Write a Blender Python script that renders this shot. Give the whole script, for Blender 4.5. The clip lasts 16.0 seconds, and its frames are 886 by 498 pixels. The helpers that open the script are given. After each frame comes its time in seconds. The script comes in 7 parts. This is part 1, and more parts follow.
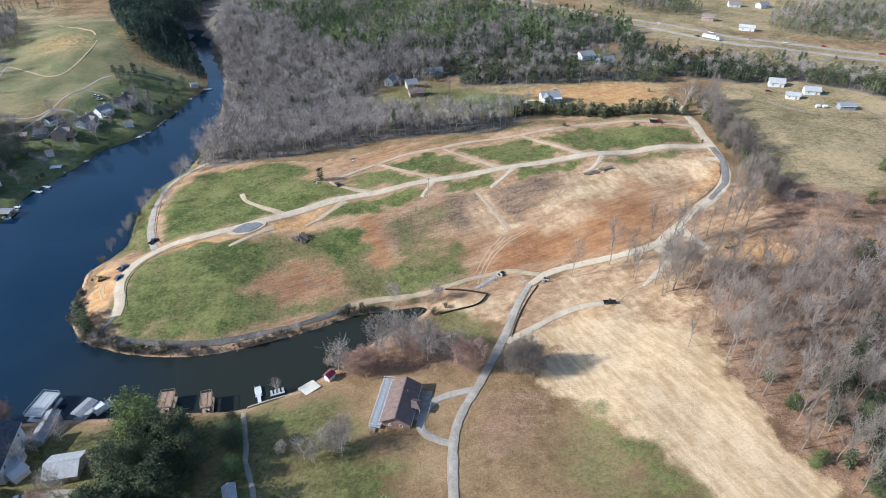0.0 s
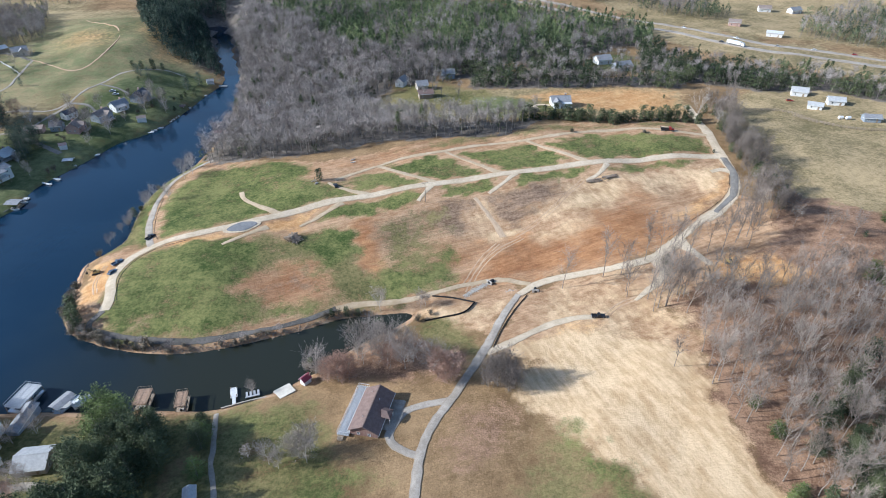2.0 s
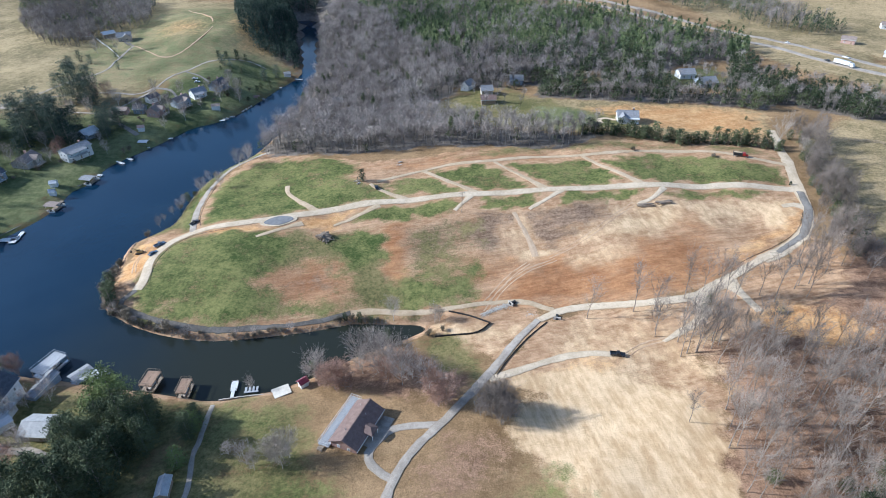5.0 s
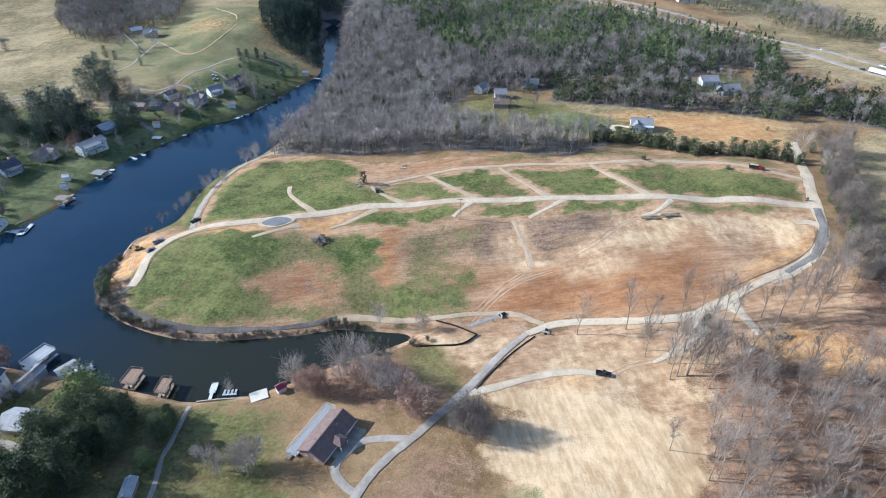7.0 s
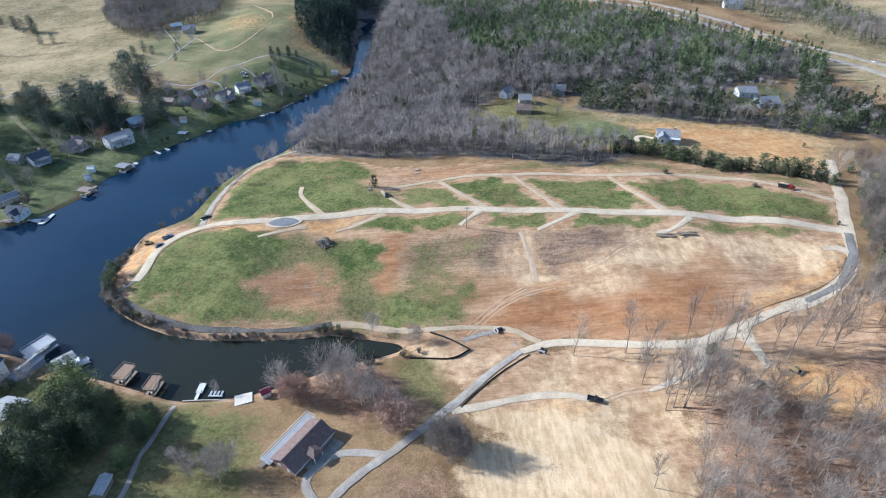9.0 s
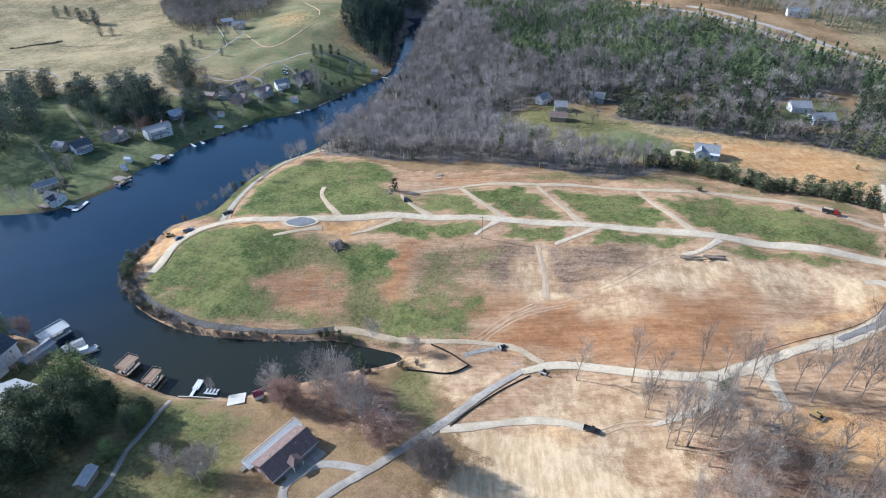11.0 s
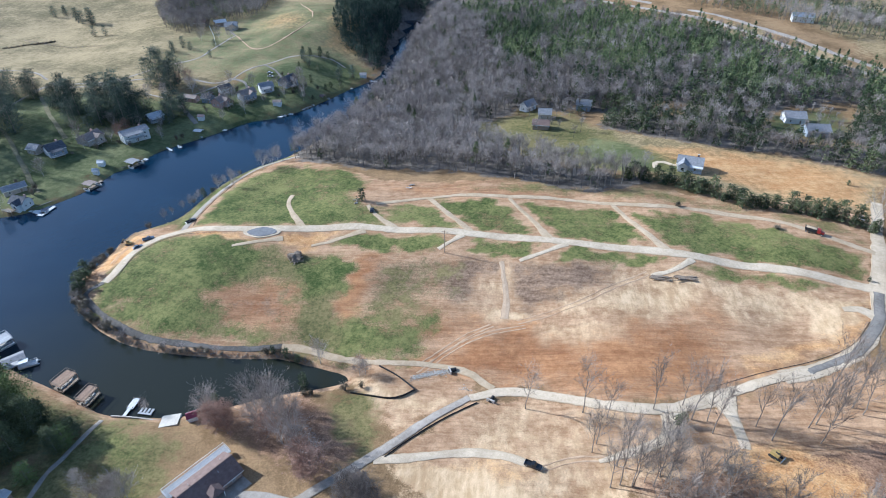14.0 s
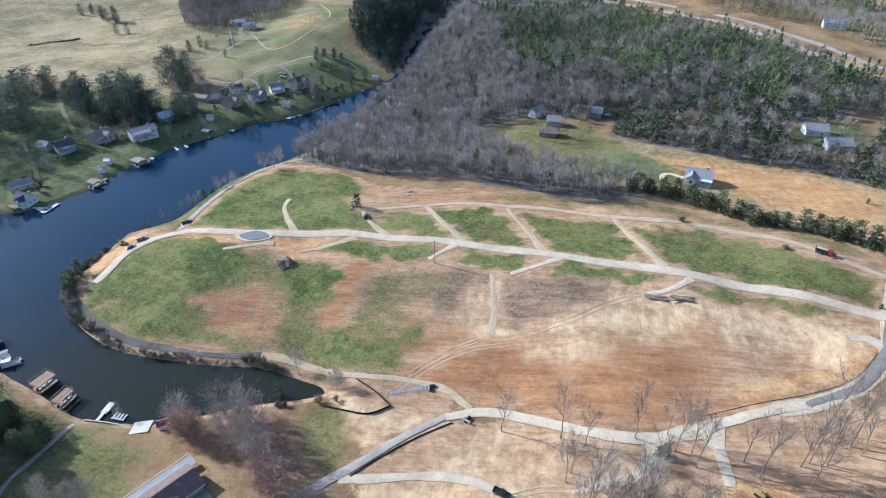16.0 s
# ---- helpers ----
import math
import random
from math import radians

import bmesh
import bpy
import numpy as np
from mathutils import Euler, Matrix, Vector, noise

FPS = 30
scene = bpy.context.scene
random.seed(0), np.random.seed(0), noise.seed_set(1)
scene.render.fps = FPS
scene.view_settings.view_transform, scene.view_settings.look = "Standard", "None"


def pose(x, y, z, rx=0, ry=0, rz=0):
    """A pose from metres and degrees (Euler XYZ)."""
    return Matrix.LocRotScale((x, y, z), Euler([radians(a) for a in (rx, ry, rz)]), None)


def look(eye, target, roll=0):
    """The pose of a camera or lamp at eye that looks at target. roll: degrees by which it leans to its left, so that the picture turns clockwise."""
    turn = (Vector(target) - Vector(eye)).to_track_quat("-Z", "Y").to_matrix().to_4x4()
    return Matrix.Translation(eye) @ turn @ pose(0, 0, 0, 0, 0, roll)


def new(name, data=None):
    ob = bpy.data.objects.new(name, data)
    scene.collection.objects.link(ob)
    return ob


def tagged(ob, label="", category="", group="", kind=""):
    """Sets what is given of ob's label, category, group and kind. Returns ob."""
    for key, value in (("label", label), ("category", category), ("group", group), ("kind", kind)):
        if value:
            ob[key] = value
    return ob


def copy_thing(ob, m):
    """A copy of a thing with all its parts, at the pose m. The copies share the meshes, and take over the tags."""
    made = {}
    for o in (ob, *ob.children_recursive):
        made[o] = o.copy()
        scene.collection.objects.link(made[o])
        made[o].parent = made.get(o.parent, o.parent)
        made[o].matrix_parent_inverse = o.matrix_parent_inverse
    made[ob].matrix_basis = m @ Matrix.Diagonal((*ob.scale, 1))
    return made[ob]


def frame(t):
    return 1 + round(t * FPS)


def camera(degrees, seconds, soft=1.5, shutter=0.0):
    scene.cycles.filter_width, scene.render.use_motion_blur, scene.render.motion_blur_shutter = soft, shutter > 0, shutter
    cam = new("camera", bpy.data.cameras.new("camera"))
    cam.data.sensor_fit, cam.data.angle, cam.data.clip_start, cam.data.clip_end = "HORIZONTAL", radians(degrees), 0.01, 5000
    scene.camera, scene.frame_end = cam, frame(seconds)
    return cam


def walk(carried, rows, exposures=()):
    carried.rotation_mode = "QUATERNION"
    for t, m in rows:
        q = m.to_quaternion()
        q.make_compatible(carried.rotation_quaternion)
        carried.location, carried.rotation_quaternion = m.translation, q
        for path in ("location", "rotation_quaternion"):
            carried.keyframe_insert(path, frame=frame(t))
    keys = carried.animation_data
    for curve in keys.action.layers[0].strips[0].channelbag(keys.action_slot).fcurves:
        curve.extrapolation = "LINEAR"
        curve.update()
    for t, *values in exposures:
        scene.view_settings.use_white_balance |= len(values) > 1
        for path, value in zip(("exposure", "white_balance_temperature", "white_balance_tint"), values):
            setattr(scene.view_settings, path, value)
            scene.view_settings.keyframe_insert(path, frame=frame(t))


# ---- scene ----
cam = camera(74.9, 16.0, 0.95)
PATH = [
    (0, (-1.269, -0.679, 119.508), (-1.251, 0.981, 118.392), -0.4),
    (0.5, (1.918, 0.145, 119.542), (1.929, 1.804, 118.426), -0.4),
    (1, (5.101, 1.028, 119.597), (5.102, 2.687, 118.481), -0.3),
    (1.5, (8.237, 1.942, 119.672), (8.215, 3.601, 118.556), -0.3),
    (2, (11.406, 3.029, 119.745), (11.328, 4.686, 118.628), -0.3),
    (2.5, (14.606, 4.362, 119.795), (14.431, 6.012, 118.677), -0.3),
    (3, (17.919, 5.968, 119.83), (17.636, 7.602, 118.712), -0.3),
    (3.5, (21.157, 7.69, 119.871), (20.807, 9.311, 118.752), -0.3),
    (4, (24.277, 9.546, 119.927), (23.913, 11.164, 118.808), -0.3),
    (6.3, (37.703, 17.739, 120.624), (37.314, 19.35, 119.504), -0.4),
    (6.5, (38.832, 18.508, 120.647), (38.425, 20.113, 119.526), -0.4),
    (7, (41.617, 20.598, 120.729), (41.146, 22.186, 119.607), -0.4),
    (7.5, (44.301, 22.818, 120.813), (43.753, 24.38, 119.69), -0.4),
    (8, (46.986, 25.119, 120.877), (46.413, 26.672, 119.755), -0.4),
    (10.3, (58.003, 36.127, 121.178), (57.305, 37.627, 120.054), -0.4),
    (10.5, (58.936, 37.196, 121.185), (58.214, 38.685, 120.061), -0.4),
    (11, (61.17, 40.067, 121.174), (60.416, 41.54, 120.05), -0.4),
    (11.5, (63.246, 42.857, 121.149), (62.491, 44.328, 120.025), -0.4),
    (12, (65.205, 45.498, 121.101), (64.45, 46.97, 119.976), -0.4),
    (12.5, (67.213, 48.186, 121.04), (66.454, 49.656, 119.917), -0.4),
    (13, (69.188, 50.937, 120.967), (68.419, 52.402, 119.843), -0.4),
    (13.5, (71.106, 53.69, 120.904), (70.324, 55.149, 119.781), -0.4),
    (14, (72.957, 56.467, 120.886), (72.159, 57.917, 119.763), -0.4),
    (14.5, (74.817, 59.31, 120.874), (73.992, 60.746, 119.752), -0.5),
    (15, (76.643, 62.187, 120.851), (75.793, 63.608, 119.729), -0.5),
    (15.5, (78.506, 65.013, 120.848), (77.636, 66.422, 119.726), -0.5),
    (16, (80.423, 67.731, 120.851), (79.545, 69.135, 119.729), -0.5),
]
UNIT = 1.35
walk(cam, [(t, look(Vector(eye) * UNIT, Vector(target) * UNIT, roll)) for t, eye, target, roll in PATH], ((0, 0.37, 5440, 9), (4, 0.44, 5300, 9), (8, 0.46, 5200, 9), (16, 0.45, 5110, 9)))


# ---- light ----
SUN_TURN, SUN_HIGH = radians(189), radians(28)
world = bpy.data.worlds.new("sky")
scene.world = world
world.use_nodes = True
sky_tex = world.node_tree.nodes.new("ShaderNodeTexSky")
sky_tex.sky_type, sky_tex.sun_disc = "NISHITA", False
sky_tex.sun_elevation, sky_tex.sun_rotation = SUN_HIGH, radians(90) - SUN_TURN
world.node_tree.links.new(sky_tex.outputs[0], world.node_tree.nodes["Background"].inputs[0])
world.node_tree.nodes["Background"].inputs[1].default_value = 0.12
sun = new("sun", bpy.data.lights.new("sun", "SUN"))
sun.data.energy, sun.data.angle, sun.data.color = 5.0, radians(0.5), (1.0, 0.93, 0.82)
sun.matrix_world = look((math.cos(SUN_TURN) * math.cos(SUN_HIGH) * 900, math.sin(SUN_TURN) * math.cos(SUN_HIGH) * 900, math.sin(SUN_HIGH) * 900), (0, 0, 0))


# ---- materials ----
class Mat:
    """A node material with short ways to add what most of them share."""

    def __init__(self, name, rough=0.8, metal=0.0):
        self.m = bpy.data.materials.new(name)
        self.m.use_nodes = True
        self.t = self.m.node_tree
        self.b = self.t.nodes["Principled BSDF"]
        self.b.inputs["Roughness"].default_value = rough
        self.b.inputs["Metallic"].default_value = metal
        self.pos = self.node("ShaderNodeNewGeometry").outputs["Position"]

    def node(self, kind):
        return self.t.nodes.new(kind)

    def put(self, a, b):
        if isinstance(a, bpy.types.NodeSocket):
            self.t.links.new(a, b)
        else:
            b.default_value = (*a, 1.0) if isinstance(a, tuple) and len(a) == 3 and b.type == "RGBA" else a

    def noise(self, scale, detail=4.0, stretch=(1, 1, 1), turn=0.0, rough=0.55, local=False):
        mp = self.node("ShaderNodeMapping")
        mp.vector_type = "TEXTURE"
        mp.inputs["Rotation"].default_value = (0, 0, turn)
        mp.inputs["Scale"].default_value = tuple(1 / v for v in stretch)
        src = self.node("ShaderNodeTexCoord").outputs["Object"] if local else self.pos
        self.put(src, mp.inputs["Vector"])
        n = self.node("ShaderNodeTexNoise")
        n.inputs["Scale"].default_value, n.inputs["Detail"].default_value, n.inputs["Roughness"].default_value = scale, detail, rough
        self.put(mp.outputs[0], n.inputs["Vector"])
        return n.outputs["Fac"]

    def ramp(self, fac, lo, hi):
        n = self.node("ShaderNodeMapRange")
        n.interpolation_type = "SMOOTHSTEP"
        n.inputs["From Min"].default_value, n.inputs["From Max"].default_value = lo, hi
        self.put(fac, n.inputs["Value"])
        return n.outputs["Result"]

    def mix(self, fac, a, b):
        n = self.node("ShaderNodeMix")
        n.data_type = "RGBA"
        self.put(fac, n.inputs[0])
        self.put(a, n.inputs[6])
        self.put(b, n.inputs[7])
        return n.outputs[2]

    def math(self, op, a, b=0.0):
        n = self.node("ShaderNodeMath")
        n.operation = op
        self.put(a, n.inputs[0])
        self.put(b, n.inputs[1])
        return n.outputs[0]

    def vary(self, a, b, *fields, lo=0.34, hi=0.66):
        """Colours from a to b by the mean of some noise fields."""
        f = fields[0]
        for g in fields[1:]:
            f = self.math("ADD", f, g)
        return self.mix(self.ramp(self.math("DIVIDE", f, float(len(fields))), lo, hi), a, b)

    def bump(self, field, strength=0.5, distance=0.1):
        n = self.node("ShaderNodeBump")
        n.inputs["Strength"].default_value, n.inputs["Distance"].default_value = strength, distance
        self.put(field, n.inputs["Height"])
        self.put(n.outputs[0], self.b.inputs["Normal"])

    def done(self, colour):
        self.put(colour, self.b.inputs["Base Color"])
        return self.m


def plain(name, a, b, rough=0.8, scale=3.0, metal=0.0, bump=0.2, local=True):
    """Two tones at two scales, with fine relief."""
    m = Mat(name, rough, metal)
    f, g = m.noise(scale, 5, local=local), m.noise(scale * 6, 3, local=local)
    m.bump(g, bump, 0.02)
    return m.done(m.vary(a, b, f, g))


def foliage(name, a, b, rough=0.75):
    """Leaf or twig colour that changes from tree to tree and clump to clump."""
    m = Mat(name, rough)
    m.b.inputs["Specular IOR Level"].default_value = 0.15
    info = m.node("ShaderNodeObjectInfo").outputs["Random"]
    isle = m.node("ShaderNodeNewGeometry").outputs["Random Per Island"]
    f = m.math("ADD", m.math("MULTIPLY", info, 0.3), m.math("MULTIPLY", isle, 0.18))
    f = m.math("ADD", f, m.math("MULTIPLY", m.ramp(m.noise(0.13, 2), 0.34, 0.66), 0.5))
    f = m.math("ADD", f, m.math("MULTIPLY", m.ramp(m.noise(0.018, 2), 0.3, 0.7), 0.4))
    return m.done(m.mix(m.ramp(f, 0.36, 0.98), a, b))


def ground_material():
    m = Mat("ground_cover", 0.95)
    m.b.inputs["Specular IOR Level"].default_value = 0.15
    split, alpha = {}, {}
    for key in ("zone_a", "zone_b", "zone_c"):
        at = m.node("ShaderNodeAttribute")
        at.attribute_name = key
        split[key] = m.node("ShaderNodeSeparateColor")
        m.put(at.outputs["Color"], split[key].inputs[0])
        alpha[key] = at.outputs["Alpha"]
    (grass_z, red_z, straw_z), (litter_z, lawn_z, pasture_z), (mould_z, meadow_z, bank_z) = ([split[k].outputs[i] for i in range(3)] for k in ("zone_a", "zone_b", "zone_c"))
    dirt_z, orange_z, ash_z = alpha["zone_a"], alpha["zone_b"], alpha["zone_c"]
    fine, mid, wide = m.noise(1.8, 5, rough=0.58), m.noise(0.28, 6, rough=0.62), m.noise(0.045, 5)
    clump = m.noise(0.75, 5, rough=0.68)
    rake = m.noise(0.7, 6, (0.13, 1.0, 1.0), radians(24), 0.65)
    scrape = m.noise(0.16, 6, (0.3, 1.0, 1.0), radians(30), 0.65)
    comb = m.noise(0.42, 6, (0.22, 1.0, 1.0), radians(-66), 0.65)
    edge = m.math("SUBTRACT", m.math("ADD", m.math("MULTIPLY", mid, 1.1), m.math("MULTIPLY", fine, 0.9)), 1.0)
    patch = m.math("ADD", m.math("ADD", edge, m.math("MULTIPLY", m.noise(0.09, 5, rough=0.62), 1.5)), -0.75)

    def over(base, mask, top, soft=0.22, mottle=False):
        f = m.ramp(m.math("ADD", mask, patch if mottle else edge), 0.5 - soft, 0.5 + soft)
        return m.mix(m.math("MULTIPLY", f, m.ramp(mask, 0.02, 0.3)), base, top)

    col = m.vary((0.185, 0.118, 0.058), (0.37, 0.245, 0.128), mid, wide, wide, fine, lo=0.38, hi=0.62)
    pasture = m.vary((0.19, 0.155, 0.075), (0.46, 0.345, 0.19), m.noise(0.018, 5), wide, mid, clump, lo=0.4, hi=0.6)
    col = over(col, pasture_z, pasture)
    litter = m.vary((0.155, 0.088, 0.054), (0.40, 0.25, 0.155), mid, fine, m.noise(0.1, 5), lo=0.39, hi=0.61)
    col = over(col, litter_z, litter)
    dirt = m.vary((0.315, 0.185, 0.098), (0.55, 0.362, 0.215), rake, mid, scrape, lo=0.39, hi=0.61)
    col = over(col, dirt_z, dirt)
    straw = m.vary((0.51, 0.345, 0.187), (0.74, 0.55, 0.335), comb, comb, wide, mid, lo=0.39, hi=0.61)
    col = over(col, straw_z, straw, 0.5, True)
    red = m.vary((0.265, 0.118, 0.052), (0.49, 0.26, 0.12), rake, mid, wide, scrape, lo=0.39, hi=0.61)
    col = over(col, red_z, red, 0.52, True)
    ash = m.vary((0.15, 0.095, 0.06), (0.35, 0.245, 0.165), rake, clump, scrape, lo=0.39, hi=0.61)
    col = over(col, ash_z, ash, 0.48, True)
    lawn = m.vary((0.082, 0.092, 0.03), (0.25, 0.205, 0.088), wide, mid, clump, lo=0.38, hi=0.62)
    col = over(col, lawn_z, lawn, 0.32, True)
    grass = m.vary((0.05, 0.078, 0.019), (0.22, 0.215, 0.076), m.noise(0.11, 6, rough=0.62), wide, mid, clump, lo=0.4, hi=0.6)
    col = over(col, grass_z, grass, 0.4, True)
    mould = m.vary((0.10, 0.085, 0.068), (0.24, 0.205, 0.17), mid, wide)
    col = over(col, mould_z, mould)
    meadow = m.vary((0.175, 0.145, 0.07), (0.455, 0.35, 0.19), m.noise(0.02, 5), wide, m.noise(0.008, 4), mid, lo=0.4, hi=0.6)
    col = over(col, meadow_z, meadow, 0.4)
    bank = m.vary((0.066, 0.088, 0.032), (0.21, 0.215, 0.098), wide, mid, m.noise(0.02, 4), lo=0.38, hi=0.62)
    col = over(col, bank_z, bank, 0.4, True)
    orange = m.vary((0.45, 0.22, 0.08), (0.66, 0.42, 0.20), mid, fine, scrape, lo=0.38, hi=0.62)
    col = over(col, orange_z, orange, 0.4)
    # clods, tufts and furrows
    speck = m.ramp(m.noise(1.6, 4, rough=0.72), 0.34, 0.66)
    furrow = m.ramp(m.noise(0.9, 5, (0.1, 1.0, 1.0), radians(26), 0.65), 0.32, 0.68)
    sown = m.node("ShaderNodeMix")
    m.put(straw_z, sown.inputs[0])
    m.put(furrow, sown.inputs[2])
    m.put(m.ramp(comb, 0.25, 0.75), sown.inputs[3])
    tuft = m.ramp(clump, 0.36, 0.62)
    grain = m.math("ADD", m.math("MULTIPLY", speck, 0.45), m.math("ADD", m.math("MULTIPLY", sown.outputs[0], 0.3), m.math("MULTIPLY", tuft, 0.25)))
    shade = m.node("ShaderNodeMix")
    shade.data_type, shade.blend_type = "RGBA", "MULTIPLY"
    shade.inputs[0].default_value = 1.0
    m.put(col, shade.inputs[6])
    rough_tone = m.mix(grain, (0.78, 0.78, 0.78), (1.2, 1.2, 1.2))
    m.put(m.mix(m.math("MULTIPLY", straw_z, 0.75), rough_tone, (1.0, 1.0, 1.0)), shade.inputs[7])
    relief = m.math("ADD", m.math("MULTIPLY", speck, 0.35), m.math("ADD", m.math("MULTIPLY", tuft, 0.75), m.math("MULTIPLY", furrow, 0.35)))
    m.bump(relief, 0.38, 0.26)
    return m.done(shade.outputs[2])


def water_material():
    m = Mat("lake_water", 0.1)
    ripple = m.math("ADD", m.noise(0.55, 4, (1, 0.5, 1)), m.math("MULTIPLY", m.noise(0.05, 3), 1.5))
    m.bump(ripple, 0.32, 0.12)
    m.b.inputs["IOR"].default_value = 1.33
    # silt clouds the head of the cove
    split = m.node("ShaderNodeSeparateXYZ")
    m.put(m.pos, split.inputs[0])
    silt = m.ramp(m.math("ADD", split.outputs[0], m.math("MULTIPLY", m.noise(0.02, 3), 60.0)), -165.0, -45.0)
    deep = m.vary((0.004, 0.021, 0.046), (0.007, 0.027, 0.056), m.noise(0.02, 3))
    return m.done(m.mix(silt, deep, (0.024, 0.027, 0.019)))


def gravel_material(name, a, b):
    """Loose stone, paler where wheels run and earthier towards the verges."""
    m = Mat(name, 0.95)
    m.b.inputs["Specular IOR Level"].default_value = 0.12
    f, g, w = m.noise(6.0, 4, rough=0.65), m.noise(0.7, 5, rough=0.65), m.noise(0.12, 4)
    m.bump(f, 0.5, 0.05)
    across = m.node("ShaderNodeAttribute")
    across.attribute_name = "across"
    verge = m.ramp(m.math("ADD", across.outputs["Fac"], m.math("MULTIPLY", m.math("SUBTRACT", g, 0.5), 1.3)), 0.72, 1.2)
    col = m.vary(a, b, f, g, w, lo=0.38, hi=0.62)
    return m.done(m.mix(m.math("MULTIPLY", verge, 0.6), col, (a[0] * 0.72, a[1] * 0.62, a[2] * 0.5)))


GROUND, WATER = ground_material(), water_material()
GRAVEL = gravel_material("pale_gravel", (0.47, 0.375, 0.26), (0.67, 0.56, 0.41))
DIRT_ROAD = gravel_material("packed_dirt", (0.42, 0.32, 0.20), (0.58, 0.46, 0.32))
CHIPSEAL = gravel_material("grey_chip_road", (0.17, 0.156, 0.137), (0.30, 0.278, 0.248))
DARK_CHIP = gravel_material("dark_stone_chip", (0.105, 0.096, 0.084), (0.205, 0.187, 0.165))
ASPHALT = gravel_material("worn_asphalt", (0.30, 0.26, 0.212), (0.47, 0.415, 0.35))
FRESH = gravel_material("grey_stone_chips", (0.16, 0.165, 0.17), (0.25, 0.25, 0.25))
CONCRETE = gravel_material("pale_concrete", (0.50, 0.46, 0.385), (0.66, 0.615, 0.53))
BARK = plain("grey_bark", (0.15, 0.125, 0.10), (0.34, 0.30, 0.25), 0.9, 1.2)
PALE_BARK = plain("pale_bark", (0.34, 0.30, 0.26), (0.58, 0.53, 0.47), 0.9, 1.2)
TWIG = foliage("bare_twigs", (0.17, 0.147, 0.134), (0.43, 0.38, 0.348))
HILL_BARK = plain("cool_grey_bark", (0.115, 0.102, 0.09), (0.28, 0.252, 0.226), 0.9, 1.2)
# needles of the far pines: distance haze is tinted into their blue-green
HAZE_NEEDLE = foliage("haze_blue_needles", (0.038, 0.06, 0.045), (0.125, 0.158, 0.113))
PALE_TWIG = foliage("pale_fine_twigs", (0.21, 0.175, 0.152), (0.45, 0.385, 0.335))
OPEN_TWIG = foliage("open_wood_twigs", (0.145, 0.118, 0.097), (0.365, 0.308, 0.262))
OPEN_BARK = plain("grey_brown_bark", (0.15, 0.122, 0.097), (0.34, 0.29, 0.245), 0.9, 1.2)
DARK_TWIG = foliage("dark_brush_twigs", (0.11, 0.092, 0.08), (0.26, 0.22, 0.19))
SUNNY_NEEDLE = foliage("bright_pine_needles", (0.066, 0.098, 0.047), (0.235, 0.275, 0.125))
RUST_LEAF = foliage("rust_dead_leaves", (0.23, 0.135, 0.10), (0.43, 0.28, 0.21))
NEEDLE = foliage("pine_needles", (0.058, 0.08, 0.044), (0.215, 0.24, 0.128))
CEDAR = foliage("cedar_scale_leaves", (0.045, 0.062, 0.032), (0.14, 0.158, 0.078))
NEAR_NEEDLE = foliage("warm_pine_needles", (0.045, 0.068, 0.022), (0.205, 0.25, 0.085))
SHRUB = foliage("winter_shrub", (0.085, 0.075, 0.05), (0.23, 0.19, 0.135))


# ---- ground and lake ----
def spots():
    """Survey heights x, y, z of the ground, region by region."""
    peninsula = [(-71, 180, 8.2), (-51, 175, 6.3), (-5, 210, 11.6), (29, 218, 12.8), (60, 237, 14.5), (103, 253, 15.5), (118, 237, 11.8),
                 (57, 258, 14), (84, 173, 6.4), (26, 175, 5.2), (33, 155, 2.0), (-47, 212, 11), (0, 176, 5.2), (-40, 150, 4), (62, 200, 9.5), (100, 205, 9), (-95, 205, 6), (0, 240, 12.5)]
    near_shore = [(50, 135, 6), (39, 141, 5), (13, 110, 5), (33, 106, 5), (51, 92, 8), (68, 111, 8.5), (-5, 83, 5.5), (-20, 92, 4.0), (-15, 107, 3.4),
                  (0, 128, 3.2), (105, 135, 10), (130, 90, 13), (-100, 75, 4), (-60, 75, 4.5), (20, 50, 8), (16, 158, 1.9)]
    far_shore = [(-195, 227, 3.5), (-190, 158, 2.5), (-198, 287, 7), (-200, 323, 13), (-231, 395, 21), (-228, 420, 24), (-302, 355, 13), (-273, 368, 14),
                 (-393, 294, 7), (-260, 230, 8), (-260, 170, 8), (-330, 220, 10), (-150, 362, 3), (-160, 400, 10)]
    north = [(55, 284, 15.5), (46, 346, 16), (-6, 329, 13), (95, 348, 15), (-14, 406, 17), (15, 400, 18), (-90, 460, 14), (59, 550, 22), (200, 418, 17),
             (160, 248, 15), (150, 180, 12), (-60, 300, 9), (-100, 300, 5), (220, 300, 16), (0, 700, 40), (-300, 700, 45), (300, 700, 35), (-600, 500, 30)]
    return np.array(peninsula + near_shore + far_shore + north, float)


SPOTS = spots()


def inside(poly, x, y):
    """Even-odd test of points against a closed outline."""
    hit = np.zeros(x.shape, bool)
    for (ax, ay), (bx, by) in zip(poly, poly[1:] + poly[:1]):
        if ay == by:
            continue
        cross = (ay > y) != (by > y)
        hit ^= cross & (x < (bx - ax) * (y - ay) / (by - ay) + ax)
    return hit


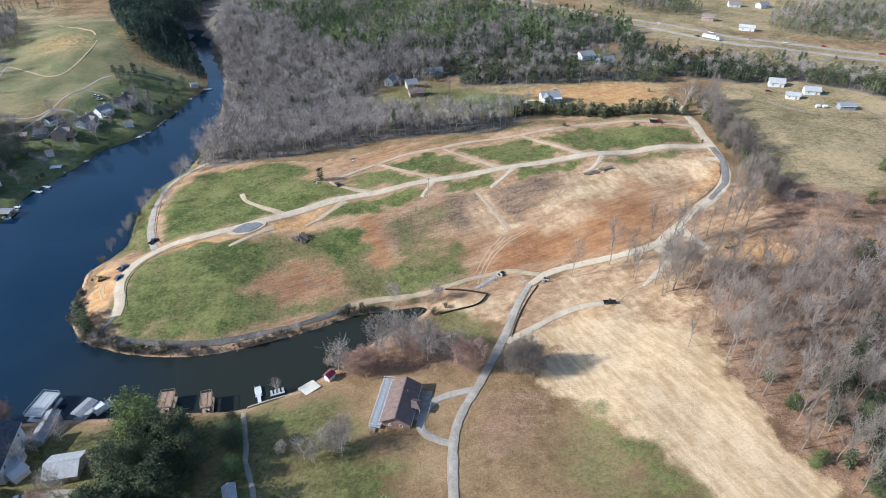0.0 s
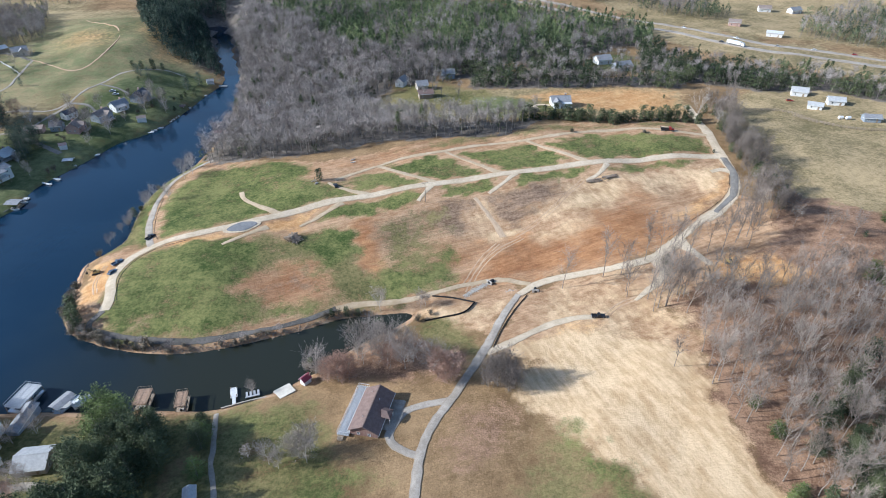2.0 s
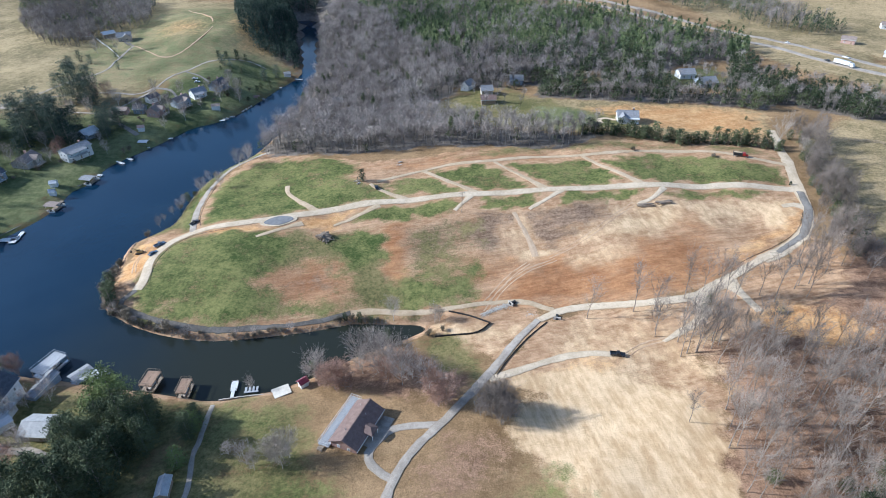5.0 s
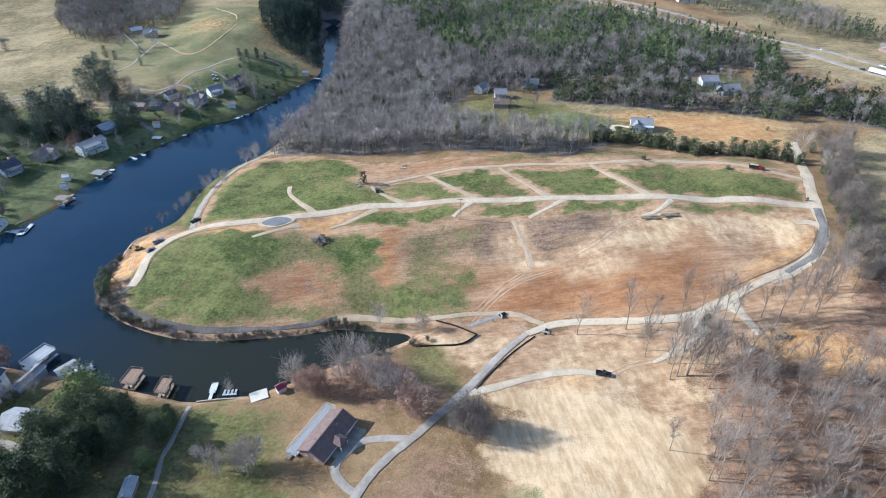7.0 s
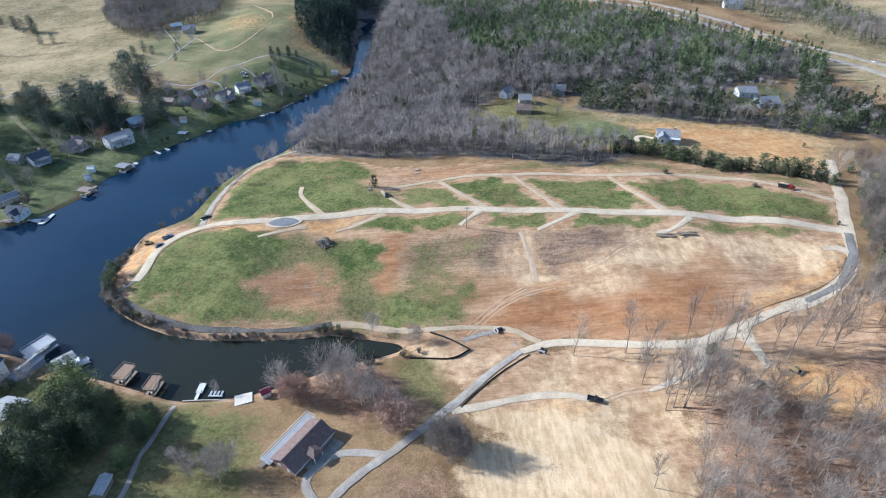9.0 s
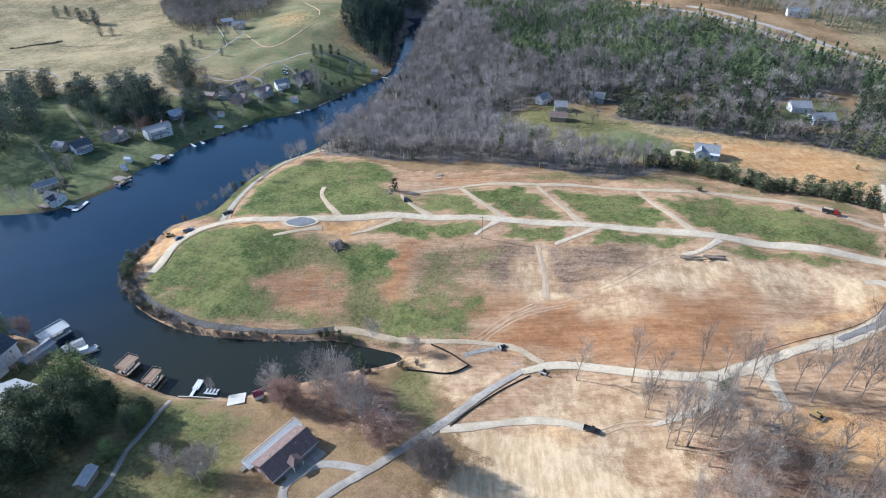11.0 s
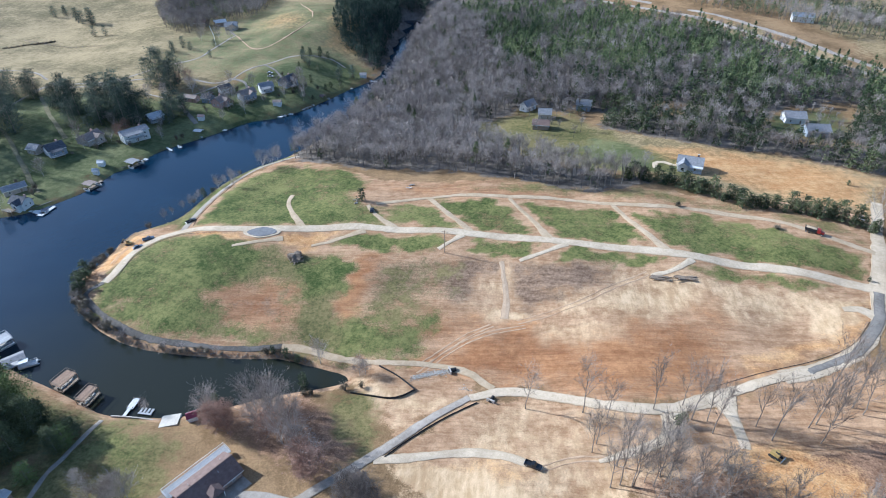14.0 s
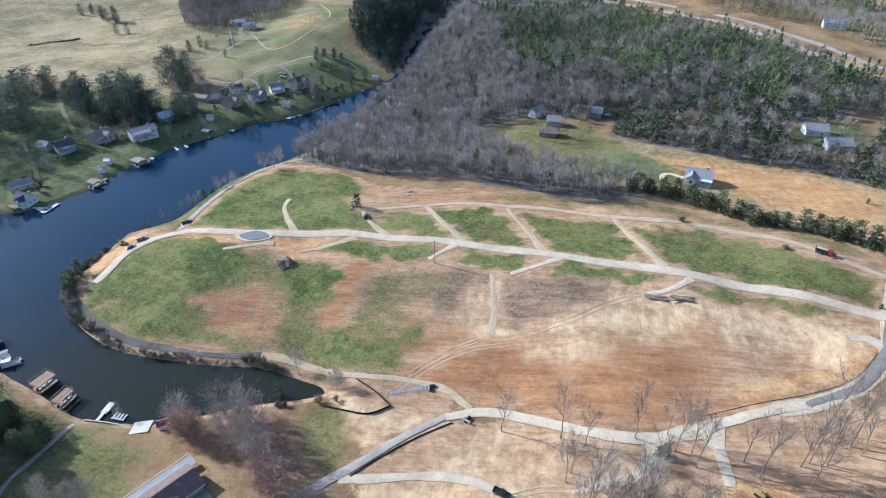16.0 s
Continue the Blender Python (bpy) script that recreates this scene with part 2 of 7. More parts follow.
def away(line, x, y, closed=False):
    """Distance of points from a line of vertices."""
    best = np.full(x.shape, 1e9)
    for (ax, ay), (bx, by) in zip(line, line[1:] + (line[:1] if closed else [])):
        dx, dy = bx - ax, by - ay
        u = np.clip(((x - ax) * dx + (y - ay) * dy) / max(dx * dx + dy * dy, 1e-9), 0, 1)
        best = np.minimum(best, np.hypot(x - ax - u * dx, y - ay - u * dy))
    return best


def smooth_line(line, step=4.0, closed=False):
    """A curve through the vertices, cut into short steps."""
    pts = [np.array(p, float) for p in line]
    n = len(pts)
    out = []
    for i in range(n if closed else n - 1):
        a, b = pts[i], pts[(i + 1) % n]
        p = pts[i - 1] if closed or i > 0 else 2 * a - b
        q = pts[(i + 2) % n] if closed or i + 2 < n else 2 * b - a
        k = max(2, int(np.hypot(*(b - a)) / step))
        for j in range(k):
            u = j / k
            c = 0.5 * (2 * a + (b - p) * u + (2 * p - 5 * a + 4 * b - q) * u * u + (3 * a - p - 3 * b + q) * u ** 3)
            out.append((float(c[0]), float(c[1])))
    if not closed:
        out.append(tuple(map(float, pts[-1])))
    return out


def outline_dist(poly, x, y):
    """Signed distance from an outline, positive inside."""
    return np.where(inside(poly, x, y), 1.0, -1.0) * away(poly, x, y, True)


def upland(x, y):
    d2 = (x[..., None] - SPOTS[:, 0]) ** 2 + (y[..., None] - SPOTS[:, 1]) ** 2
    w = 1 / (d2 + 12 ** 2) ** 1.6
    return (w * SPOTS[:, 2]).sum(-1) / w.sum(-1)


def wander(x, y, size, seed):
    """Smooth random field, about -1 to 1, from a few crossing waves."""
    rng = np.random.default_rng(seed)
    out = np.zeros(x.shape)
    for k in range(10):
        a, f, p = rng.uniform(0, 6.28), rng.uniform(0.6, 2.0) / size, rng.uniform(0, 6.28)
        out += np.sin((x * np.cos(a) + y * np.sin(a)) * f * 6.28 + p)
    return out / 3.2


def height(x, y):
    """Ground height over the lake's level at plan points."""
    x, y = np.asarray(x, float), np.asarray(y, float)
    d = -outline_dist(LAKE, x, y)
    rise = upland(x, y)
    land = 0.55 * np.clip(d / 1.2, 0, 1) + np.maximum(rise - 0.5, 0.3) * (1 - np.exp(-np.maximum(d, 0) / 13))
    land += np.clip(d / 6 - 0.3, 0, 1) * (wander(x, y, 30, 3) * 0.22 + wander(x, y, 9, 4) * 0.04)
    return np.where(d > 0, land, np.maximum(d * 0.35, -4))


LAKE_EAST = [(-200, 520), (-177, 474), (-167, 443), (-147, 397), (-133, 357), (-125, 322), (-119, 298), (-117, 270), (-117, 252), (-118, 243),
             (-123, 228), (-124, 212), (-121, 196), (-117.5, 183), (-119, 175), (-124, 164), (-120, 153), (-117, 145), (-115, 137), (-108, 130)]
LAKE_COVE = [(-100, 126.5), (-89, 123.5), (-74, 122.8), (-63, 124.7), (-51, 129), (-38, 134.5), (-28, 140), (-18, 142), (-9, 143.7), (-4.5, 143),
             (-7, 139.3), (-13, 133.8), (-21.6, 126.4), (-28.5, 118), (-34.5, 113), (-40, 108.8), (-53, 102.5)]
LAKE_NEAR = [(-60, 102), (-76, 101), (-93, 100), (-104, 99.5), (-117, 98), (-125, 94), (-150, 84), (-200, 70), (-320, 50), (-330, 95), (-260, 112), (-215, 130)]
LAKE_WEST = [(-189, 143), (-178, 153), (-175, 162), (-173, 174), (-174, 184), (-178, 196), (-175, 205), (-179, 220), (-175, 237), (-171, 252), (-167, 271),
             (-158, 283), (-153, 298), (-151, 318), (-150, 341), (-148, 368), (-161, 400), (-181, 440), (-195, 474), (-220, 520)]
LAKE = LAKE_EAST + LAKE_COVE + LAKE_NEAR + LAKE_WEST
LAKE = smooth_line(LAKE, 5.0, True)


def grid_line(lo, hi, step, far_lo, far_hi):
    mid = list(np.arange(lo, hi + 0.01, step))
    up, down, s = [], [], step
    v = mid[-1]
    while v < far_hi:
        s *= 1.16
        v += s
        up.append(v)
    s, v = step, lo
    while v > far_lo:
        s *= 1.16
        v -= s
        down.append(v)
    return np.array(down[::-1] + mid + up)


MAIN_ROAD = [(-101, 137), (-102, 143), (-105.6, 151), (-105.8, 160), (-102, 168.5), (-95, 173.5), (-83, 178), (-60, 189.4), (-44, 197), (-20, 205.3), (0, 211.5), (20, 217.2), (39, 222.3), (57, 226.7), (75, 230.8), (92, 234.8), (108, 237.6), (121.5, 239.2)]
LOOP_ROAD = [(124, 297), (123, 274), (122.3, 254), (121.8, 237.4), (121, 223), (116.5, 209.5), (107, 197.5), (93, 185), (84, 176.5), (75.7, 168.4), (64, 162.8), (48, 160.1), (36, 157), (28.8, 150.6), (22.6, 137.7), (18.5, 126), (14, 116), (9.4, 106.4), (4.4, 97), (2, 88.4), (1.5, 73), (2, 45), (0, 0), (-6, -40)]
UPPER_TRACK = [(121.5, 258.4), (106, 261), (90, 263.4), (76, 262), (60, 258.6), (41, 252), (20, 247.8), (1, 240.4), (-16, 234.2), (-28.5, 226.3), (-38, 218.8), (-43, 214)]
SHORE_ROAD = [(-101, 137), (-103, 131), (-91, 127.3), (-74.4, 126.2), (-61.2, 128.3), (-48.9, 132.6), (-37.7, 138), (-29.2, 143)]
WEST_ROAD = [(-101.5, 170.5), (-107, 180.6), (-112, 192), (-116.5, 210), (-116.5, 227), (-110.7, 239.6), (-106, 243)]


def strip(name, line, width, mat, lift=0.16, label="", category="road", edge=0.5, parent=None, seed=0):
    """A road: a crowned ribbon on the ground with ragged, sunken edges."""
    c = np.array(smooth_line(line, 1.6))
    d = np.gradient(c, axis=0)
    d /= np.maximum(np.hypot(d[:, 0], d[:, 1])[:, None], 1e-6)
    nrm = np.stack([-d[:, 1], d[:, 0]], 1)
    rng = np.random.default_rng(seed + len(c))
    width = np.interp(np.linspace(0, 1, len(c)), np.linspace(0, 1, len(width)), width) if isinstance(width, tuple) else width
    w = width / 2 + np.convolve(rng.normal(0, edge, len(c) + 6), np.ones(7) / 7, "valid")[: len(c)]
    w2 = width / 2 + np.convolve(rng.normal(0, edge, len(c) + 6), np.ones(7) / 7, "valid")[: len(c)]
    w, w2 = w + rng.normal(0, 0.07, len(c)), w2 + rng.normal(0, 0.07, len(c))
    rows = []
    for k, drop in ((-1.12, -0.25), (-1, lift * 0.8), (-0.5, lift + 0.02), (0, lift + 0.05), (0.5, lift + 0.02), (1, lift * 0.8), (1.12, -0.25)):
        p = c + nrm * (np.where(k < 0, w, w2) * k)[:, None]
        rows.append(np.column_stack([p, np.maximum(height(p[:, 0], p[:, 1]), 0.5) + drop]))
    v = np.stack(rows, 1)
    n, k = v.shape[:2]
    faces = [(i * k + j, i * k + j + 1, (i + 1) * k + j + 1, (i + 1) * k + j) for i in range(n - 1) for j in range(k - 1)]
    me = bpy.data.meshes.new(name)
    me.from_pydata(v.reshape(-1, 3).tolist(), [], faces)
    me.materials.append(mat)
    me.update()
    me.attributes.new("across", "FLOAT", "POINT").data.foreach_set("value", np.tile(np.array([1.12, 1.0, 0.5, 0.35, 0.5, 1.0, 1.12], np.float32), n))
    if me.polygons[0].normal.z < 0:
        me.flip_normals()
    ob = new(name, me)
    return tagged(ob, label, category, kind="structure")


def soft(poly, x, y, width=3.0):
    return np.clip(0.5 + outline_dist(poly, x, y) / (2 * width), 0, 1)


def build_ground():
    gx = grid_line(-216, 190, 1.35, -4200, 4200)
    gy = grid_line(56, 304, 1.35, -3600, 4600)
    x, y = np.meshgrid(gx, gy)
    z = height(x, y)
    dist = np.hypot(x - 0, y - 150)
    z = z + np.clip((dist - 620) / 500, 0, 1) ** 2 * (26 + 22 * wander(x, y, 700, 8))
    # zones of ground cover
    wx, wy = x + wander(x, y, 14, 11) * 1.5 + wander(x, y, 4, 12) * 0.6, y + wander(x, y, 14, 13) * 1.5 + wander(x, y, 4, 14) * 0.6
    zone = {k: np.zeros(x.shape) for k in ("grass", "red", "straw", "dirt", "litter", "lawn", "pasture", "orange", "mould", "meadow", "bank", "ash")}

    def lay(kind, poly, width=3.0, amount=1.0):
        zone[kind] = np.maximum(zone[kind], soft(poly, wx, wy, width) * amount)

    def clear(kind, poly, width=3.0):
        zone[kind] *= 1 - soft(poly, wx, wy, width)

    # peninsula: worked soil with sown grass
    lay("dirt", [(-104, 128), (-60, 126), (-28, 141), (0, 147), (32, 158), (64, 165), (86, 180), (112, 205), (121, 225), (121, 285), (20, 262), (-50, 232), (-112, 242), (-116, 200), (-104, 172), (-118, 165), (-114, 140)], 2)
    lay("grass", [(-98.7, 175), (-111, 201), (-111, 222), (-101, 233), (-77, 236.5), (-56, 230), (-55, 216), (-44, 211), (-30, 205), (-45.4, 198), (-71, 186)])
    lay("grass", [(-41, 212.5), (-26.5, 223), (-4, 212.8), (-26, 206)], 1.2)
    lay("grass", [(-23.5, 227), (-1.2, 235.6), (21, 221.4), (0, 214)], 1.2)
    lay("grass", [(6.5, 237), (37.4, 247), (57, 230.2), (28, 222.4)], 1.2)
    lay("grass", [(45, 247.4), (70, 256.5), (102, 257), (118, 254.4), (118, 242.5), (97, 237.8), (64, 231)], 1.5)
    lay("grass", [(-44, 193), (-22.5, 201.6), (-5.6, 206), (-8, 197.5), (-29, 190), (-43, 187)], 1.5)
    lay("grass", [(2, 209), (25.9, 216.2), (18.6, 206.4), (1.2, 203)], 1.2)
    lay("grass", [(32, 217.8), (64, 225.4), (60.9, 221), (31, 209)], 1.2)
    lay("grass", [(70, 225.6), (97, 233.2), (117, 234.5), (97.7, 229), (72.7, 221.6)], 1.2)
    lay("grass", [(-100, 134), (-104, 143.5), (-104.5, 158.7), (-99, 168), (-75.6, 174), (-63, 173), (-60, 164), (-62, 156.6), (-60, 147), (-54, 141.7), (-57, 132), (-68.3, 126.5), (-79, 125.5), (-88.8, 126.5), (-98, 128.5)], 3.0, 0.84)
    lay("grass", [(-75, 133), (-71, 143), (-61, 146), (-53, 136), (-62, 129.5), (-72, 127.5)], 3, 1.05)
    lay("grass", [(-48, 172), (-39, 181.5), (-31, 182.5), (-27, 170), (-36, 163.5)], 3, 1.1)
    lay("grass", [(-52, 143.4), (-47, 146.6), (-41, 142.3), (-32.4, 143.1), (-45.2, 137)], 3.5, 0.85)
    lay("grass", [(-19.3, 155), (-10.6, 164), (0, 164.7), (5.5, 174), (9.1, 163.6), (8, 155), (-2.4, 150.7), (-14.3, 147)], 4, 0.92)
    lay("lawn", [(-100, 134), (-104, 158), (-98, 168), (-60, 176), (-28, 184), (-20, 172), (8, 176), (9, 164), (5, 154), (-30, 142), (-57, 134), (-79, 128)], 6, 0.9)
    lay("lawn", [(-24, 187), (2, 197), (8, 183), (2, 172), (-8, 161), (-16, 162)], 6, 0.58)
    lay("red", [(-64, 148.4), (-59, 153.4), (-48.7, 163), (-41.7, 164.2), (-34.3, 154), (-33.7, 147.6), (-46.5, 144.6), (-57.6, 143.8)], 7, 1.12)
    lay("ash", [(-60, 147), (-49, 158), (-42, 161), (-36, 153), (-36, 148), (-47, 146)], 7, 0.62)
    lay("red", [(-22.4, 159.7), (-27.3, 172), (-29, 187), (-22.8, 187.5), (-20, 172.8), (-16, 159.8)], 4, 1.1)
    lay("red", [(-83, 140), (-80, 146), (-73, 150.6), (-69.3, 146.7), (-75.4, 138.2)], 4, 0.7)
    lay("straw", [(-88, 160), (-80, 165), (-72, 160), (-78, 155)], 5, 0.34)
    lay("straw", [(-70, 166), (-63, 171.3), (-53.5, 171.3), (-46, 169), (-51, 163), (-62, 157), (-68.7, 160)], 6, 0.5)
    lay("red", [(10, 155.7), (23, 173.8), (33, 180.8), (40, 177), (50, 180), (61, 190.3), (72, 198), (80, 192), (88, 184), (71, 171), (33.6, 160.3), (23, 158)], 7, 1.08)
    lay("red", [(-10, 163), (2, 174), (14, 180), (22, 176), (12, 160)], 8, 0.6)
    lay("red", [(76, 215), (88, 204), (82, 191.7), (71, 190)], 6, 0.62)
    lay("red", [(-55, 226), (-20, 243), (24, 255), (20, 248), (0, 241), (-28, 227)], 5, 0.55)
    lay("ash", [(-6, 193), (12.3, 201.5), (10.9, 191), (8.9, 182), (-0.8, 182)], 4, 1.0)
    lay("ash", [(20, 201.6), (46, 213.6), (48, 206), (35, 195.7), (30.8, 187.5), (25.5, 189.6)], 4, 1.0)
    lay("ash", [(-24, 186), (4, 199), (8, 184), (-2, 176), (-14, 168)], 6, 0.72)
    lay("lawn", [(-20, 240), (24, 254), (60, 263), (100, 266), (118, 264), (110, 272), (50, 268), (10, 256)], 5, 0.8)
    zone["grass"] *= 1 - 0.9 * soft([(-62, 148), (-48, 161), (-42, 163), (-35, 153), (-35, 148.5), (-47, 146)], wx, wy, 7)
    zone["lawn"] *= 1 - 0.9 * np.clip(zone["red"], 0, 1) * (y < 200)
    lay("orange", [(-62.8, 181.3), (-56.3, 189.1), (-45.8, 193.4), (-49.4, 186.3), (-50.5, 179.4), (-57.2, 180.4)], 2)
    lay("orange", [(-95.8, 171), (-75.7, 178.5), (-71.7, 174.7), (-88.5, 169.4)], 1.5, 0.8)
    lay("orange", [(-119, 163), (-110, 164), (-106, 152), (-105, 142), (-113, 142)], 1.5)
    lay("orange", [(119.5, 235), (118.5, 221.3), (115, 213), (103.6, 200.7), (91.6, 188.5), (91.8, 194), (105, 207.6), (115, 219)], 3, 0.85)
    lay("straw", [(7.6, 199.8), (26.8, 207), (52, 215.7), (75, 218.8), (66.1, 204), (39.8, 187.9), (13.1, 178.5), (0.7, 186.8)], 12, 0.42)
    lay("straw", [(38, 191), (48.6, 203.5), (57.7, 217), (75, 222), (78, 212), (70, 202), (50, 193.4)], 6, 0.82)
    lay("straw", [(34.5, 181.4), (60.5, 194.4), (57, 181.7), (40, 175.5)], 5, 0.7)
    lay("straw", [(75, 221), (109, 232), (110.6, 223.6), (102.5, 218), (88, 206), (78, 213)], 6, 0.6)
    lay("straw", [(103.8, 212), (108.4, 228.9), (118.8, 230.6), (116.5, 222), (108.8, 211)], 4, 0.9)
    lay("straw", [(17, 184), (30, 188), (33, 182), (18, 179)], 3, 0.8)
    zone["grass"] *= 1 - 0.16 * np.clip((y - 204) / 6, 0, 1)
    # near side: cleared field, lawns, leaf-strewn wood
    lay("dirt", [(20, 123), (30, 131), (51, 137), (67, 148), (76, 129), (76, 107), (76, 94), (79, 81), (86, 60), (62, 55), (55, 77), (44, 89), (28, 103.5), (26, 110), (32, 118)], 3)
    lay("straw", [(20, 123), (30, 129), (50, 130), (64, 128), (74, 120), (75, 107), (75, 94), (78, 81), (85, 60), (62, 55), (55, 77), (44, 89), (28, 103.5), (26, 110), (32, 118)], 2.5, 1.25)
    lay("straw", [(28, 128), (36, 153), (64, 159), (80, 165), (78, 132), (66, 118)], 9, 0.46)
    lay("straw", [(36, 140), (58, 150), (66, 146), (60, 138), (46, 134)], 7, 0.6)
    lay("dirt", [(20, 123), (27, 147), (38, 156), (64, 161), (82, 172), (100, 188), (118, 208), (124, 200), (121, 178), (98, 160), (74, 146), (50, 134)], 3)
    lay("dirt", [(-8, 146), (30, 157), (27, 150), (19, 128), (13, 133), (3, 138)], 3)
    lay("straw", [(-5, 143), (12, 147), (24, 147), (17, 131), (11, 136), (0, 139)], 4, 0.7)
    lay("orange", [(27, 127), (42, 135), (52, 135.5), (50, 131), (38, 130)], 4, 0.6)
    lay("orange", [(92, 166), (104, 169), (116, 166), (122, 156), (112, 150), (98, 154), (91, 158)], 4, 0.9)
    lay("litter", [(78, 163), (90, 168), (120, 188), (134, 210), (150, 200), (230, 160), (230, 30), (90, 40), (84, 70), (78, 85), (75, 107), (77, 130), (70, 149)], 4)
    lay("litter", [(-32, 112), (-24, 124), (-14, 131), (2, 131), (14, 122), (10, 112), (-6, 110), (-14, 112)], 4, 0.85)
    lay("lawn", [(-54, 101), (-38, 106), (-26, 104), (-16, 86), (-10, 70), (-20, 30), (-54, 30)], 5, 0.8)
    lay("grass", [(-52, 100), (-38, 104), (-30, 98), (-33, 89), (-48, 90)], 5, 0.55)
    lay("grass", [(-22, 84), (-10, 86), (-6, 78), (-16, 72), (-26, 76)], 5, 0.5)
    lay("lawn", [(30, 99), (47, 84), (56, 70), (40, 55), (22, 74)], 7, 0.6)
    lay("litter", [(8, 104), (24, 107), (30, 100), (20, 84), (5, 80)], 6, 0.6)
    lay("lawn", [(-140, 90), (-120, 93), (-54, 100), (-54, 40), (-140, 40)], 4, 0.85)
    lay("lawn", [(2, 141), (14, 131), (17, 120), (8, 124), (-4, 135)], 3, 0.8)
    lay("grass", [(33, 99), (39, 97), (50, 83), (56, 70), (50, 66), (40, 80)], 3, 0.6)
    clear("dirt", [(-103, 172), (-113, 192), (-118.5, 210), (-118.5, 228), (-112, 242), (-120, 248), (-130, 228), (-130, 205), (-124, 180), (-117, 170)], 1.5)
    lay("lawn", [(-104, 174), (-114, 192), (-118.5, 210), (-118.5, 228), (-112, 242), (-120, 248), (-130, 228), (-130, 205), (-124, 180), (-117, 170)], 1.5, 1.0)
    lay("grass", [(-104, 174), (-113, 192), (-118, 210), (-118, 228), (-112, 242), (-115, 244), (-120, 228), (-120, 208), (-116, 190), (-108, 175)], 1.0, 0.85)
    lay("litter", [(-102, 125), (-60, 121), (-30, 136), (-28, 141), (-62, 126.5), (-92, 124.6)], 1.2, 0.8)
    # far shore: grassy bank, hill meadow
    lay("bank", [(-146, 335), (-154, 284), (-174, 222), (-172, 160), (-188, 142), (-240, 110), (-340, 140), (-340, 200), (-262, 250), (-222, 262), (-205, 300), (-185, 372), (-155, 372)], 10, 1.0)
    lay("meadow", [(-212, 300), (-168, 345), (-158, 372), (-185, 400), (-225, 470), (-700, 700), (-900, 250), (-330, 200), (-262, 250), (-230, 262)], 8)
    lay("bank", [(-214, 342), (-229, 333), (-268, 364), (-245, 380), (-213, 370)], 10, 0.7)
    lay("orange", [(-284, 411), (-264, 422), (-232, 408), (-227, 382), (-255, 379)], 14, 0.5)
    lay("bank", [(-300, 335), (-260, 312), (-214, 300), (-172, 345), (-186, 395), (-225, 465), (-310, 470)], 16, 0.58)
    lay("orange", [(-196, 372), (-178, 383), (-196, 412), (-224, 440), (-232, 428), (-208, 400)], 10, 0.55)
    lay("bank", [(-215, 330), (-185, 345), (-190, 365), (-225, 380), (-240, 350)], 14, 0.55)
    lay("bank", [(-290, 320), (-240, 330), (-230, 300), (-270, 285)], 14, 0.45)
    lay("red", [(-195, 370), (-176, 385), (-180, 405), (-205, 410), (-220, 385)], 12, 0.6)
    lay("red", [(-222, 420), (-255, 428), (-262, 405), (-235, 398)], 12, 0.55)
    lay("pasture", [(133, 285), (136, 230), (140, 200), (152, 186), (175, 200), (320, 150), (420, 300), (300, 330), (195, 326), (168, 324)], 5)
    lay("pasture", [(5, 300), (14, 311), (11, 320), (44, 317), (95, 323), (126, 321), (124, 288), (100, 280), (60, 280), (46, 280), (30, 291)], 3)
    lay("pasture", [(40, 535), (105, 490), (165, 462), (212, 410), (246, 396), (330, 358), (520, 290), (520, 270), (252, 330), (190, 372), (150, 405), (140, 440), (40, 512)], 6)
    lay("pasture", [(60, 620), (150, 475), (200, 432), (330, 388), (640, 300), (800, 600), (300, 900)], 12, 1.0)
    lay("orange", [(40, 306), (70, 316), (94, 320), (122, 318), (120, 290), (90, 285), (68, 290)], 9, 1.0)
    lay("pasture", [(-44, 296), (-44, 308), (-33, 318), (4, 324), (24, 318), (40, 300), (42, 277), (0, 278)], 4)
    lay("lawn", [(-38, 306), (-30, 315), (0, 318), (20, 312), (14, 300), (-12, 299)], 5, 0.9)
    lay("bank", [(14, 307), (37, 307), (50, 285), (36, 278), (12, 294)], 4, 0.85)
    lay("lawn", [(22, 300), (40, 306), (56, 303), (60, 284), (44, 280), (30, 290)], 4, 0.9)
    # woods
    for poly in WOODS:
        lay("mould", poly, 3)
    lay("mould", [(-210, 520), (-165, 437), (-130, 350), (-117, 300), (-40, 300), (0, 345), (50, 372), (82, 380), (130, 420), (40, 510), (-60, 560), (-260, 640)], 6)
    for k, poly in enumerate(CLEARINGS):
        clear("mould", poly, 3)
        lay("bank" if k == 3 else "lawn", poly, 4, 0.75)
    band = away(LAKE, x, y, True)
    zone["dirt"] = np.maximum(zone["dirt"], np.clip(1.4 - band / 2.2, 0, 1) * (x > -125) * np.where((y > 170) & (x < -90), 0.45, 1.0))
    nx, ny = len(gx), len(gy)
    idx = np.arange(nx * ny).reshape(ny, nx)
    quads = np.stack([idx[:-1, :-1], idx[:-1, 1:], idx[1:, 1:], idx[1:, :-1]], -1).reshape(-1, 4)
    me = mesh_from("ground", np.column_stack([x.ravel(), y.ravel(), z.ravel()]), quads, GROUND)
    for name, keys in (("zone_a", ("grass", "red", "straw", "dirt")), ("zone_b", ("litter", "lawn", "pasture", "orange")), ("zone_c", ("mould", "meadow", "bank", "ash"))):
        at = me.attributes.new(name, "FLOAT_COLOR", "POINT")
        at.data.foreach_set("color", np.stack([zone[k].ravel() for k in keys], 1).astype(np.float32).ravel())
    me.shade_smooth()
    tagged(new("ground", me), "rolling winter ground of sown grass, bare red soil and straw", "ground", kind="structure")


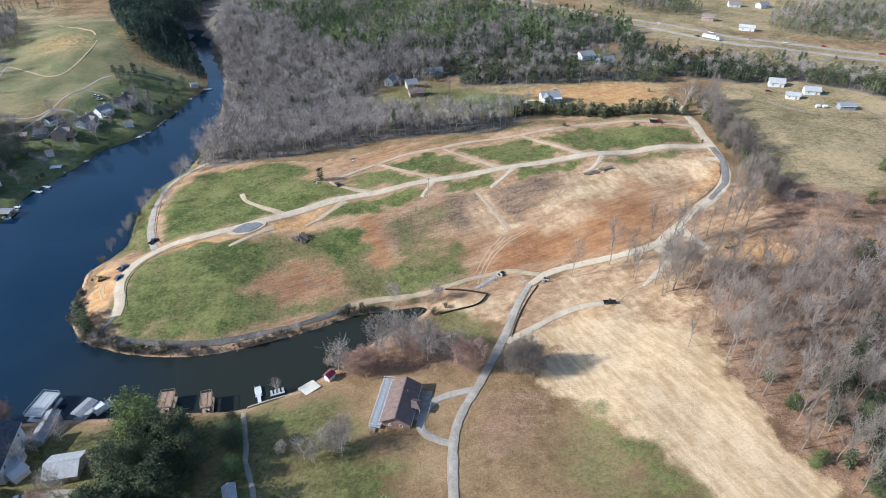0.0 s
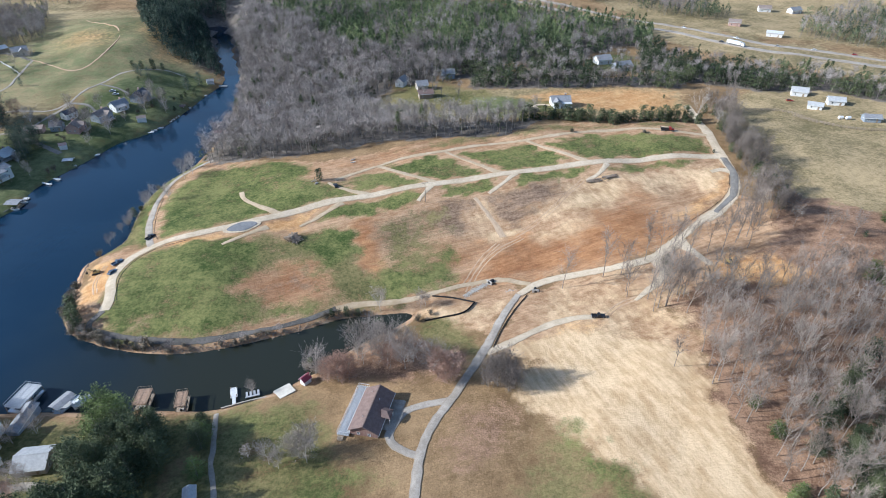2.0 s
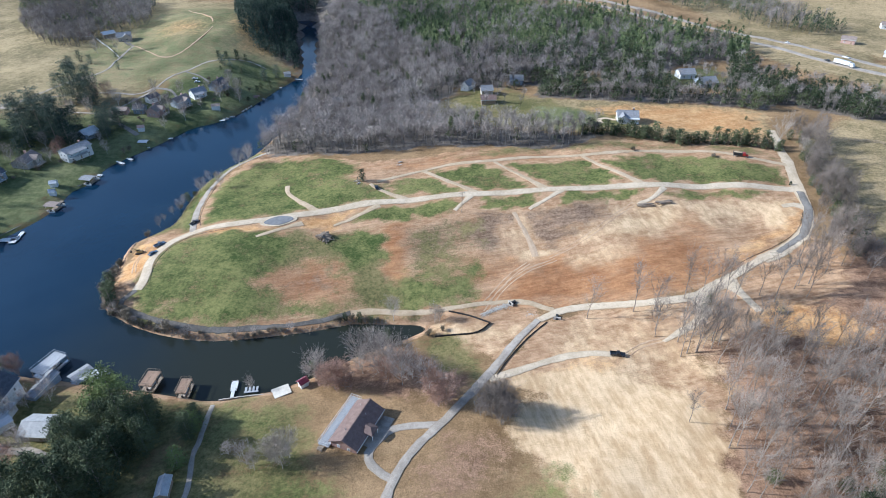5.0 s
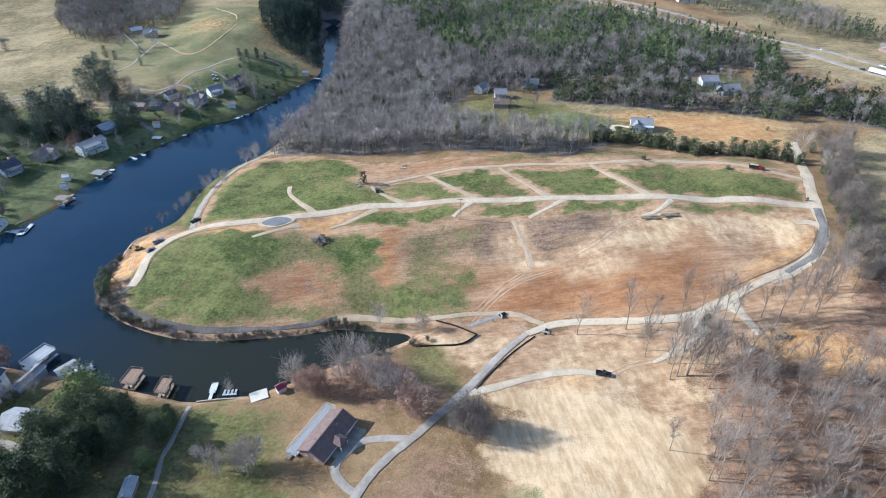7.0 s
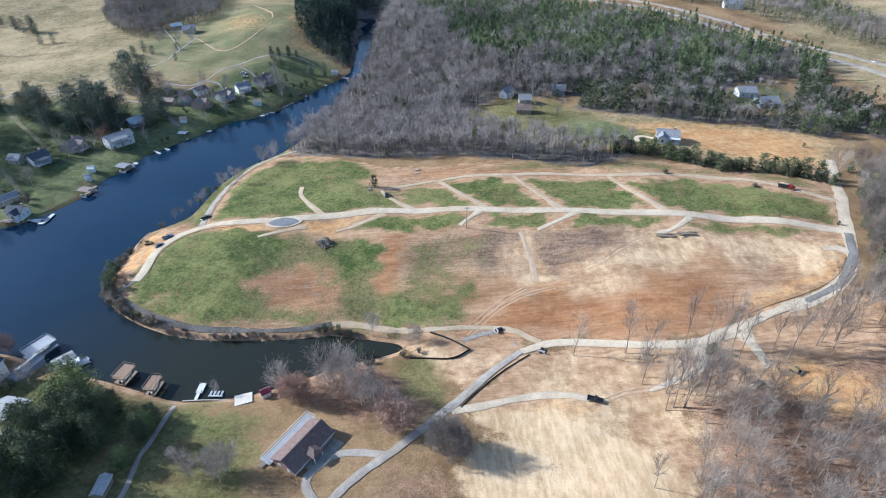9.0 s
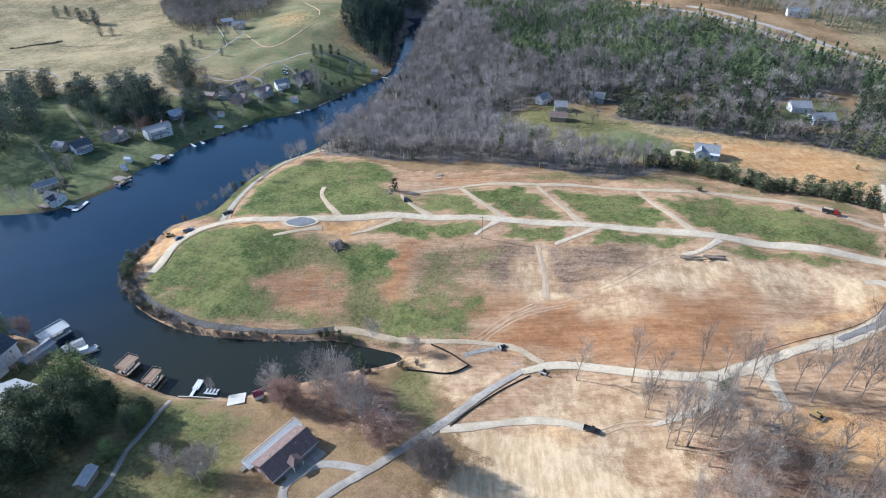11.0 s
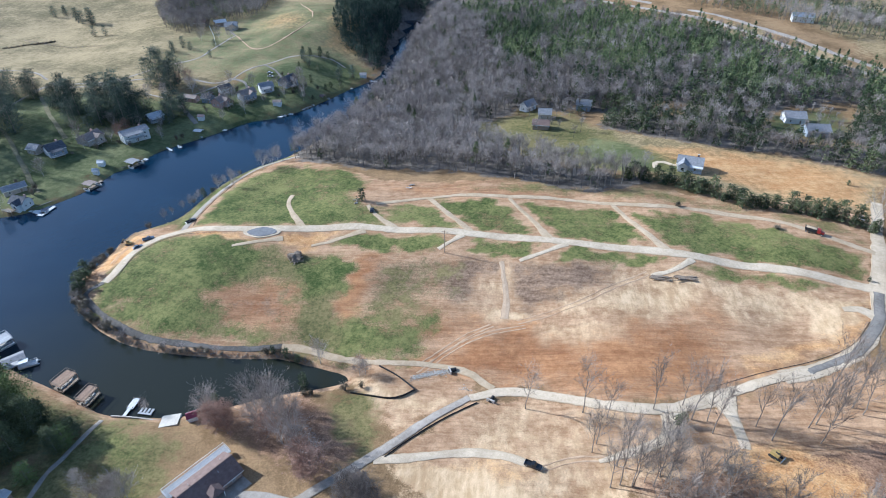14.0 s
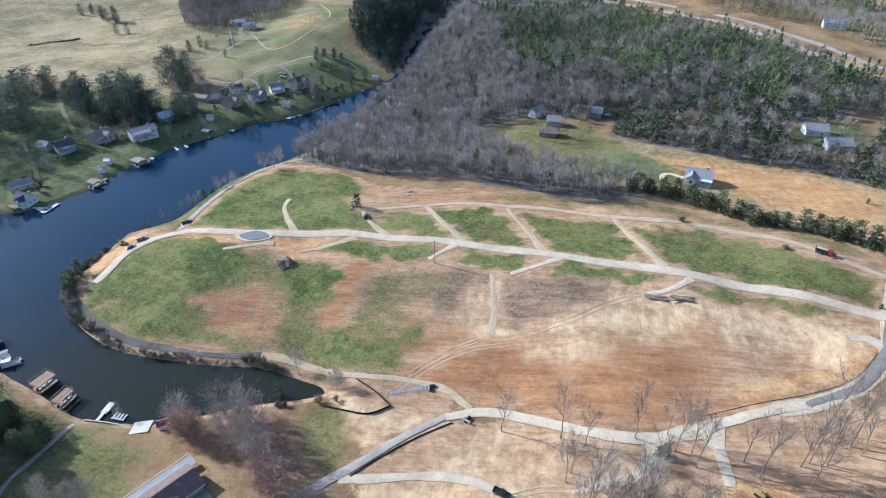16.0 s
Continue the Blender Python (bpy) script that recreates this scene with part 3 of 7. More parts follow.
def mesh_from(name, verts, faces, mat):
    """A mesh from arrays of vertices and of faces with one corner count."""
    verts, faces = np.asarray(verts, np.float32), np.asarray(faces, np.int32)
    me = bpy.data.meshes.new(name)
    k = faces.shape[1]
    me.vertices.add(len(verts))
    me.vertices.foreach_set("co", verts.ravel())
    me.loops.add(faces.size)
    me.loops.foreach_set("vertex_index", faces.ravel())
    me.polygons.add(len(faces))
    me.polygons.foreach_set("loop_start", np.arange(0, faces.size, k, dtype=np.int32))
    me.update(calc_edges=True)
    me.materials.append(mat)
    return me


# woods: front belt, cove side, wooded hill, pine hill, far belts
WOOD_FRONT = [(-113, 247), (-107, 239.5), (-81, 239), (-58, 241), (-40, 248.5), (-15, 253), (4, 256), (18, 255.5), (33, 261), (43, 268), (46, 274), (22, 274), (2, 275), (-20, 281), (-40, 291), (-58, 301), (-114, 300), (-114, 262)]
WOOD_HILL = [(-114, 300), (-40, 302), (-8, 306), (6, 322), (-2, 338), (30, 352), (30, 365), (-30, 362), (-80, 400), (-120, 470), (-185, 540), (-168, 450), (-144, 400), (-130, 357), (-121, 322)]
PINE_HILL = [(-32, 345), (-6, 353), (22, 361), (50, 371), (82, 378), (111, 405), (131, 400), (140, 440), (108, 462), (50, 500), (11, 518), (-36, 542), (-83, 548), (-125, 525), (-167, 503), (-120, 470), (-80, 400)]
PINE_BANK = [(-150, 374), (-166, 381), (-182, 384), (-202, 398), (-222, 426), (-263, 500), (-300, 580), (-215, 580), (-196, 500), (-170, 425)]
BELT_NORTH = [(11, 321), (25, 320), (44, 318), (68, 319), (95, 323.5), (126, 321.5), (136, 334), (147, 372), (131, 380), (125, 352), (108, 342), (88, 341), (85, 352), (65, 349), (39, 344), (13, 338)]
BELT_EAST = [(134, 334), (151, 328), (167, 319), (197, 317), (216, 306), (232, 289), (300, 270), (420, 250), (420, 285), (330, 300), (252, 318), (218, 337), (182, 355), (166, 366), (147, 372)]
FAR_RIDGE = [(-185, 545), (-83, 552), (-36, 556), (-120, 606), (-150, 760), (-420, 760), (-300, 580)]
MID_WOOD = [(13, 338), (39, 345), (65, 350), (81, 352), (83, 372), (66, 372), (50, 370), (46, 362), (24, 352), (-4, 350)]
LANE_WOOD = [(114, 350), (126, 352), (140, 398), (133, 402), (119, 392)]
WOODS = [MID_WOOD, LANE_WOOD, WOOD_FRONT, WOOD_HILL, PINE_HILL, PINE_BANK, BELT_NORTH, BELT_EAST, FAR_RIDGE]

CLEARINGS = [[(-42, 296), (-46, 308), (-33, 320), (4, 325), (24, 318), (30, 300), (40, 276), (0, 277)], [(-20, 298), (8, 300), (6, 322), (-4, 338), (-10, 345), (-6, 330), (-30, 333), (-34, 324), (-18, 314)], [(40, 346), (50, 352), (40, 360), (28, 354)], [(82, 346), (112, 346), (118, 368), (112, 396), (84, 374)],
             [(-108, 284), (-94, 286), (-92, 312), (-104, 304)]]

build_ground()

lake_me = bpy.data.meshes.new("lake")
lake_edge = [(x * 1.0, y * 1.0) for x, y in [(-340, 40), (40, 40), (40, 530), (-340, 530)]]
lake_me.from_pydata([(x, y, 0.0) for x, y in lake_edge], [], [tuple(range(len(lake_edge)))])
lake_me.materials.append(WATER)
lake_me.update()
tagged(new("lake", lake_me), "calm dark blue lake water with faint ripples", "lake", kind="structure")


strip("gravel_road", MAIN_ROAD, 3.6, GRAVEL, label="pale crushed-gravel subdivision road along the ridge", seed=1)
strip("road_shoulder", LOOP_ROAD[:7] + [(99, 190.5)], 3.9, GRAVEL, 0.1, "pale gravel shoulder of the chip-sealed road", seed=49)
strip("loop_road", LOOP_ROAD[3:6] + [(112, 203.6), (105, 195.6)], 2.5, CHIPSEAL, 0.22, "grey chip-sealed road curving round the hill", 0.2, seed=2)
strip("loop_road", [(105.4, 196.0), (101, 192.3), (97, 188.6)] + LOOP_ROAD[7:14], (2.7, 3.2, 3.3, 3.0), GRAVEL, 0.205, "pale gravel road round the cleared field", seed=47)
strip("loop_road", LOOP_ROAD[13:], 2.2, ASPHALT, 0.21, "worn grey lane beside the brick house", edge=0.2, seed=48)
strip("dirt_track", UPPER_TRACK, 2.3, DIRT_ROAD, 0.13, "packed tan dirt track below the wood", seed=3)
strip("shore_road", SHORE_ROAD, 1.9, DARK_CHIP, 0.13, "grey chip road along the cove bank", seed=4)
strip("shore_lane", WEST_ROAD, 2.5, ASPHALT, 0.14, "pale gravel lane beside the lake shore", seed=5)
strip("dirt_track", [(-29.2, 143), (-22, 145.5), (-14, 146.5), (-4.6, 148.9), (4.4, 152.4), (12.8, 156.2), (24, 158.6), (33, 156.5)], 2.2, DIRT_ROAD, 0.11, "sandy track behind the cove", seed=6)
for k, line in enumerate(([(-26.5, 227), (-14, 219.4), (-1.7, 212)], [(1.5, 239), (13.4, 229.9), (25, 219.5)], [(38, 250.5), (50.6, 238.5), (62, 228.5)],
                          [(-45, 212), (-38.5, 207.6), (-28, 203.4)], [(-81, 209), (-78, 203), (-72, 198), (-60, 190.5)], [(-3, 209), (-7.4, 199)],
                          [(31, 219), (25.4, 210.7), (20, 204.8)], [(70, 228), (66.2, 221.3), (60, 216)], [(-37, 198), (-44, 190.2), (-50.4, 183.6)], [(-62, 182), (-68.4, 175.9), (-74.8, 169.8)])):
    strip("driveway_stub", line, (1.8, 1.8, 2.0, 3.0) if k < 5 else (3.0, 1.9, 1.7, 1.6), GRAVEL if 4 < k < 8 else DIRT_ROAD, 0.12, "short gravel driveway stub joining the ridge road", "driveway", seed=20 + k)
strip("driveway", [(8.5, 104.6), (2.7, 103.4), (-2.7, 101), (-5.2, 96.8), (-6.1, 93), (-4.2, 89.9), (-1, 88), (2.2, 86.8)], 2.1, ASPHALT, 0.12, "curved pale concrete driveway beside the brick house", "driveway", 0.15, seed=41)
strip("driveway", [(121, 224.6), (117, 226.2), (112.4, 224.4)], (3.6, 2.6, 1.6), GRAVEL, 0.13, "pale gravel apron leaving the curved road", "driveway", seed=54)
strip("field_drive", [(18, 122), (26.6, 127.2), (34.7, 133), (43.7, 136.7), (50, 137.3)], 2.2, GRAVEL, 0.12, "gravel drive across the cleared field", "driveway", seed=42)
strip("side_road", [(86.4, 178.2), (88.2, 174.8), (89.9, 172), (92.2, 167.8), (93.4, 163.8)], (7.0, 3.4, 2.6, 2.4), GRAVEL, 0.13, "gravel spur under bare trees", "road", seed=43)
strip("side_road", [(79, 171.5), (85, 177)], (3.0, 4.6), GRAVEL, 0.135, "widened gravel junction of two spurs", "road", seed=50)
strip("side_road", [(76.2, 168.6), (77.2, 164), (77, 159.3), (72.7, 153.3), (64.4, 145.5)], (6.5, 2.4, 1.9, 1.1), GRAVEL, 0.12, "gravel spur curving into the cleared field", "road", seed=44)
strip("highway", [(-200, 640), (-120, 600), (-25, 565), (26, 539), (51, 518), (105, 480), (152, 447), (171, 422), (198, 393), (230, 379), (276, 357), (420, 300), (800, 190)], 4.6, ASPHALT, 0.3, "distant four-lane highway carriageway", seed=45)
strip("highway", [(-190, 652), (-110, 612), (-15, 577), (36, 551), (62, 530), (116, 491), (163, 458), (184, 434), (209, 406), (239, 392), (284, 370), (428, 313), (808, 203)], 4.6, ASPHALT, 0.3, "distant four-lane highway carriageway", seed=46)


# ---- shapes ----
class Geo:
    """Gathers vertices and faces of one part."""

    def __init__(self):
        self.v, self.f = [], []

    def add(self, verts, faces):
        k = len(self.v)
        self.v += [tuple(map(float, p)) for p in verts]
        self.f += [tuple(k + i for i in f) for f in faces]
        return self

    def box(self, x, y, z, sx, sy, sz, turn=0.0):
        """A box centred on x, y whose foot is at z."""
        c, s = math.cos(turn), math.sin(turn)
        pts = [(x + a * sx / 2 * c - b * sy / 2 * s, y + a * sx / 2 * s + b * sy / 2 * c, z + h * sz) for h in (0, 1) for a, b in ((-1, -1), (1, -1), (1, 1), (-1, 1))]
        return self.add(pts, [(3, 2, 1, 0), (4, 5, 6, 7), (0, 1, 5, 4), (1, 2, 6, 5), (2, 3, 7, 6), (3, 0, 4, 7)])

    def slab(self, outline, z0, z1):
        """An upright prism over an outline in plan, counter-clockwise."""
        n = len(outline)
        pts = [(x, y, z0) for x, y in outline] + [(x, y, z1) for x, y in outline]
        return self.add(pts, [tuple(range(n))[::-1], tuple(range(n, 2 * n))] + [(i, (i + 1) % n, n + (i + 1) % n, n + i) for i in range(n)])

    def side(self, outline, y0, y1):
        """A prism whose outline lies in x and z and which runs along y."""
        n = len(outline)
        pts = [(x, y0, z) for x, z in outline] + [(x, y1, z) for x, z in outline]
        return self.add(pts, [tuple(range(n)), tuple(range(n, 2 * n))[::-1]] + [(i, n + i, n + (i + 1) % n, (i + 1) % n) for i in range(n)])

    def beam(self, p, q, r0, r1=None, n=5, caps=True):
        """A tapered round bar from p to q."""
        r1 = r0 if r1 is None else r1
        p, q = Vector(p), Vector(q)
        d = (q - p).normalized()
        a = d.orthogonal().normalized()
        b = d.cross(a)
        ring = [(math.cos(6.2832 * i / n), math.sin(6.2832 * i / n)) for i in range(n)]
        pts = [p + (a * c + b * s) * r0 for c, s in ring] + [q + (a * c + b * s) * r1 for c, s in ring]
        faces = [(i, (i + 1) % n, n + (i + 1) % n, n + i) for i in range(n)]
        if caps:
            faces += [tuple(range(n))[::-1], tuple(range(n, 2 * n))]
        return self.add(pts, faces)

    def mesh(self, name, *mats):
        me = bpy.data.meshes.new(name)
        me.from_pydata(self.v, [], self.f)
        for m in mats:
            me.materials.append(m)
        me.update()
        return me


def part(name, geo, mat, parent, label=""):
    """One mesh object under a thing or a part."""
    ob = new(name, geo.mesh(name, mat) if isinstance(geo, Geo) else geo)
    ob.parent = parent
    return tagged(ob, label) if label else ob


def thing(name, x, y, turn, label, category, group="", z=None):
    """An empty at a thing's base on the ground."""
    ob = new(name)
    ob.empty_display_size = 0.5
    base = float(height(np.array([x]), np.array([y]))[0]) if z is None else z
    ob.matrix_world = pose(x, y, base, 0, 0, turn)
    return tagged(ob, label, category, group)


# ---- trees ----
def tri_mesh(name, verts, mat):
    """A mesh of loose triangles, three vertices each."""
    v = np.asarray(verts, np.float32).reshape(-1, 3)
    return mesh_from(name, v, np.arange(len(v)).reshape(-1, 3), mat)


def slivers(starts, ends, width, rng):
    """Thin triangles from starts to ends: far twigs and sprays."""
    s, e = np.asarray(starts), np.asarray(ends)
    d = e - s
    side = np.cross(d, rng.normal(size=d.shape))
    side /= np.maximum(np.linalg.norm(side, axis=1)[:, None], 1e-6)
    w = np.asarray(width).reshape(-1, 1)
    return np.stack([s - side * w, s + side * w, e], 1)


def limb_dir(rng, up, spread):
    a = rng.uniform(0, 6.2832)
    return np.array([math.cos(a) * spread, math.sin(a) * spread, up]) / math.hypot(up, spread)


def bare_tree(seed, h, spread=0.62, limbs=9, subs=5, twigs=6, fork=0.34, rise=0.75, loose=0.75, reach=(0.06, 0.17), thick=1.0, fill=0, stout=1.0):
    """A leafless broadleaf: trunk with limbs as bars, and its spray of twigs. Returns trunk Geo and twig triangles."""
    rng = np.random.default_rng(seed)
    g = Geo()
    lean = rng.normal(0, 0.035, 2)
    axis = [np.array([0, 0, -0.3])]
    for k in range(1, 6):
        axis.append(np.array([lean[0] * h * (k / 5) ** 1.5 + rng.normal(0, 0.1), lean[1] * h * (k / 5) ** 1.5 + rng.normal(0, 0.1), h * 0.82 * k / 5]))
    r = 0.0085 * h + 0.03
    for k in range(5):
        g.beam(axis[k], axis[k + 1], r * (1 - 0.17 * k), r * (1 - 0.17 * (k + 1)), 5, False)
    starts, ends, widths = [], [], []
    for i in range(limbs):
        u = fork + (0.97 - fork) * (i + rng.uniform(0, 0.8)) / limbs
        k = min(4, int(u * 5))
        a = axis[k] + (axis[k + 1] - axis[k]) * (u * 5 - k)
        length = h * spread * (0.66 - 0.34 * abs(u - 0.45)) * rng.uniform(0.6, 1.25)
        d = limb_dir(rng, rise + u * 0.5, 0.95 - 0.35 * u)
        mid = a + d * length * 0.5
        d2 = d * 0.8 + np.array([0, 0, 0.45]) + rng.normal(0, 0.16, 3)
        end = mid + d2 / np.linalg.norm(d2) * length * 0.55
        rl = r * (0.5 - 0.25 * u) * stout
        g.beam(a, mid, rl, rl * 0.7, 4, False).beam(mid, end, rl * 0.7, rl * 0.3, 3, False)
        for j in range(subs):
            w = rng.uniform(0.2, 1.0)
            s = a + (mid - a) * (w * 2) if w < 0.5 else mid + (end - mid) * (w * 2 - 1)
            d3 = d + rng.normal(0, 0.5, 3) + np.array([0, 0, 0.35])
            e = s + d3 / np.linalg.norm(d3) * length * rng.uniform(0.3, 0.7)
            g.beam(s, e, rl * 0.36, rl * 0.12, 3, False)
            for _ in range(twigs):
                ww = rng.uniform(0.1, 1.0)
                p = s + (e - s) * ww
                d4 = d3 + rng.normal(0, loose, 3) + np.array([0, 0, 0.3])
                starts.append(p)
                ends.append(p + d4 / np.linalg.norm(d4) * h * rng.uniform(*reach))
                widths.append((0.017 + 0.0006 * h) * thick)
    # the outer haze of fine twigs that rounds the crown
    top = max(e[2] for e in ends) if ends else h
    wide = np.percentile([math.hypot(e[0], e[1]) for e in ends], 85) if ends else h * 0.3
    low = h * fork * 0.9
    for _ in range(fill):
        d = rng.normal(size=3)
        d /= np.linalg.norm(d)
        q = rng.uniform(0.35, 1.0) ** 0.5
        lump = 0.85 + 0.22 * math.sin(3.1 * d[0] + seed) * math.sin(3.7 * d[1] + 2 * seed) + 0.1 * math.sin(7 * d[2] + seed)
        p = np.array([d[0] * wide, d[1] * wide, (d[2] * 0.5 + 0.5) * (top * 0.96 - low) + low]) * (q * lump, q * lump, 1.0)
        p[2] = (low + top) / 2 + (p[2] - (low + top) / 2) * q * lump
        out = d + rng.normal(0, 0.7, 3) + np.array([0, 0, 0.3])
        starts.append(p)
        ends.append(p + out / np.linalg.norm(out) * h * rng.uniform(0.04, 0.09))
        widths.append(0.042)
    return g, slivers(starts, ends, widths, rng)


def leaf_cloud(rng, points, size, flat=0.6):
    """A small random triangle at each point."""
    p = np.asarray(points)
    a, b = rng.normal(size=p.shape), rng.normal(size=p.shape)
    a[:, 2] *= flat
    b[:, 2] *= flat
    a /= np.linalg.norm(a, axis=1)[:, None]
    b /= np.linalg.norm(b, axis=1)[:, None]
    s = size * rng.uniform(0.6, 1.3, (len(p), 1))
    return np.stack([p - a * s * 0.5, p + a * s * 0.5, p + b * s], 1)


def pine_tree(seed, h, r, whorls=13, arms=7, tufts=9, shape=0.75, low=0.2):
    """A conifer: trunk, arms in whorls, tufts of needles along them."""
    rng = np.random.default_rng(seed)
    g = Geo()
    g.beam((0, 0, -0.3), (rng.normal(0, 0.2), rng.normal(0, 0.2), h * 0.97), 0.012 * h + 0.05, 0.03, 5, False)
    pts = []
    for i in range(whorls):
        u = (i + rng.uniform(-0.3, 0.3)) / whorls
        z = h * (low + (0.98 - low) * u)
        reach = r * (math.sin(min(1, (u + 0.22) / 1.0) * 2.6) ** shape if shape < 1 else (1 - u) ** 0.85 + 0.06) * rng.uniform(0.7, 1.12)
        for j in range(arms):
            a = 6.2832 * (j + rng.uniform(0, 0.9)) / arms
            rr = reach * rng.uniform(0.65, 1.15)
            tip = np.array([math.cos(a) * rr, math.sin(a) * rr, z + rng.uniform(-0.12, 0.16) * rr])
            if i % 2 == 0 and j % 2 == 0:
                g.beam((0, 0, z - 0.1 * rr), tip * 0.85 + np.array([0, 0, z * 0.15]), 0.05, 0.02, 3, False)
            for k in range(tufts):
                w = rng.uniform(0.3, 1.05)
                pts.append(np.array([0, 0, z]) * (1 - w) + tip * w + rng.normal(0, 0.055 * h * 0.5, 3) * (1, 1, 0.7))
    return g, leaf_cloud(rng, pts, (0.055 * h + 0.25) * (0.33 if tufts > 30 else 0.5 if tufts > 15 else 0.8), 0.55)


def bush_cloud(seed, h, r, n):
    """A rounded shrub: several stems with a broken crown."""
    rng = np.random.default_rng(seed)
    g = Geo()
    tips = []
    for i in range(9):
        d = limb_dir(rng, 1.0, rng.uniform(0.2, 1.0))
        e = d * h * rng.uniform(0.55, 0.8)
        e[:2] *= r / h * 1.1
        g.beam((rng.normal(0, 0.1), rng.normal(0, 0.1), -0.2), e, 0.06 + 0.008 * h, 0.02, 3, False)
        tips.append(e)
    pts = [tips[rng.integers(9)] * rng.uniform(0.55, 1.1) + rng.normal(0, 0.16, 3) * (r, r, h * 0.75) for _ in range(n)]
    pts = [np.array([p[0], p[1], max(p[2], 0.15)]) for p in pts]
    return g, pts, rng


def tree_kind(name, label, category, trunk_geo, trunk_mat, crown_tris, crown_mat, group="", crown_name="crown"):
    """A tree that waits to be copied: an empty over trunk and crown."""
    ob = new(name)
    tagged(ob, label, category, group)
    part("trunk", trunk_geo, trunk_mat, ob)
    part(crown_name, tri_mesh(crown_name, crown_tris, crown_mat), crown_mat, ob)
    return ob


def plant(kind, x, y, size=1.0, turn=None, rng=random, sink=0.0):
    z = float(height(np.array([x]), np.array([y]))[0])
    kind.scale = (size, size, size * rng.uniform(0.9, 1.1))
    return copy_thing(kind, pose(x, y, max(z, 0.2) - sink, 0, 0, rng.uniform(0, 360) if turn is None else turn))


def drop_kind(kind):
    """Removes a pattern tree once it has been copied."""
    for o in (*kind.children_recursive, kind):
        bpy.data.objects.remove(o)


def scatter(poly, gap, rng, keep_out=(), jitter=0.48):
    xs, ys = [p[0] for p in poly], [p[1] for p in poly]
    gx, gy = np.meshgrid(np.arange(min(xs), max(xs), gap), np.arange(min(ys), max(ys), gap))
    gx = gx + rng.uniform(-jitter, jitter, gx.shape) * gap
    gy = gy + rng.uniform(-jitter, jitter, gy.shape) * gap
    ok = inside(poly, gx, gy)
    for other in keep_out:
        ok &= ~inside(other, gx, gy)
    ok &= outline_dist(LAKE, gx, gy) < -1.5
    return np.column_stack([gx[ok], gy[ok]])


def woodland(name, label, spots_xy, kinds, mats, rng, size=(0.8, 1.2)):
    """Many trees in two joined meshes' worth of triangles: wood and crowns, one object."""
    z = height(spots_xy[:, 0], spots_xy[:, 1])
    which = rng.integers(0, len(kinds), len(spots_xy))
    all_tris, all_mats = [], []
    for k, layers in enumerate(kinds):
        sel = np.where(which == k)[0]
        if not len(sel):
            continue
        a, s = rng.uniform(0, 6.2832, len(sel)), rng.uniform(*size, len(sel))
        for tris, mi in layers:
            t = np.asarray(tris).reshape(-1, 3)
            c, sn = np.cos(a)[:, None], np.sin(a)[:, None]
            x = (t[:, 0] * c - t[:, 1] * sn) * s[:, None] + spots_xy[sel, 0][:, None]
            y = (t[:, 0] * sn + t[:, 1] * c) * s[:, None] + spots_xy[sel, 1][:, None]
            zz = t[:, 2] * s[:, None] + z[sel][:, None]
            all_tris.append(np.stack([x, y, zz], -1).reshape(-1, 3))
            all_mats.append(np.full(len(t) // 3 * len(sel), mi, np.int32))
    v = np.concatenate(all_tris)
    me = mesh_from(name, v, np.arange(len(v)).reshape(-1, 3), mats[0])
    for m in mats[1:]:
        me.materials.append(m)
    me.polygons.foreach_set("material_index", np.concatenate(all_mats))
    return tagged(new(name, me), label, "woods", kind="stuff")


def light_bare(seed, h, twigs=14):
    """A bare tree cheap enough for a whole hillside: trunk, rising limbs and an upright haze of fine twigs."""
    rng = np.random.default_rng(seed)
    top = np.array([rng.normal(0, 0.5), rng.normal(0, 0.5), h * 0.9])
    s, e, w = [np.array([0, 0, -0.3]), np.array([0.05, 0, -0.3])], [top, top * (1, 1, 0.8)], [0.15, 0.13]
    ts, te, tw = [], [], []
    for i in range(13):
        a = top * rng.uniform(0.28, 0.7)
        d = limb_dir(rng, rng.uniform(0.35, 1.7), 0.72)
        b = np.array([0, 0, h * 0.55]) + d * h * rng.uniform(0.16, 0.36) * (0.85, 0.85, 1.0)
        s.append(a)
        e.append(b)
        w.append(0.075)
        for j in range(twigs):
            p = a + (b - a) * rng.uniform(0.45, 1.05) + rng.normal(0, 0.045 * h, 3)
            d2 = d + rng.normal(0, 0.75, 3) + np.array([0, 0, 0.5])
            ts.append(p)
            te.append(p + d2 / np.linalg.norm(d2) * h * rng.uniform(0.05, 0.12))
            tw.append(0.068)
    return [(slivers(s, e, w, rng), 0), (slivers(ts, te, tw, rng), 1)]


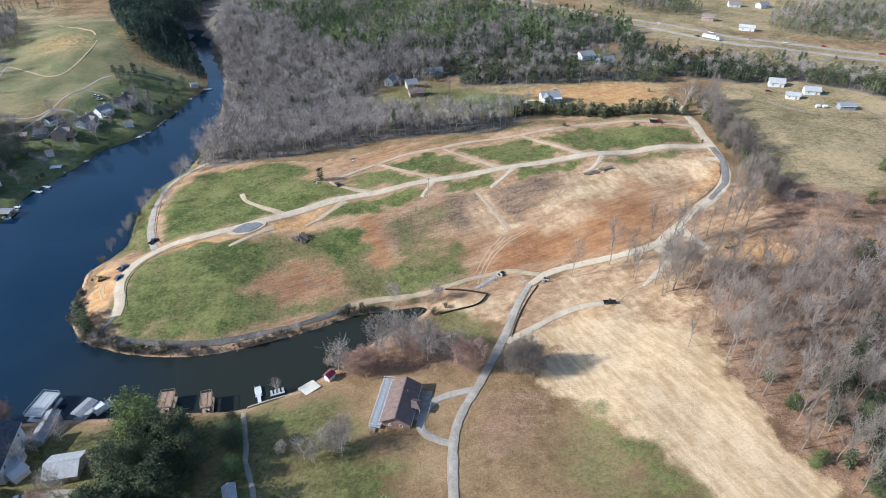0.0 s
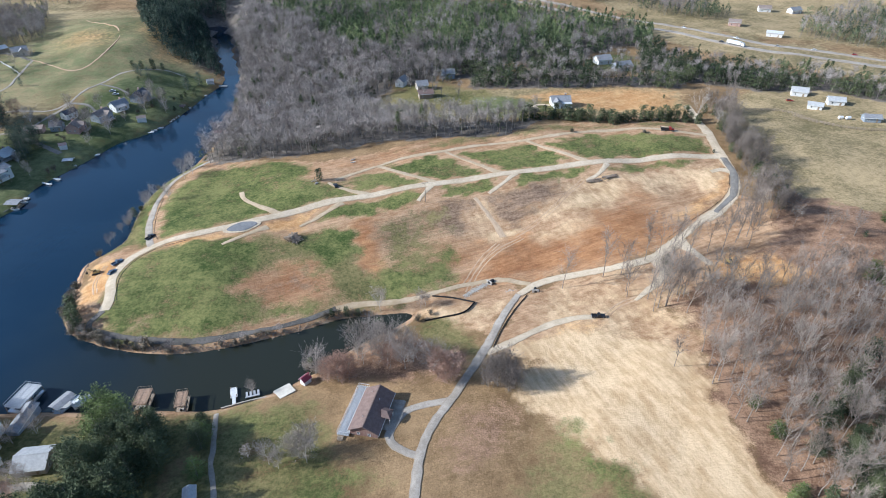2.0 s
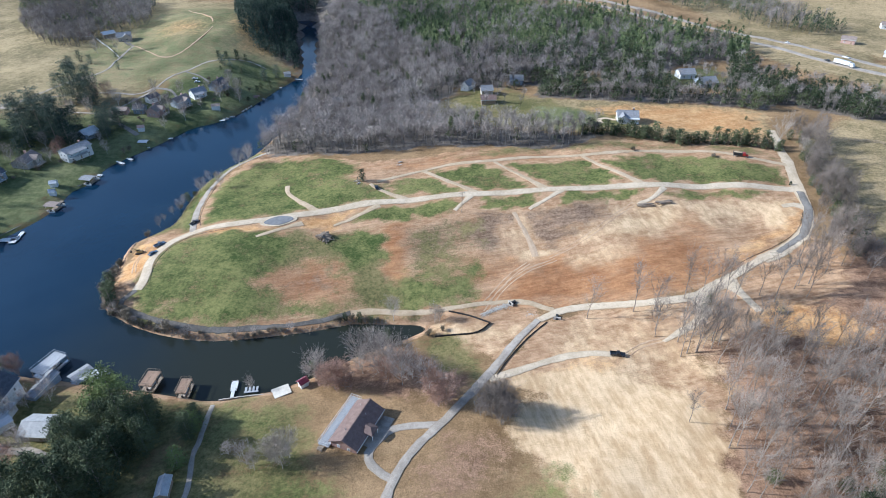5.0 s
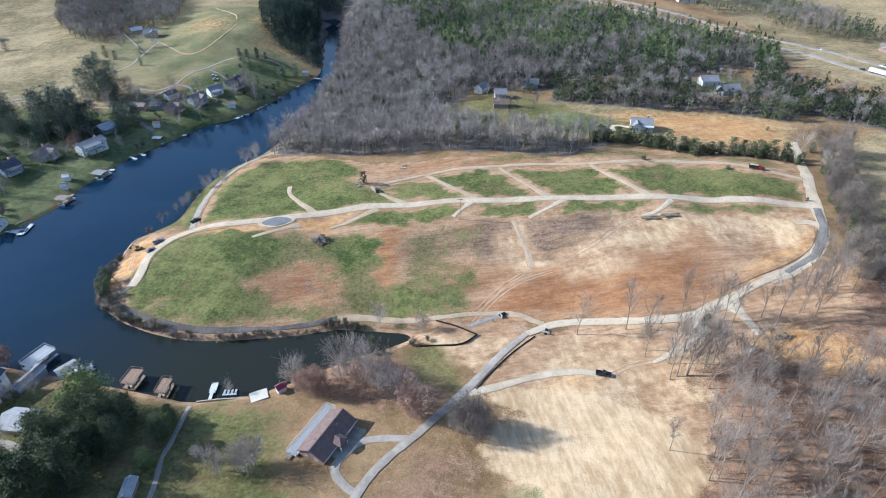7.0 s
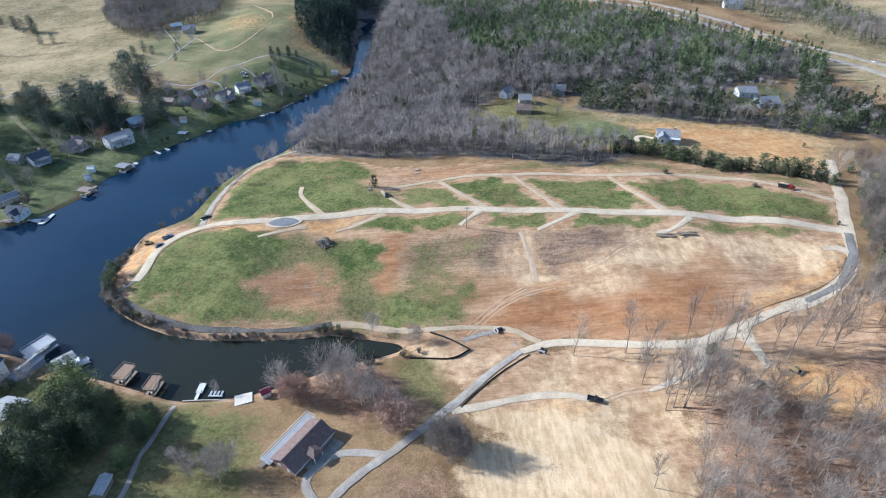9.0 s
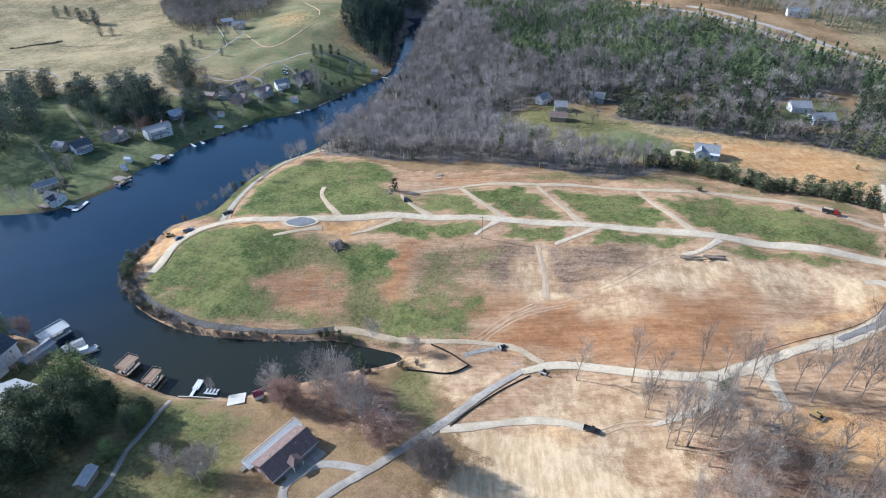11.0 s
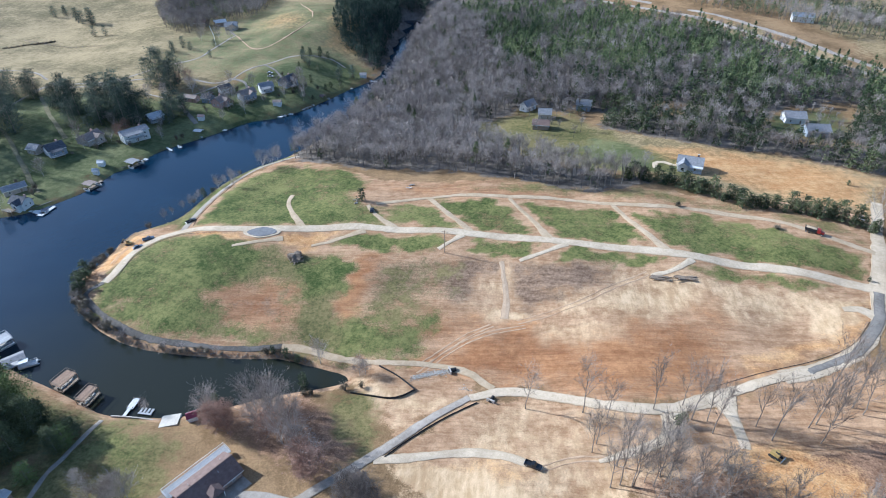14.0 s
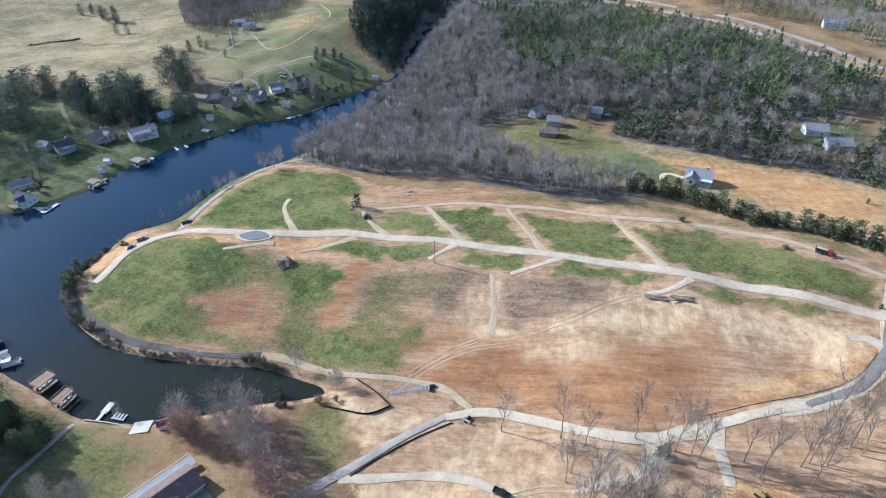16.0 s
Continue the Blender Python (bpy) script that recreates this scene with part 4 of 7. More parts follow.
def light_pine(seed, h, r, n=110, conic=True):
    """A far conifer: boughs of small needle tufts round a trunk, with gaps between them."""
    rng = np.random.default_rng(seed)
    pts = []
    boughs = [(rng.uniform(0, 6.2832), rng.uniform(0.02, 1.0), rng.uniform(0.6, 1.1)) for _ in range(20)]
    for i in range(n):
        a, u, k = boughs[rng.integers(20)]
        u = min(1.0, max(0.0, u + rng.normal(0, 0.045)))
        rr = r * k * ((1 - u) ** 0.65 + 0.05 if conic else math.sin((0.15 + 0.85 * u) * 2.9) ** 0.7) * math.sqrt(rng.uniform(0.05, 1.0))
        a += rng.normal(0, 0.32)
        pts.append((math.cos(a) * rr, math.sin(a) * rr, h * (0.1 + 0.9 * u)))
    trunk = slivers([np.array([0, 0, -0.3])] * 2, [np.array([0, 0, h * 0.95])] * 2, [0.16, 0.16], rng)
    return [(trunk, 0), (leaf_cloud(rng, np.array(pts), 0.037 * h + 0.3, 0.7), 1)]


WOOD_E = [(79, 161), (86, 156), (104, 149), (118, 157), (148, 156), (150, 110), (128, 56), (92, 56), (86, 70), (80, 83), (77, 97), (76, 108), (77, 132), (71, 146)]


def build_woods():
    rng = np.random.default_rng(7)
    bare = [light_bare(100 + k, h) for k, h in enumerate((10.5, 11.5, 12.5, 13.5, 9.5, 12))]
    pine = [light_pine(200 + k, h, r, 200) for k, (h, r) in enumerate(((11, 3.0), (12.5, 3.2), (9.5, 2.8), (13.5, 3.4)))]
    cedar = [light_pine(300 + k, h, r, 150, False) for k, (h, r) in enumerate(((6.5, 2.2), (8, 2.5), (5, 2.0)))]
    front = scatter(WOOD_FRONT, 3.5, rng)
    hill = scatter(WOOD_HILL, 3.9, rng, CLEARINGS)
    woodland("leafless_woods", "dense grey leafless broadleaf wood behind the cleared ridge", front, bare, [HILL_BARK, TWIG], rng)
    woodland("leafless_woods", "grey leafless wood climbing the hill beside the lake", hill, bare, [HILL_BARK, TWIG], rng, (0.8, 1.25))
    under = np.concatenate([p[rng.uniform(0, 1, len(p)) < f] for p, f in ((scatter(WOOD_HILL, 6.5, rng, CLEARINGS), 0.55), (scatter(WOOD_FRONT, 7.5, rng), 0.28))])
    woodland("evergreen_understorey", "dark evergreens scattered among the bare trees", under, cedar + pine[:1], [BARK, CEDAR], rng)
    garden = np.concatenate([p[rng.uniform(0, 1, len(p)) < 0.4] for p in (scatter(CLEARINGS[1], 5, rng), scatter(CLEARINGS[3], 7, rng))])
    woodland("leafless_woods", "bare garden trees round houses in a clearing", garden, bare, [HILL_BARK, TWIG], rng, (0.5, 0.85))
    pines = scatter(PINE_HILL, 4.3, rng, CLEARINGS)
    north = pines[:, 1] + 0.5 * wander(pines[:, 0], pines[:, 1], 90, 5) * 60 > 385
    top = pines[north]
    bald = rng.uniform(0, 1, len(top)) + 0.4 * wander(top[:, 0], top[:, 1], 50, 31) < 0.24
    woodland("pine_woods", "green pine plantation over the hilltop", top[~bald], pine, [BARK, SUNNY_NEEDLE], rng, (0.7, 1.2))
    woodland("leafless_woods", "bare trees scattered through the hilltop pines", top[bald], bare, [HILL_BARK, TWIG], rng)
    mixed = pines[~north]
    toss = rng.uniform(0, 1, len(mixed)) + 0.35 * wander(mixed[:, 0], mixed[:, 1], 40, 6)
    woodland("pine_woods", "dark pines on the hill's near slope", mixed[toss > 0.42], pine + cedar, [BARK, NEEDLE], rng, (0.6, 1.3))
    woodland("leafless_woods", "bare trees among the pines of the hill", mixed[toss <= 0.42], bare, [HILL_BARK, TWIG], rng)
    woodland("pine_woods", "dark haze-tinted pines on the steep lake bank", scatter(PINE_BANK, 3.7, rng), pine, [BARK, HAZE_NEEDLE], rng, (0.75, 1.15))
    for name_poly in (BELT_NORTH, BELT_EAST, MID_WOOD, LANE_WOOD):
        p = scatter(name_poly, 3.5, rng, CLEARINGS)
        toss = rng.uniform(0, 1, len(p)) + 0.4 * wander(p[:, 0], p[:, 1], 35, 9)
        woodland("pine_woods", "dark pine belt beyond the fields", p[toss > 0.24], pine[:3] + cedar + cedar, [BARK, CEDAR], rng, (0.75, 1.2))
        woodland("leafless_woods", "bare trees in the belt beyond the fields", p[toss <= 0.24], bare, [HILL_BARK, TWIG], rng, (0.7, 1.0))
    far = scatter(FAR_RIDGE, 8.0, rng)
    toss = rng.uniform(0, 1, len(far)) + 0.5 * wander(far[:, 0], far[:, 1], 80, 15)
    woodland("leafless_woods", "distant grey leafless woods on the ridge", far[toss < 0.55], bare, [BARK, TWIG], rng, (1.1, 1.6))
    woodland("pine_woods", "distant dark pines on the ridge", far[toss >= 0.55], pine, [BARK, HAZE_NEEDLE], rng, (1.1, 1.5))
    far_bare = [light_bare(140 + k, h, 9) for k, h in enumerate((10.5, 12, 13))]
    far_pine = [light_pine(240 + k, h, r, 120) for k, (h, r) in enumerate(((10, 2.9), (12, 3.2), (9, 2.7)))]
    for poly, gap, share in FAR_WOODS:
        p = scatter(poly, gap, rng)
        toss = rng.uniform(0, 1, len(p)) + 0.4 * wander(p[:, 0], p[:, 1], 70, 21)
        woodland("leafless_woods", "distant bare wood across the valley", p[toss < share], far_bare, [HILL_BARK, TWIG], rng, (0.75, 1.1))
        woodland("pine_woods", "distant pines across the valley", p[toss >= share], far_pine, [BARK, NEEDLE], rng, (0.75, 1.1))


FAR_WOODS = [([(-378, 388), (-326, 354), (-306, 356), (-308, 380), (-288, 414), (-333, 490), (-455, 464)], 3.3, 0.95),
             ([(-520, 470), (-380, 480), (-260, 560), (-320, 800), (-600, 800)], 10.0, 0.7),
             ([(236, 425), (292, 394), (420, 338), (640, 330), (640, 520), (364, 500), (325, 519), (260, 470)], 4.7, 0.5),
             ([(150, 508), (190, 474), (215, 492), (190, 560), (130, 620), (90, 640)], 4.4, 0.45),
             ([(-20, 600), (70, 556), (125, 520), (140, 560), (60, 700), (-60, 760)], 5.0, 0.5)]
build_woods()


def build_near_trees():
    rnd = random.Random(3)
    rng = np.random.default_rng(3)
    winter = []
    for k, (h, sp, n) in enumerate(((15.5, 0.42, 10), (17.5, 0.38, 11), (14, 0.48, 10), (16.5, 0.44, 11), (12.5, 0.5, 9), (18, 0.4, 12))):
        g, t = bare_tree(400 + k, h, sp * 1.3, n + 1, 7, 8, 0.38, 1.0, 0.8, (0.05, 0.13), 0.8, 60, 1.05)
        winter.append(tree_kind("leafless_tree", "tall leafless tree with pale grey branches in the open wood", "tree", g, OPEN_BARK, t, OPEN_TWIG, "trees of the open wood", "crown"))
    # open wood on the near side and its edge
    edge = [(43.2, 153.6), (56.7, 158), (62.6, 158.5), (72, 166), (78.2, 171), (80.9, 167.5), (84.3, 168.6), (86, 165.5), (62.2, 147.3), (68.2, 146), (94.8, 172), (98.4, 169.2), (105.5, 176.3), (107, 178), (108, 172.4), (110.3, 179.4),
            (112, 188.4), (114.5, 187), (116.5, 185.4), (109.6, 189.6), (68.4, 140), (72.5, 142.1), (76.6, 143.9), (67.2, 115.3), (76.5, 121.5), (75.2, 109.5), (76.9, 98.4), (70.1, 141.5), (62.4, 150)]
    for i, (x, y) in enumerate(edge):
        plant(winter[i % 6], x, y, rnd.uniform(0.9, 1.1) if i != 23 else 0.6, rng=rnd)
    inner = scatter(WOOD_E, 4.9, rng, ([(92, 163), (110, 168), (121, 162), (104, 153), (91, 157)],))
    deep = inner[:, 0] > 117
    woodland("leafless_woods", "grey leafless trees deeper in the open wood", inner[deep], [light_bare(130 + k, h) for k, h in enumerate((14, 15.5, 13))], [OPEN_BARK, OPEN_TWIG], rng, (0.8, 1.15))
    for i, (x, y) in enumerate(inner[~deep]):
        plant(winter[i % 6], float(x), float(y), rnd.uniform(0.65, 1.0), rng=rnd)
    for x, y in ((133.9, 176), (140.5, 178), (144, 175.5), (138, 180), (146, 178), (125, 190), (128, 184)):
        plant(winter[2], x, y, rnd.uniform(0.5, 0.75), rng=rnd)
    # pale sycamore at the road's bend
    g, t = bare_tree(431, 15, 0.75, 13, 6, 8, 0.3)
    syc = tree_kind("sycamore", "large pale leafless sycamore beside the road end", "tree", g, PALE_BARK, t, foliage("pale_twigs", (0.33, 0.28, 0.23), (0.50, 0.44, 0.38)), "", "crown")
    plant(syc, 120, 272.5, 0.95, rng=rnd)
    drop_kind(syc)
    # trees of the house slope
    house_kinds = []
    for k, (h, sp) in enumerate(((12, 0.66), (10, 0.74), (11, 0.7))):
        g, t = bare_tree(450 + k, h, sp * 1.15, 15, 9, 8, 0.2, 0.6, 1.0, (0.04, 0.1), 1.2, 700)
        house_kinds.append(tree_kind("spreading_tree", "spreading leafless tree with dense fine grey twigs on the house slope", "tree", g, PALE_BARK, t, PALE_TWIG, "trees of the house slope", "crown"))
    for i, (x, y, s) in enumerate(((-18.5, 121.5, 1.05), (-15, 123.5, 1.0), (-16.5, 118.5, 0.85), (-9.5, 117.5, 1.1), (-4.5, 116, 1.05), (-11.5, 120.5, 1.05), (-6, 121, 0.95), (-2.5, 119, 0.9), (-13.5, 126.5, 0.8), (3.5, 114.5, 0.95), (-26.5, 86.5, 0.8), (-24, 88.3, 0.85), (-24.3, 85.2, 0.75), (-25.2, 87.4, 0.7), (-28.6, 87.4, 0.65), (-33, 84.5, 0.6), (-30.5, 83.5, 0.55), (-38.5, 86, 0.4),
                                   (-29.5, 115.5, 0.8), (-27, 114.3, 0.7), (-93.8, 91.8, 0.75), (-97.5, 88.5, 0.5), (-98.7, 84.6, 0.6), (-86, 75.8, 0.8), (-83.5, 74.5, 0.6), (-77, 80, 0.62), (-78.3, 82.5, 0.5), (-1, 64, 0.6), (-14, 66, 0.8), (-117, 99, 0.55), (-114, 100, 0.5), (-45.2, 108.4, 0.4))):
        plant(house_kinds[i % 3], x, y, s, rng=rnd)
    g, t = bare_tree(459, 9, 0.8, 16, 9, 8, 0.1, 0.6, 0.9, (0.06, 0.14), 1.4, 1300)
    brush = tree_kind("thicket_tree", "dense dark leafless thicket tree beside the road", "tree", g, BARK, t, DARK_TWIG, "thicket beside the lane")
    for x, y, s in ((18.6, 111.2, 0.85), (20.5, 109.2, 0.95), (22.8, 110.4, 1.0), (25, 109, 0.85), (21.5, 112.4, 0.8), (24.6, 112, 0.8), (23.2, 107.4, 0.7), (19.8, 114, 0.6), (17.6, 109.4, 0.55)):
        plant(brush, x, y, s, rng=rnd)
    for i, y in enumerate(np.arange(190, 292, 1.75)):
        x = 127.5 + rnd.uniform(-2.5, 7.5) + max(0, y - 225) * 0.1 - max(0, 218 - y) * 0.15
        pick = rnd.random()
        plant(brush if pick < 0.45 else house_kinds[i % 3] if pick < 0.6 else winter[i % 6], float(x), float(y), rnd.uniform(0.65, 1.2) if pick < 0.45 else rnd.uniform(0.5, 0.8), rng=rnd)
    drop_kind(brush)
    rust = []
    for k, (h, sp) in enumerate(((8, 0.8), (6.5, 0.95))):
        g, t = bare_tree(470 + k, h, sp * 0.9, 14, 8, 5, 0.12, 0.4, 1.0, (0.05, 0.1), 1.3, 900)
        r2 = np.random.default_rng(480 + k)
        pick = t[r2.integers(0, len(t), 1500)].mean(1) + r2.normal(0, 0.3, (1500, 3))
        rust.append(tree_kind("beech_tree", "small tree still holding rust-brown dead leaves", "tree", g, BARK, np.concatenate([t, leaf_cloud(r2, pick, 0.22)]), RUST_LEAF, "trees of the house slope", "dead_leaves"))
    for i, (x, y, s) in enumerate(((4.6, 112.8, 1.05), (8.4, 111.8, 1.1), (6.6, 110.6, 0.75), (-8.6, 116.8, 1.0), (-22.5, 112.2, 1.0), (-25.5, 113, 0.85), (-19.5, 112.5, 0.9), (-22, 115, 0.8), (-112.5, 99.8, 0.75), (-72.5, 80.5, 0.7), (-86.5, 72, 0.8))):
        plant(rust[i % 2], x, y, s * 1.2, rng=rnd)
    # evergreens by the docks
    dark = []
    for k, (h, r, sh) in enumerate(((17, 6.2, 0.75), (15.5, 5.0, 0.7), (12, 3.8, 0.75), (8, 3.0, 0.7))):
        g, t = pine_tree(500 + k, h, r, 16, 9, 40, sh, 0.08)
        # smaller pines: dark olive cedar colour, which also stands in for deep shade
        dark.append(tree_kind("pine_tree", "tall dark green pine crowding the lake shore", "tree", g, BARK, t, NEAR_NEEDLE if k == 0 else CEDAR, "pines by the docks"))
    # inner pines near x -60 are added to cast shade over the lawn
    for x, y, k, s in ((-73.5, 91.5, 0, 0.98), (-69.5, 89.5, 0, 0.88), (-71.5, 86, 0, 0.85), (-66.5, 87, 1, 0.95), (-67.5, 83, 1, 0.9), (-73, 78.5, 1, 0.9), (-70, 76, 1, 1.0), (-67.5, 78.5, 1, 0.85), (-66.5, 71.5, 1, 1.0), (-65, 66.5, 1, 1.1), (-69, 65.5, 1, 1.0), (-63, 84.5, 1, 0.95), (-61.5, 78, 1, 1.0), (-62, 89.5, 1, 0.8), (-60.5, 71, 1, 1.0), (-58.5, 83, 2, 1.0),
                       (-74.6, 69.5, 2, 0.9), (-79.5, 66.5, 2, 0.85), (-83.5, 64, 2, 0.95), (-87.5, 64.5, 2, 0.85), (-91, 65, 2, 0.85), (-75.5, 64, 1, 0.9), (-83, 61, 1, 0.9), (-91, 61, 1, 0.9), (-70, 60, 1, 1.0), (-60, 58, 1, 1.0), (-97, 64, 2, 1.0), (-104, 60, 1, 0.9), (-53, 60, 2, 1.0), (-63.5, 93, 2, 0.7),
                       (-50.6, 88.5, 2, 0.7), (-51.8, 93.8, 2, 0.6), (-115, 95, 2, 0.95), (-117, 92, 3, 1.0), (-120, 80, 1, 1.0), (-116, 72, 1, 0.9), (-110, 66, 1, 0.8)):
        plant(dark[k], x, y, s, rng=rnd)
    # evergreens standing in the open wood
    for i, (x, y, q) in enumerate(((104.9, 104.9, 0.8), (96.5, 96.2, 0.75), (94.8, 84.3, 0.85), (111.4, 99.4, 0.8), (101.8, 81.4, 0.9), (95.4, 79, 0.8), (90.9, 88.6, 0.65), (94.5, 75.8, 0.85), (103.1, 98.3, 0.7), (108, 84, 0.9), (112, 90, 0.9), (106, 76, 0.9), (99, 72, 0.95), (115, 97, 0.85), (120, 92, 0.9), (90, 70, 0.7), (93, 64, 0.85), (101, 65, 0.95), (99.5, 90, 0.7), (107, 93, 0.7), (118, 104, 0.8))):
        plant(dark[2 + (i % 3 == 0)], x, y, q * (1.35 if i % 3 == 0 else 1.0), rng=rnd)
    g, t = pine_tree(515, 7.5, 3.6, 13, 9, 20, 0.6, 0.04)
    cone = tree_kind("cedar_tree", "rounded yellow-green cedar standing alone", "tree", g, BARK, t, NEAR_NEEDLE, "cedars")
    for x, y, q in ((138, 153.5, 1.0), (139.8, 151.5, 0.7), (182, 212, 0.75), (184.5, 209, 0.7), (161, 186.5, 0.7), (82.7, 102.5, 0.5), (84.5, 93.7, 0.6), (83.5, 78.9, 0.5), (81, 77.5, 0.45), (97, 103, 0.55), (-51.3, 91, 0.9), (-48.2, 80.6, 0.75)):
        plant(cone, x, y, q, rng=rnd)
    drop_kind(cone)
    # cedars and bushes on banks, the field hedge and the pastures
    cedars = []
    for k, (h, r) in enumerate(((5.5, 1.9), (4.2, 1.7), (6.8, 2.3))):
        g, t = pine_tree(520 + k, h, r, 9, 7, 9, 0.7, 0.08)
        cedars.append(tree_kind("cedar_tree", "dense dark green cedar", "tree", g, BARK, t, CEDAR, "cedars"))
    spots_c = [(-14.7, 135.3, 0.8), (-32.1, 119.7, 0.7), (-49.2, 213.4, 0.9), (-107.5, 132, 1.25), (-110, 134.5, 1.35), (-111.5, 137.8, 1.15), (-105.5, 130.3, 0.9), (-22, 141.5, 0.7), (-25.5, 141, 0.6), (-30, 140.2, 0.55), (78.2, 164.4, 0.8), (79.2, 165.2, 0.6)]
    spots_c += [(-122.5, 199, 0.75), (-121.8, 203, 0.6)]
    for y in (178, 182, 187.5, 191, 194, 197, 206, 210, 214):
        plant(house_kinds[rnd.randrange(3)], -122.6 + rnd.uniform(-0.4, 1.6), y, rnd.uniform(0.28, 0.45), rng=rnd)
    spots_c += [(38 + i * 1.75 + rnd.uniform(-1, 1), 272.5 + 1.5 * math.sin(i * 0.2) + rnd.uniform(-1.5, 3.5), rnd.uniform(0.8, 1.3)) for i in range(49)]
    spots_c += [(148, 176, 0.45), (115, 308, 0.5), (127, 243, 0.6), (128, 236, 0.55), (119.4, 242.6, 0.4), (101, 99.4, 1.2), (108.6, 108.5, 1.3), (98, 85.5, 1.2), (97, 79.5, 1.4), (84.6, 94, 0.7), (90, 70.8, 1.3), (88, 77, 0.8), (112, 112, 1.2), (105, 92, 1.3), (118, 118, 1.2), (94, 72, 1.4)]
    spots_c += [(128.5 + rnd.uniform(-1, 7), y, rnd.uniform(0.7, 1.15)) for y in np.arange(196, 288, 3.5)]
    for i, (x, y, s) in enumerate(spots_c):
        plant(cedars[i % 3], x, float(y), s, rng=rnd)
    tall = []
    for k, (h, r) in enumerate(((17, 5.8), (14, 5.4))):
        g, t = pine_tree(540 + k, h, r, 13, 8, 34, 0.9, 0.06)
        tall.append(tree_kind("pine_tree", "tall dark pine among the houses across the lake", "tree", g, BARK, t, HAZE_NEEDLE, "pines across the lake"))
    for i, (x, y, s) in enumerate(((-227, 228, 1.4), (-223, 233, 1.5), (-217, 236, 1.45), (-210, 236.5, 1.3), (-213, 230, 1.3), (-205, 229.5, 1.0), (-222.5, 223, 1.2), (-219, 240, 1.4), (-228, 238, 1.4), (-212, 243, 1.2), (-233, 232, 1.3), (-234, 243, 1.2), (-226, 246, 1.1), (-257, 224, 1.1), (-247, 222.5, 1.2), (-240, 223, 1.2), (-251, 229, 1.1), (-236, 218, 0.9), (-232, 213, 0.8),
                                   (-243.5, 272, 1.2), (-236, 273, 1.35), (-231, 276, 1.3), (-239, 278, 1.25), (-226, 272, 1.0), (-233, 282, 1.1), (-298, 216.5, 1.0), (-293, 220.5, 1.1), (-288, 224.5, 1.0), (-288, 230, 0.9), (-302, 210, 1.0), (-198.5, 249, 0.85), (-195.7, 254, 0.9), (-196.5, 244, 0.7), (-202, 256, 0.9))):
        plant(tall[i % 2], x, y, s, rng=rnd)
    for x, y, s in ((-199, 358, 0.5), (-194, 359, 0.6), (-188, 362, 0.6), (-184, 365, 0.5), (-196, 362, 0.5), (-191, 366, 0.5), (-181, 341, 0.5), (-176, 344, 0.5), (-186, 338, 0.4), (-166, 325, 0.5), (-157, 332, 0.6), (-154, 338, 0.6), (-157, 327, 0.5), (-155, 312, 0.4)):
        plant(cedars[rnd.randrange(3)], x, y, s * 1.5, rng=rnd)
    for x, y, s in ((-182, 276, 0.8), (-172, 274.6, 0.85), (-164.5, 299.4, 0.8), (-160, 311, 0.9), (-157, 306, 0.7), (-186, 281, 0.7), (-205, 201, 0.7), (-216, 206, 0.8), (-203, 214, 0.6), (-186, 230, 0.5), (-176, 262, 0.6), (-212, 275, 0.8), (-170, 320, 0.8), (-198, 175.7, 0.8), (-225, 255, 0.9), (-220, 262, 0.8), (-243, 285, 0.9), (-190, 300, 0.7), (-205, 297, 0.7), (-280, 345, 0.8), (-262, 356, 0.8)):
        plant(house_kinds[rnd.randrange(3)], x, y, s, rng=rnd)
    for x, y, s in ((-292, 212, 0.7), (-297, 221, 0.6), (-293, 229, 0.7), (-285, 226, 0.6), (-262, 231, 0.8), (-252, 227, 0.8), (-258, 222, 0.7), (-206, 255, 0.55), (-200, 258, 0.5), (-204, 250, 0.6), (-219, 214, 0.5), (-290, 160, 0.9), (-280, 170, 0.9), (-272, 150, 0.8), (-265, 160, 0.7), (-285, 145, 1), (-240, 170, 1), (-247, 178, 1.1), (-253, 186, 1.1), (-246, 193, 1.0), (-258, 172, 1.1), (-262, 198, 1.1), (-268, 188, 1.1), (-270, 205, 1), (-236, 163, 0.9), (-230, 156, 0.9), (-280, 195, 1.2), (-290, 185, 1.2),
                    (-165, 352, 0.4), (-158, 356, 0.45), (-161, 345, 0.4), (-189, 347, 0.35), (-193, 350, 0.3), (-184, 346, 0.3), (-276, 317, 0.35), (-281, 320, 0.3), (-247, 322, 0.25), (-380, 330, 0.4), (-372, 334, 0.4)):
        plant(tall[0], x, y, s * 1.25, rng=rnd)
    for x, y, s in ((-196, 270, 0.7), (-190, 278, 0.75), (-170, 305, 0.6), (-166, 311, 0.65), (-215, 225, 0.6), (-186, 150, 0.6), (-192, 146, 0.6), (-240, 292, 0.6), (-110.4, 206, 0.5), (-112, 225, 0.6), (-110, 229, 0.55), (-113.5, 236, 0.6), (-119.5, 205, 0.4), (-15.3, 143.6, 0.6), (-2.4, 144.8, 0.5), (-1, 145.5, 0.4),
                    (-270, 352, 0.7), (-295, 360, 0.7), (-310, 372, 0.6)):
        plant(house_kinds[rnd.randrange(3)], x, y, s * 1.2, rng=rnd)
    bushes = []
    for k, (h, r) in enumerate(((2.4, 1.8), (1.8, 2.0), (3.2, 1.9))):
        g, pts, r2 = bush_cloud(560 + k, h, r, 520)
        bushes.append(tree_kind("bush", "brown tangled winter bush on the bank", "bush", g, BARK, leaf_cloud(r2, pts, 0.24), SHRUB, "bank bushes"))
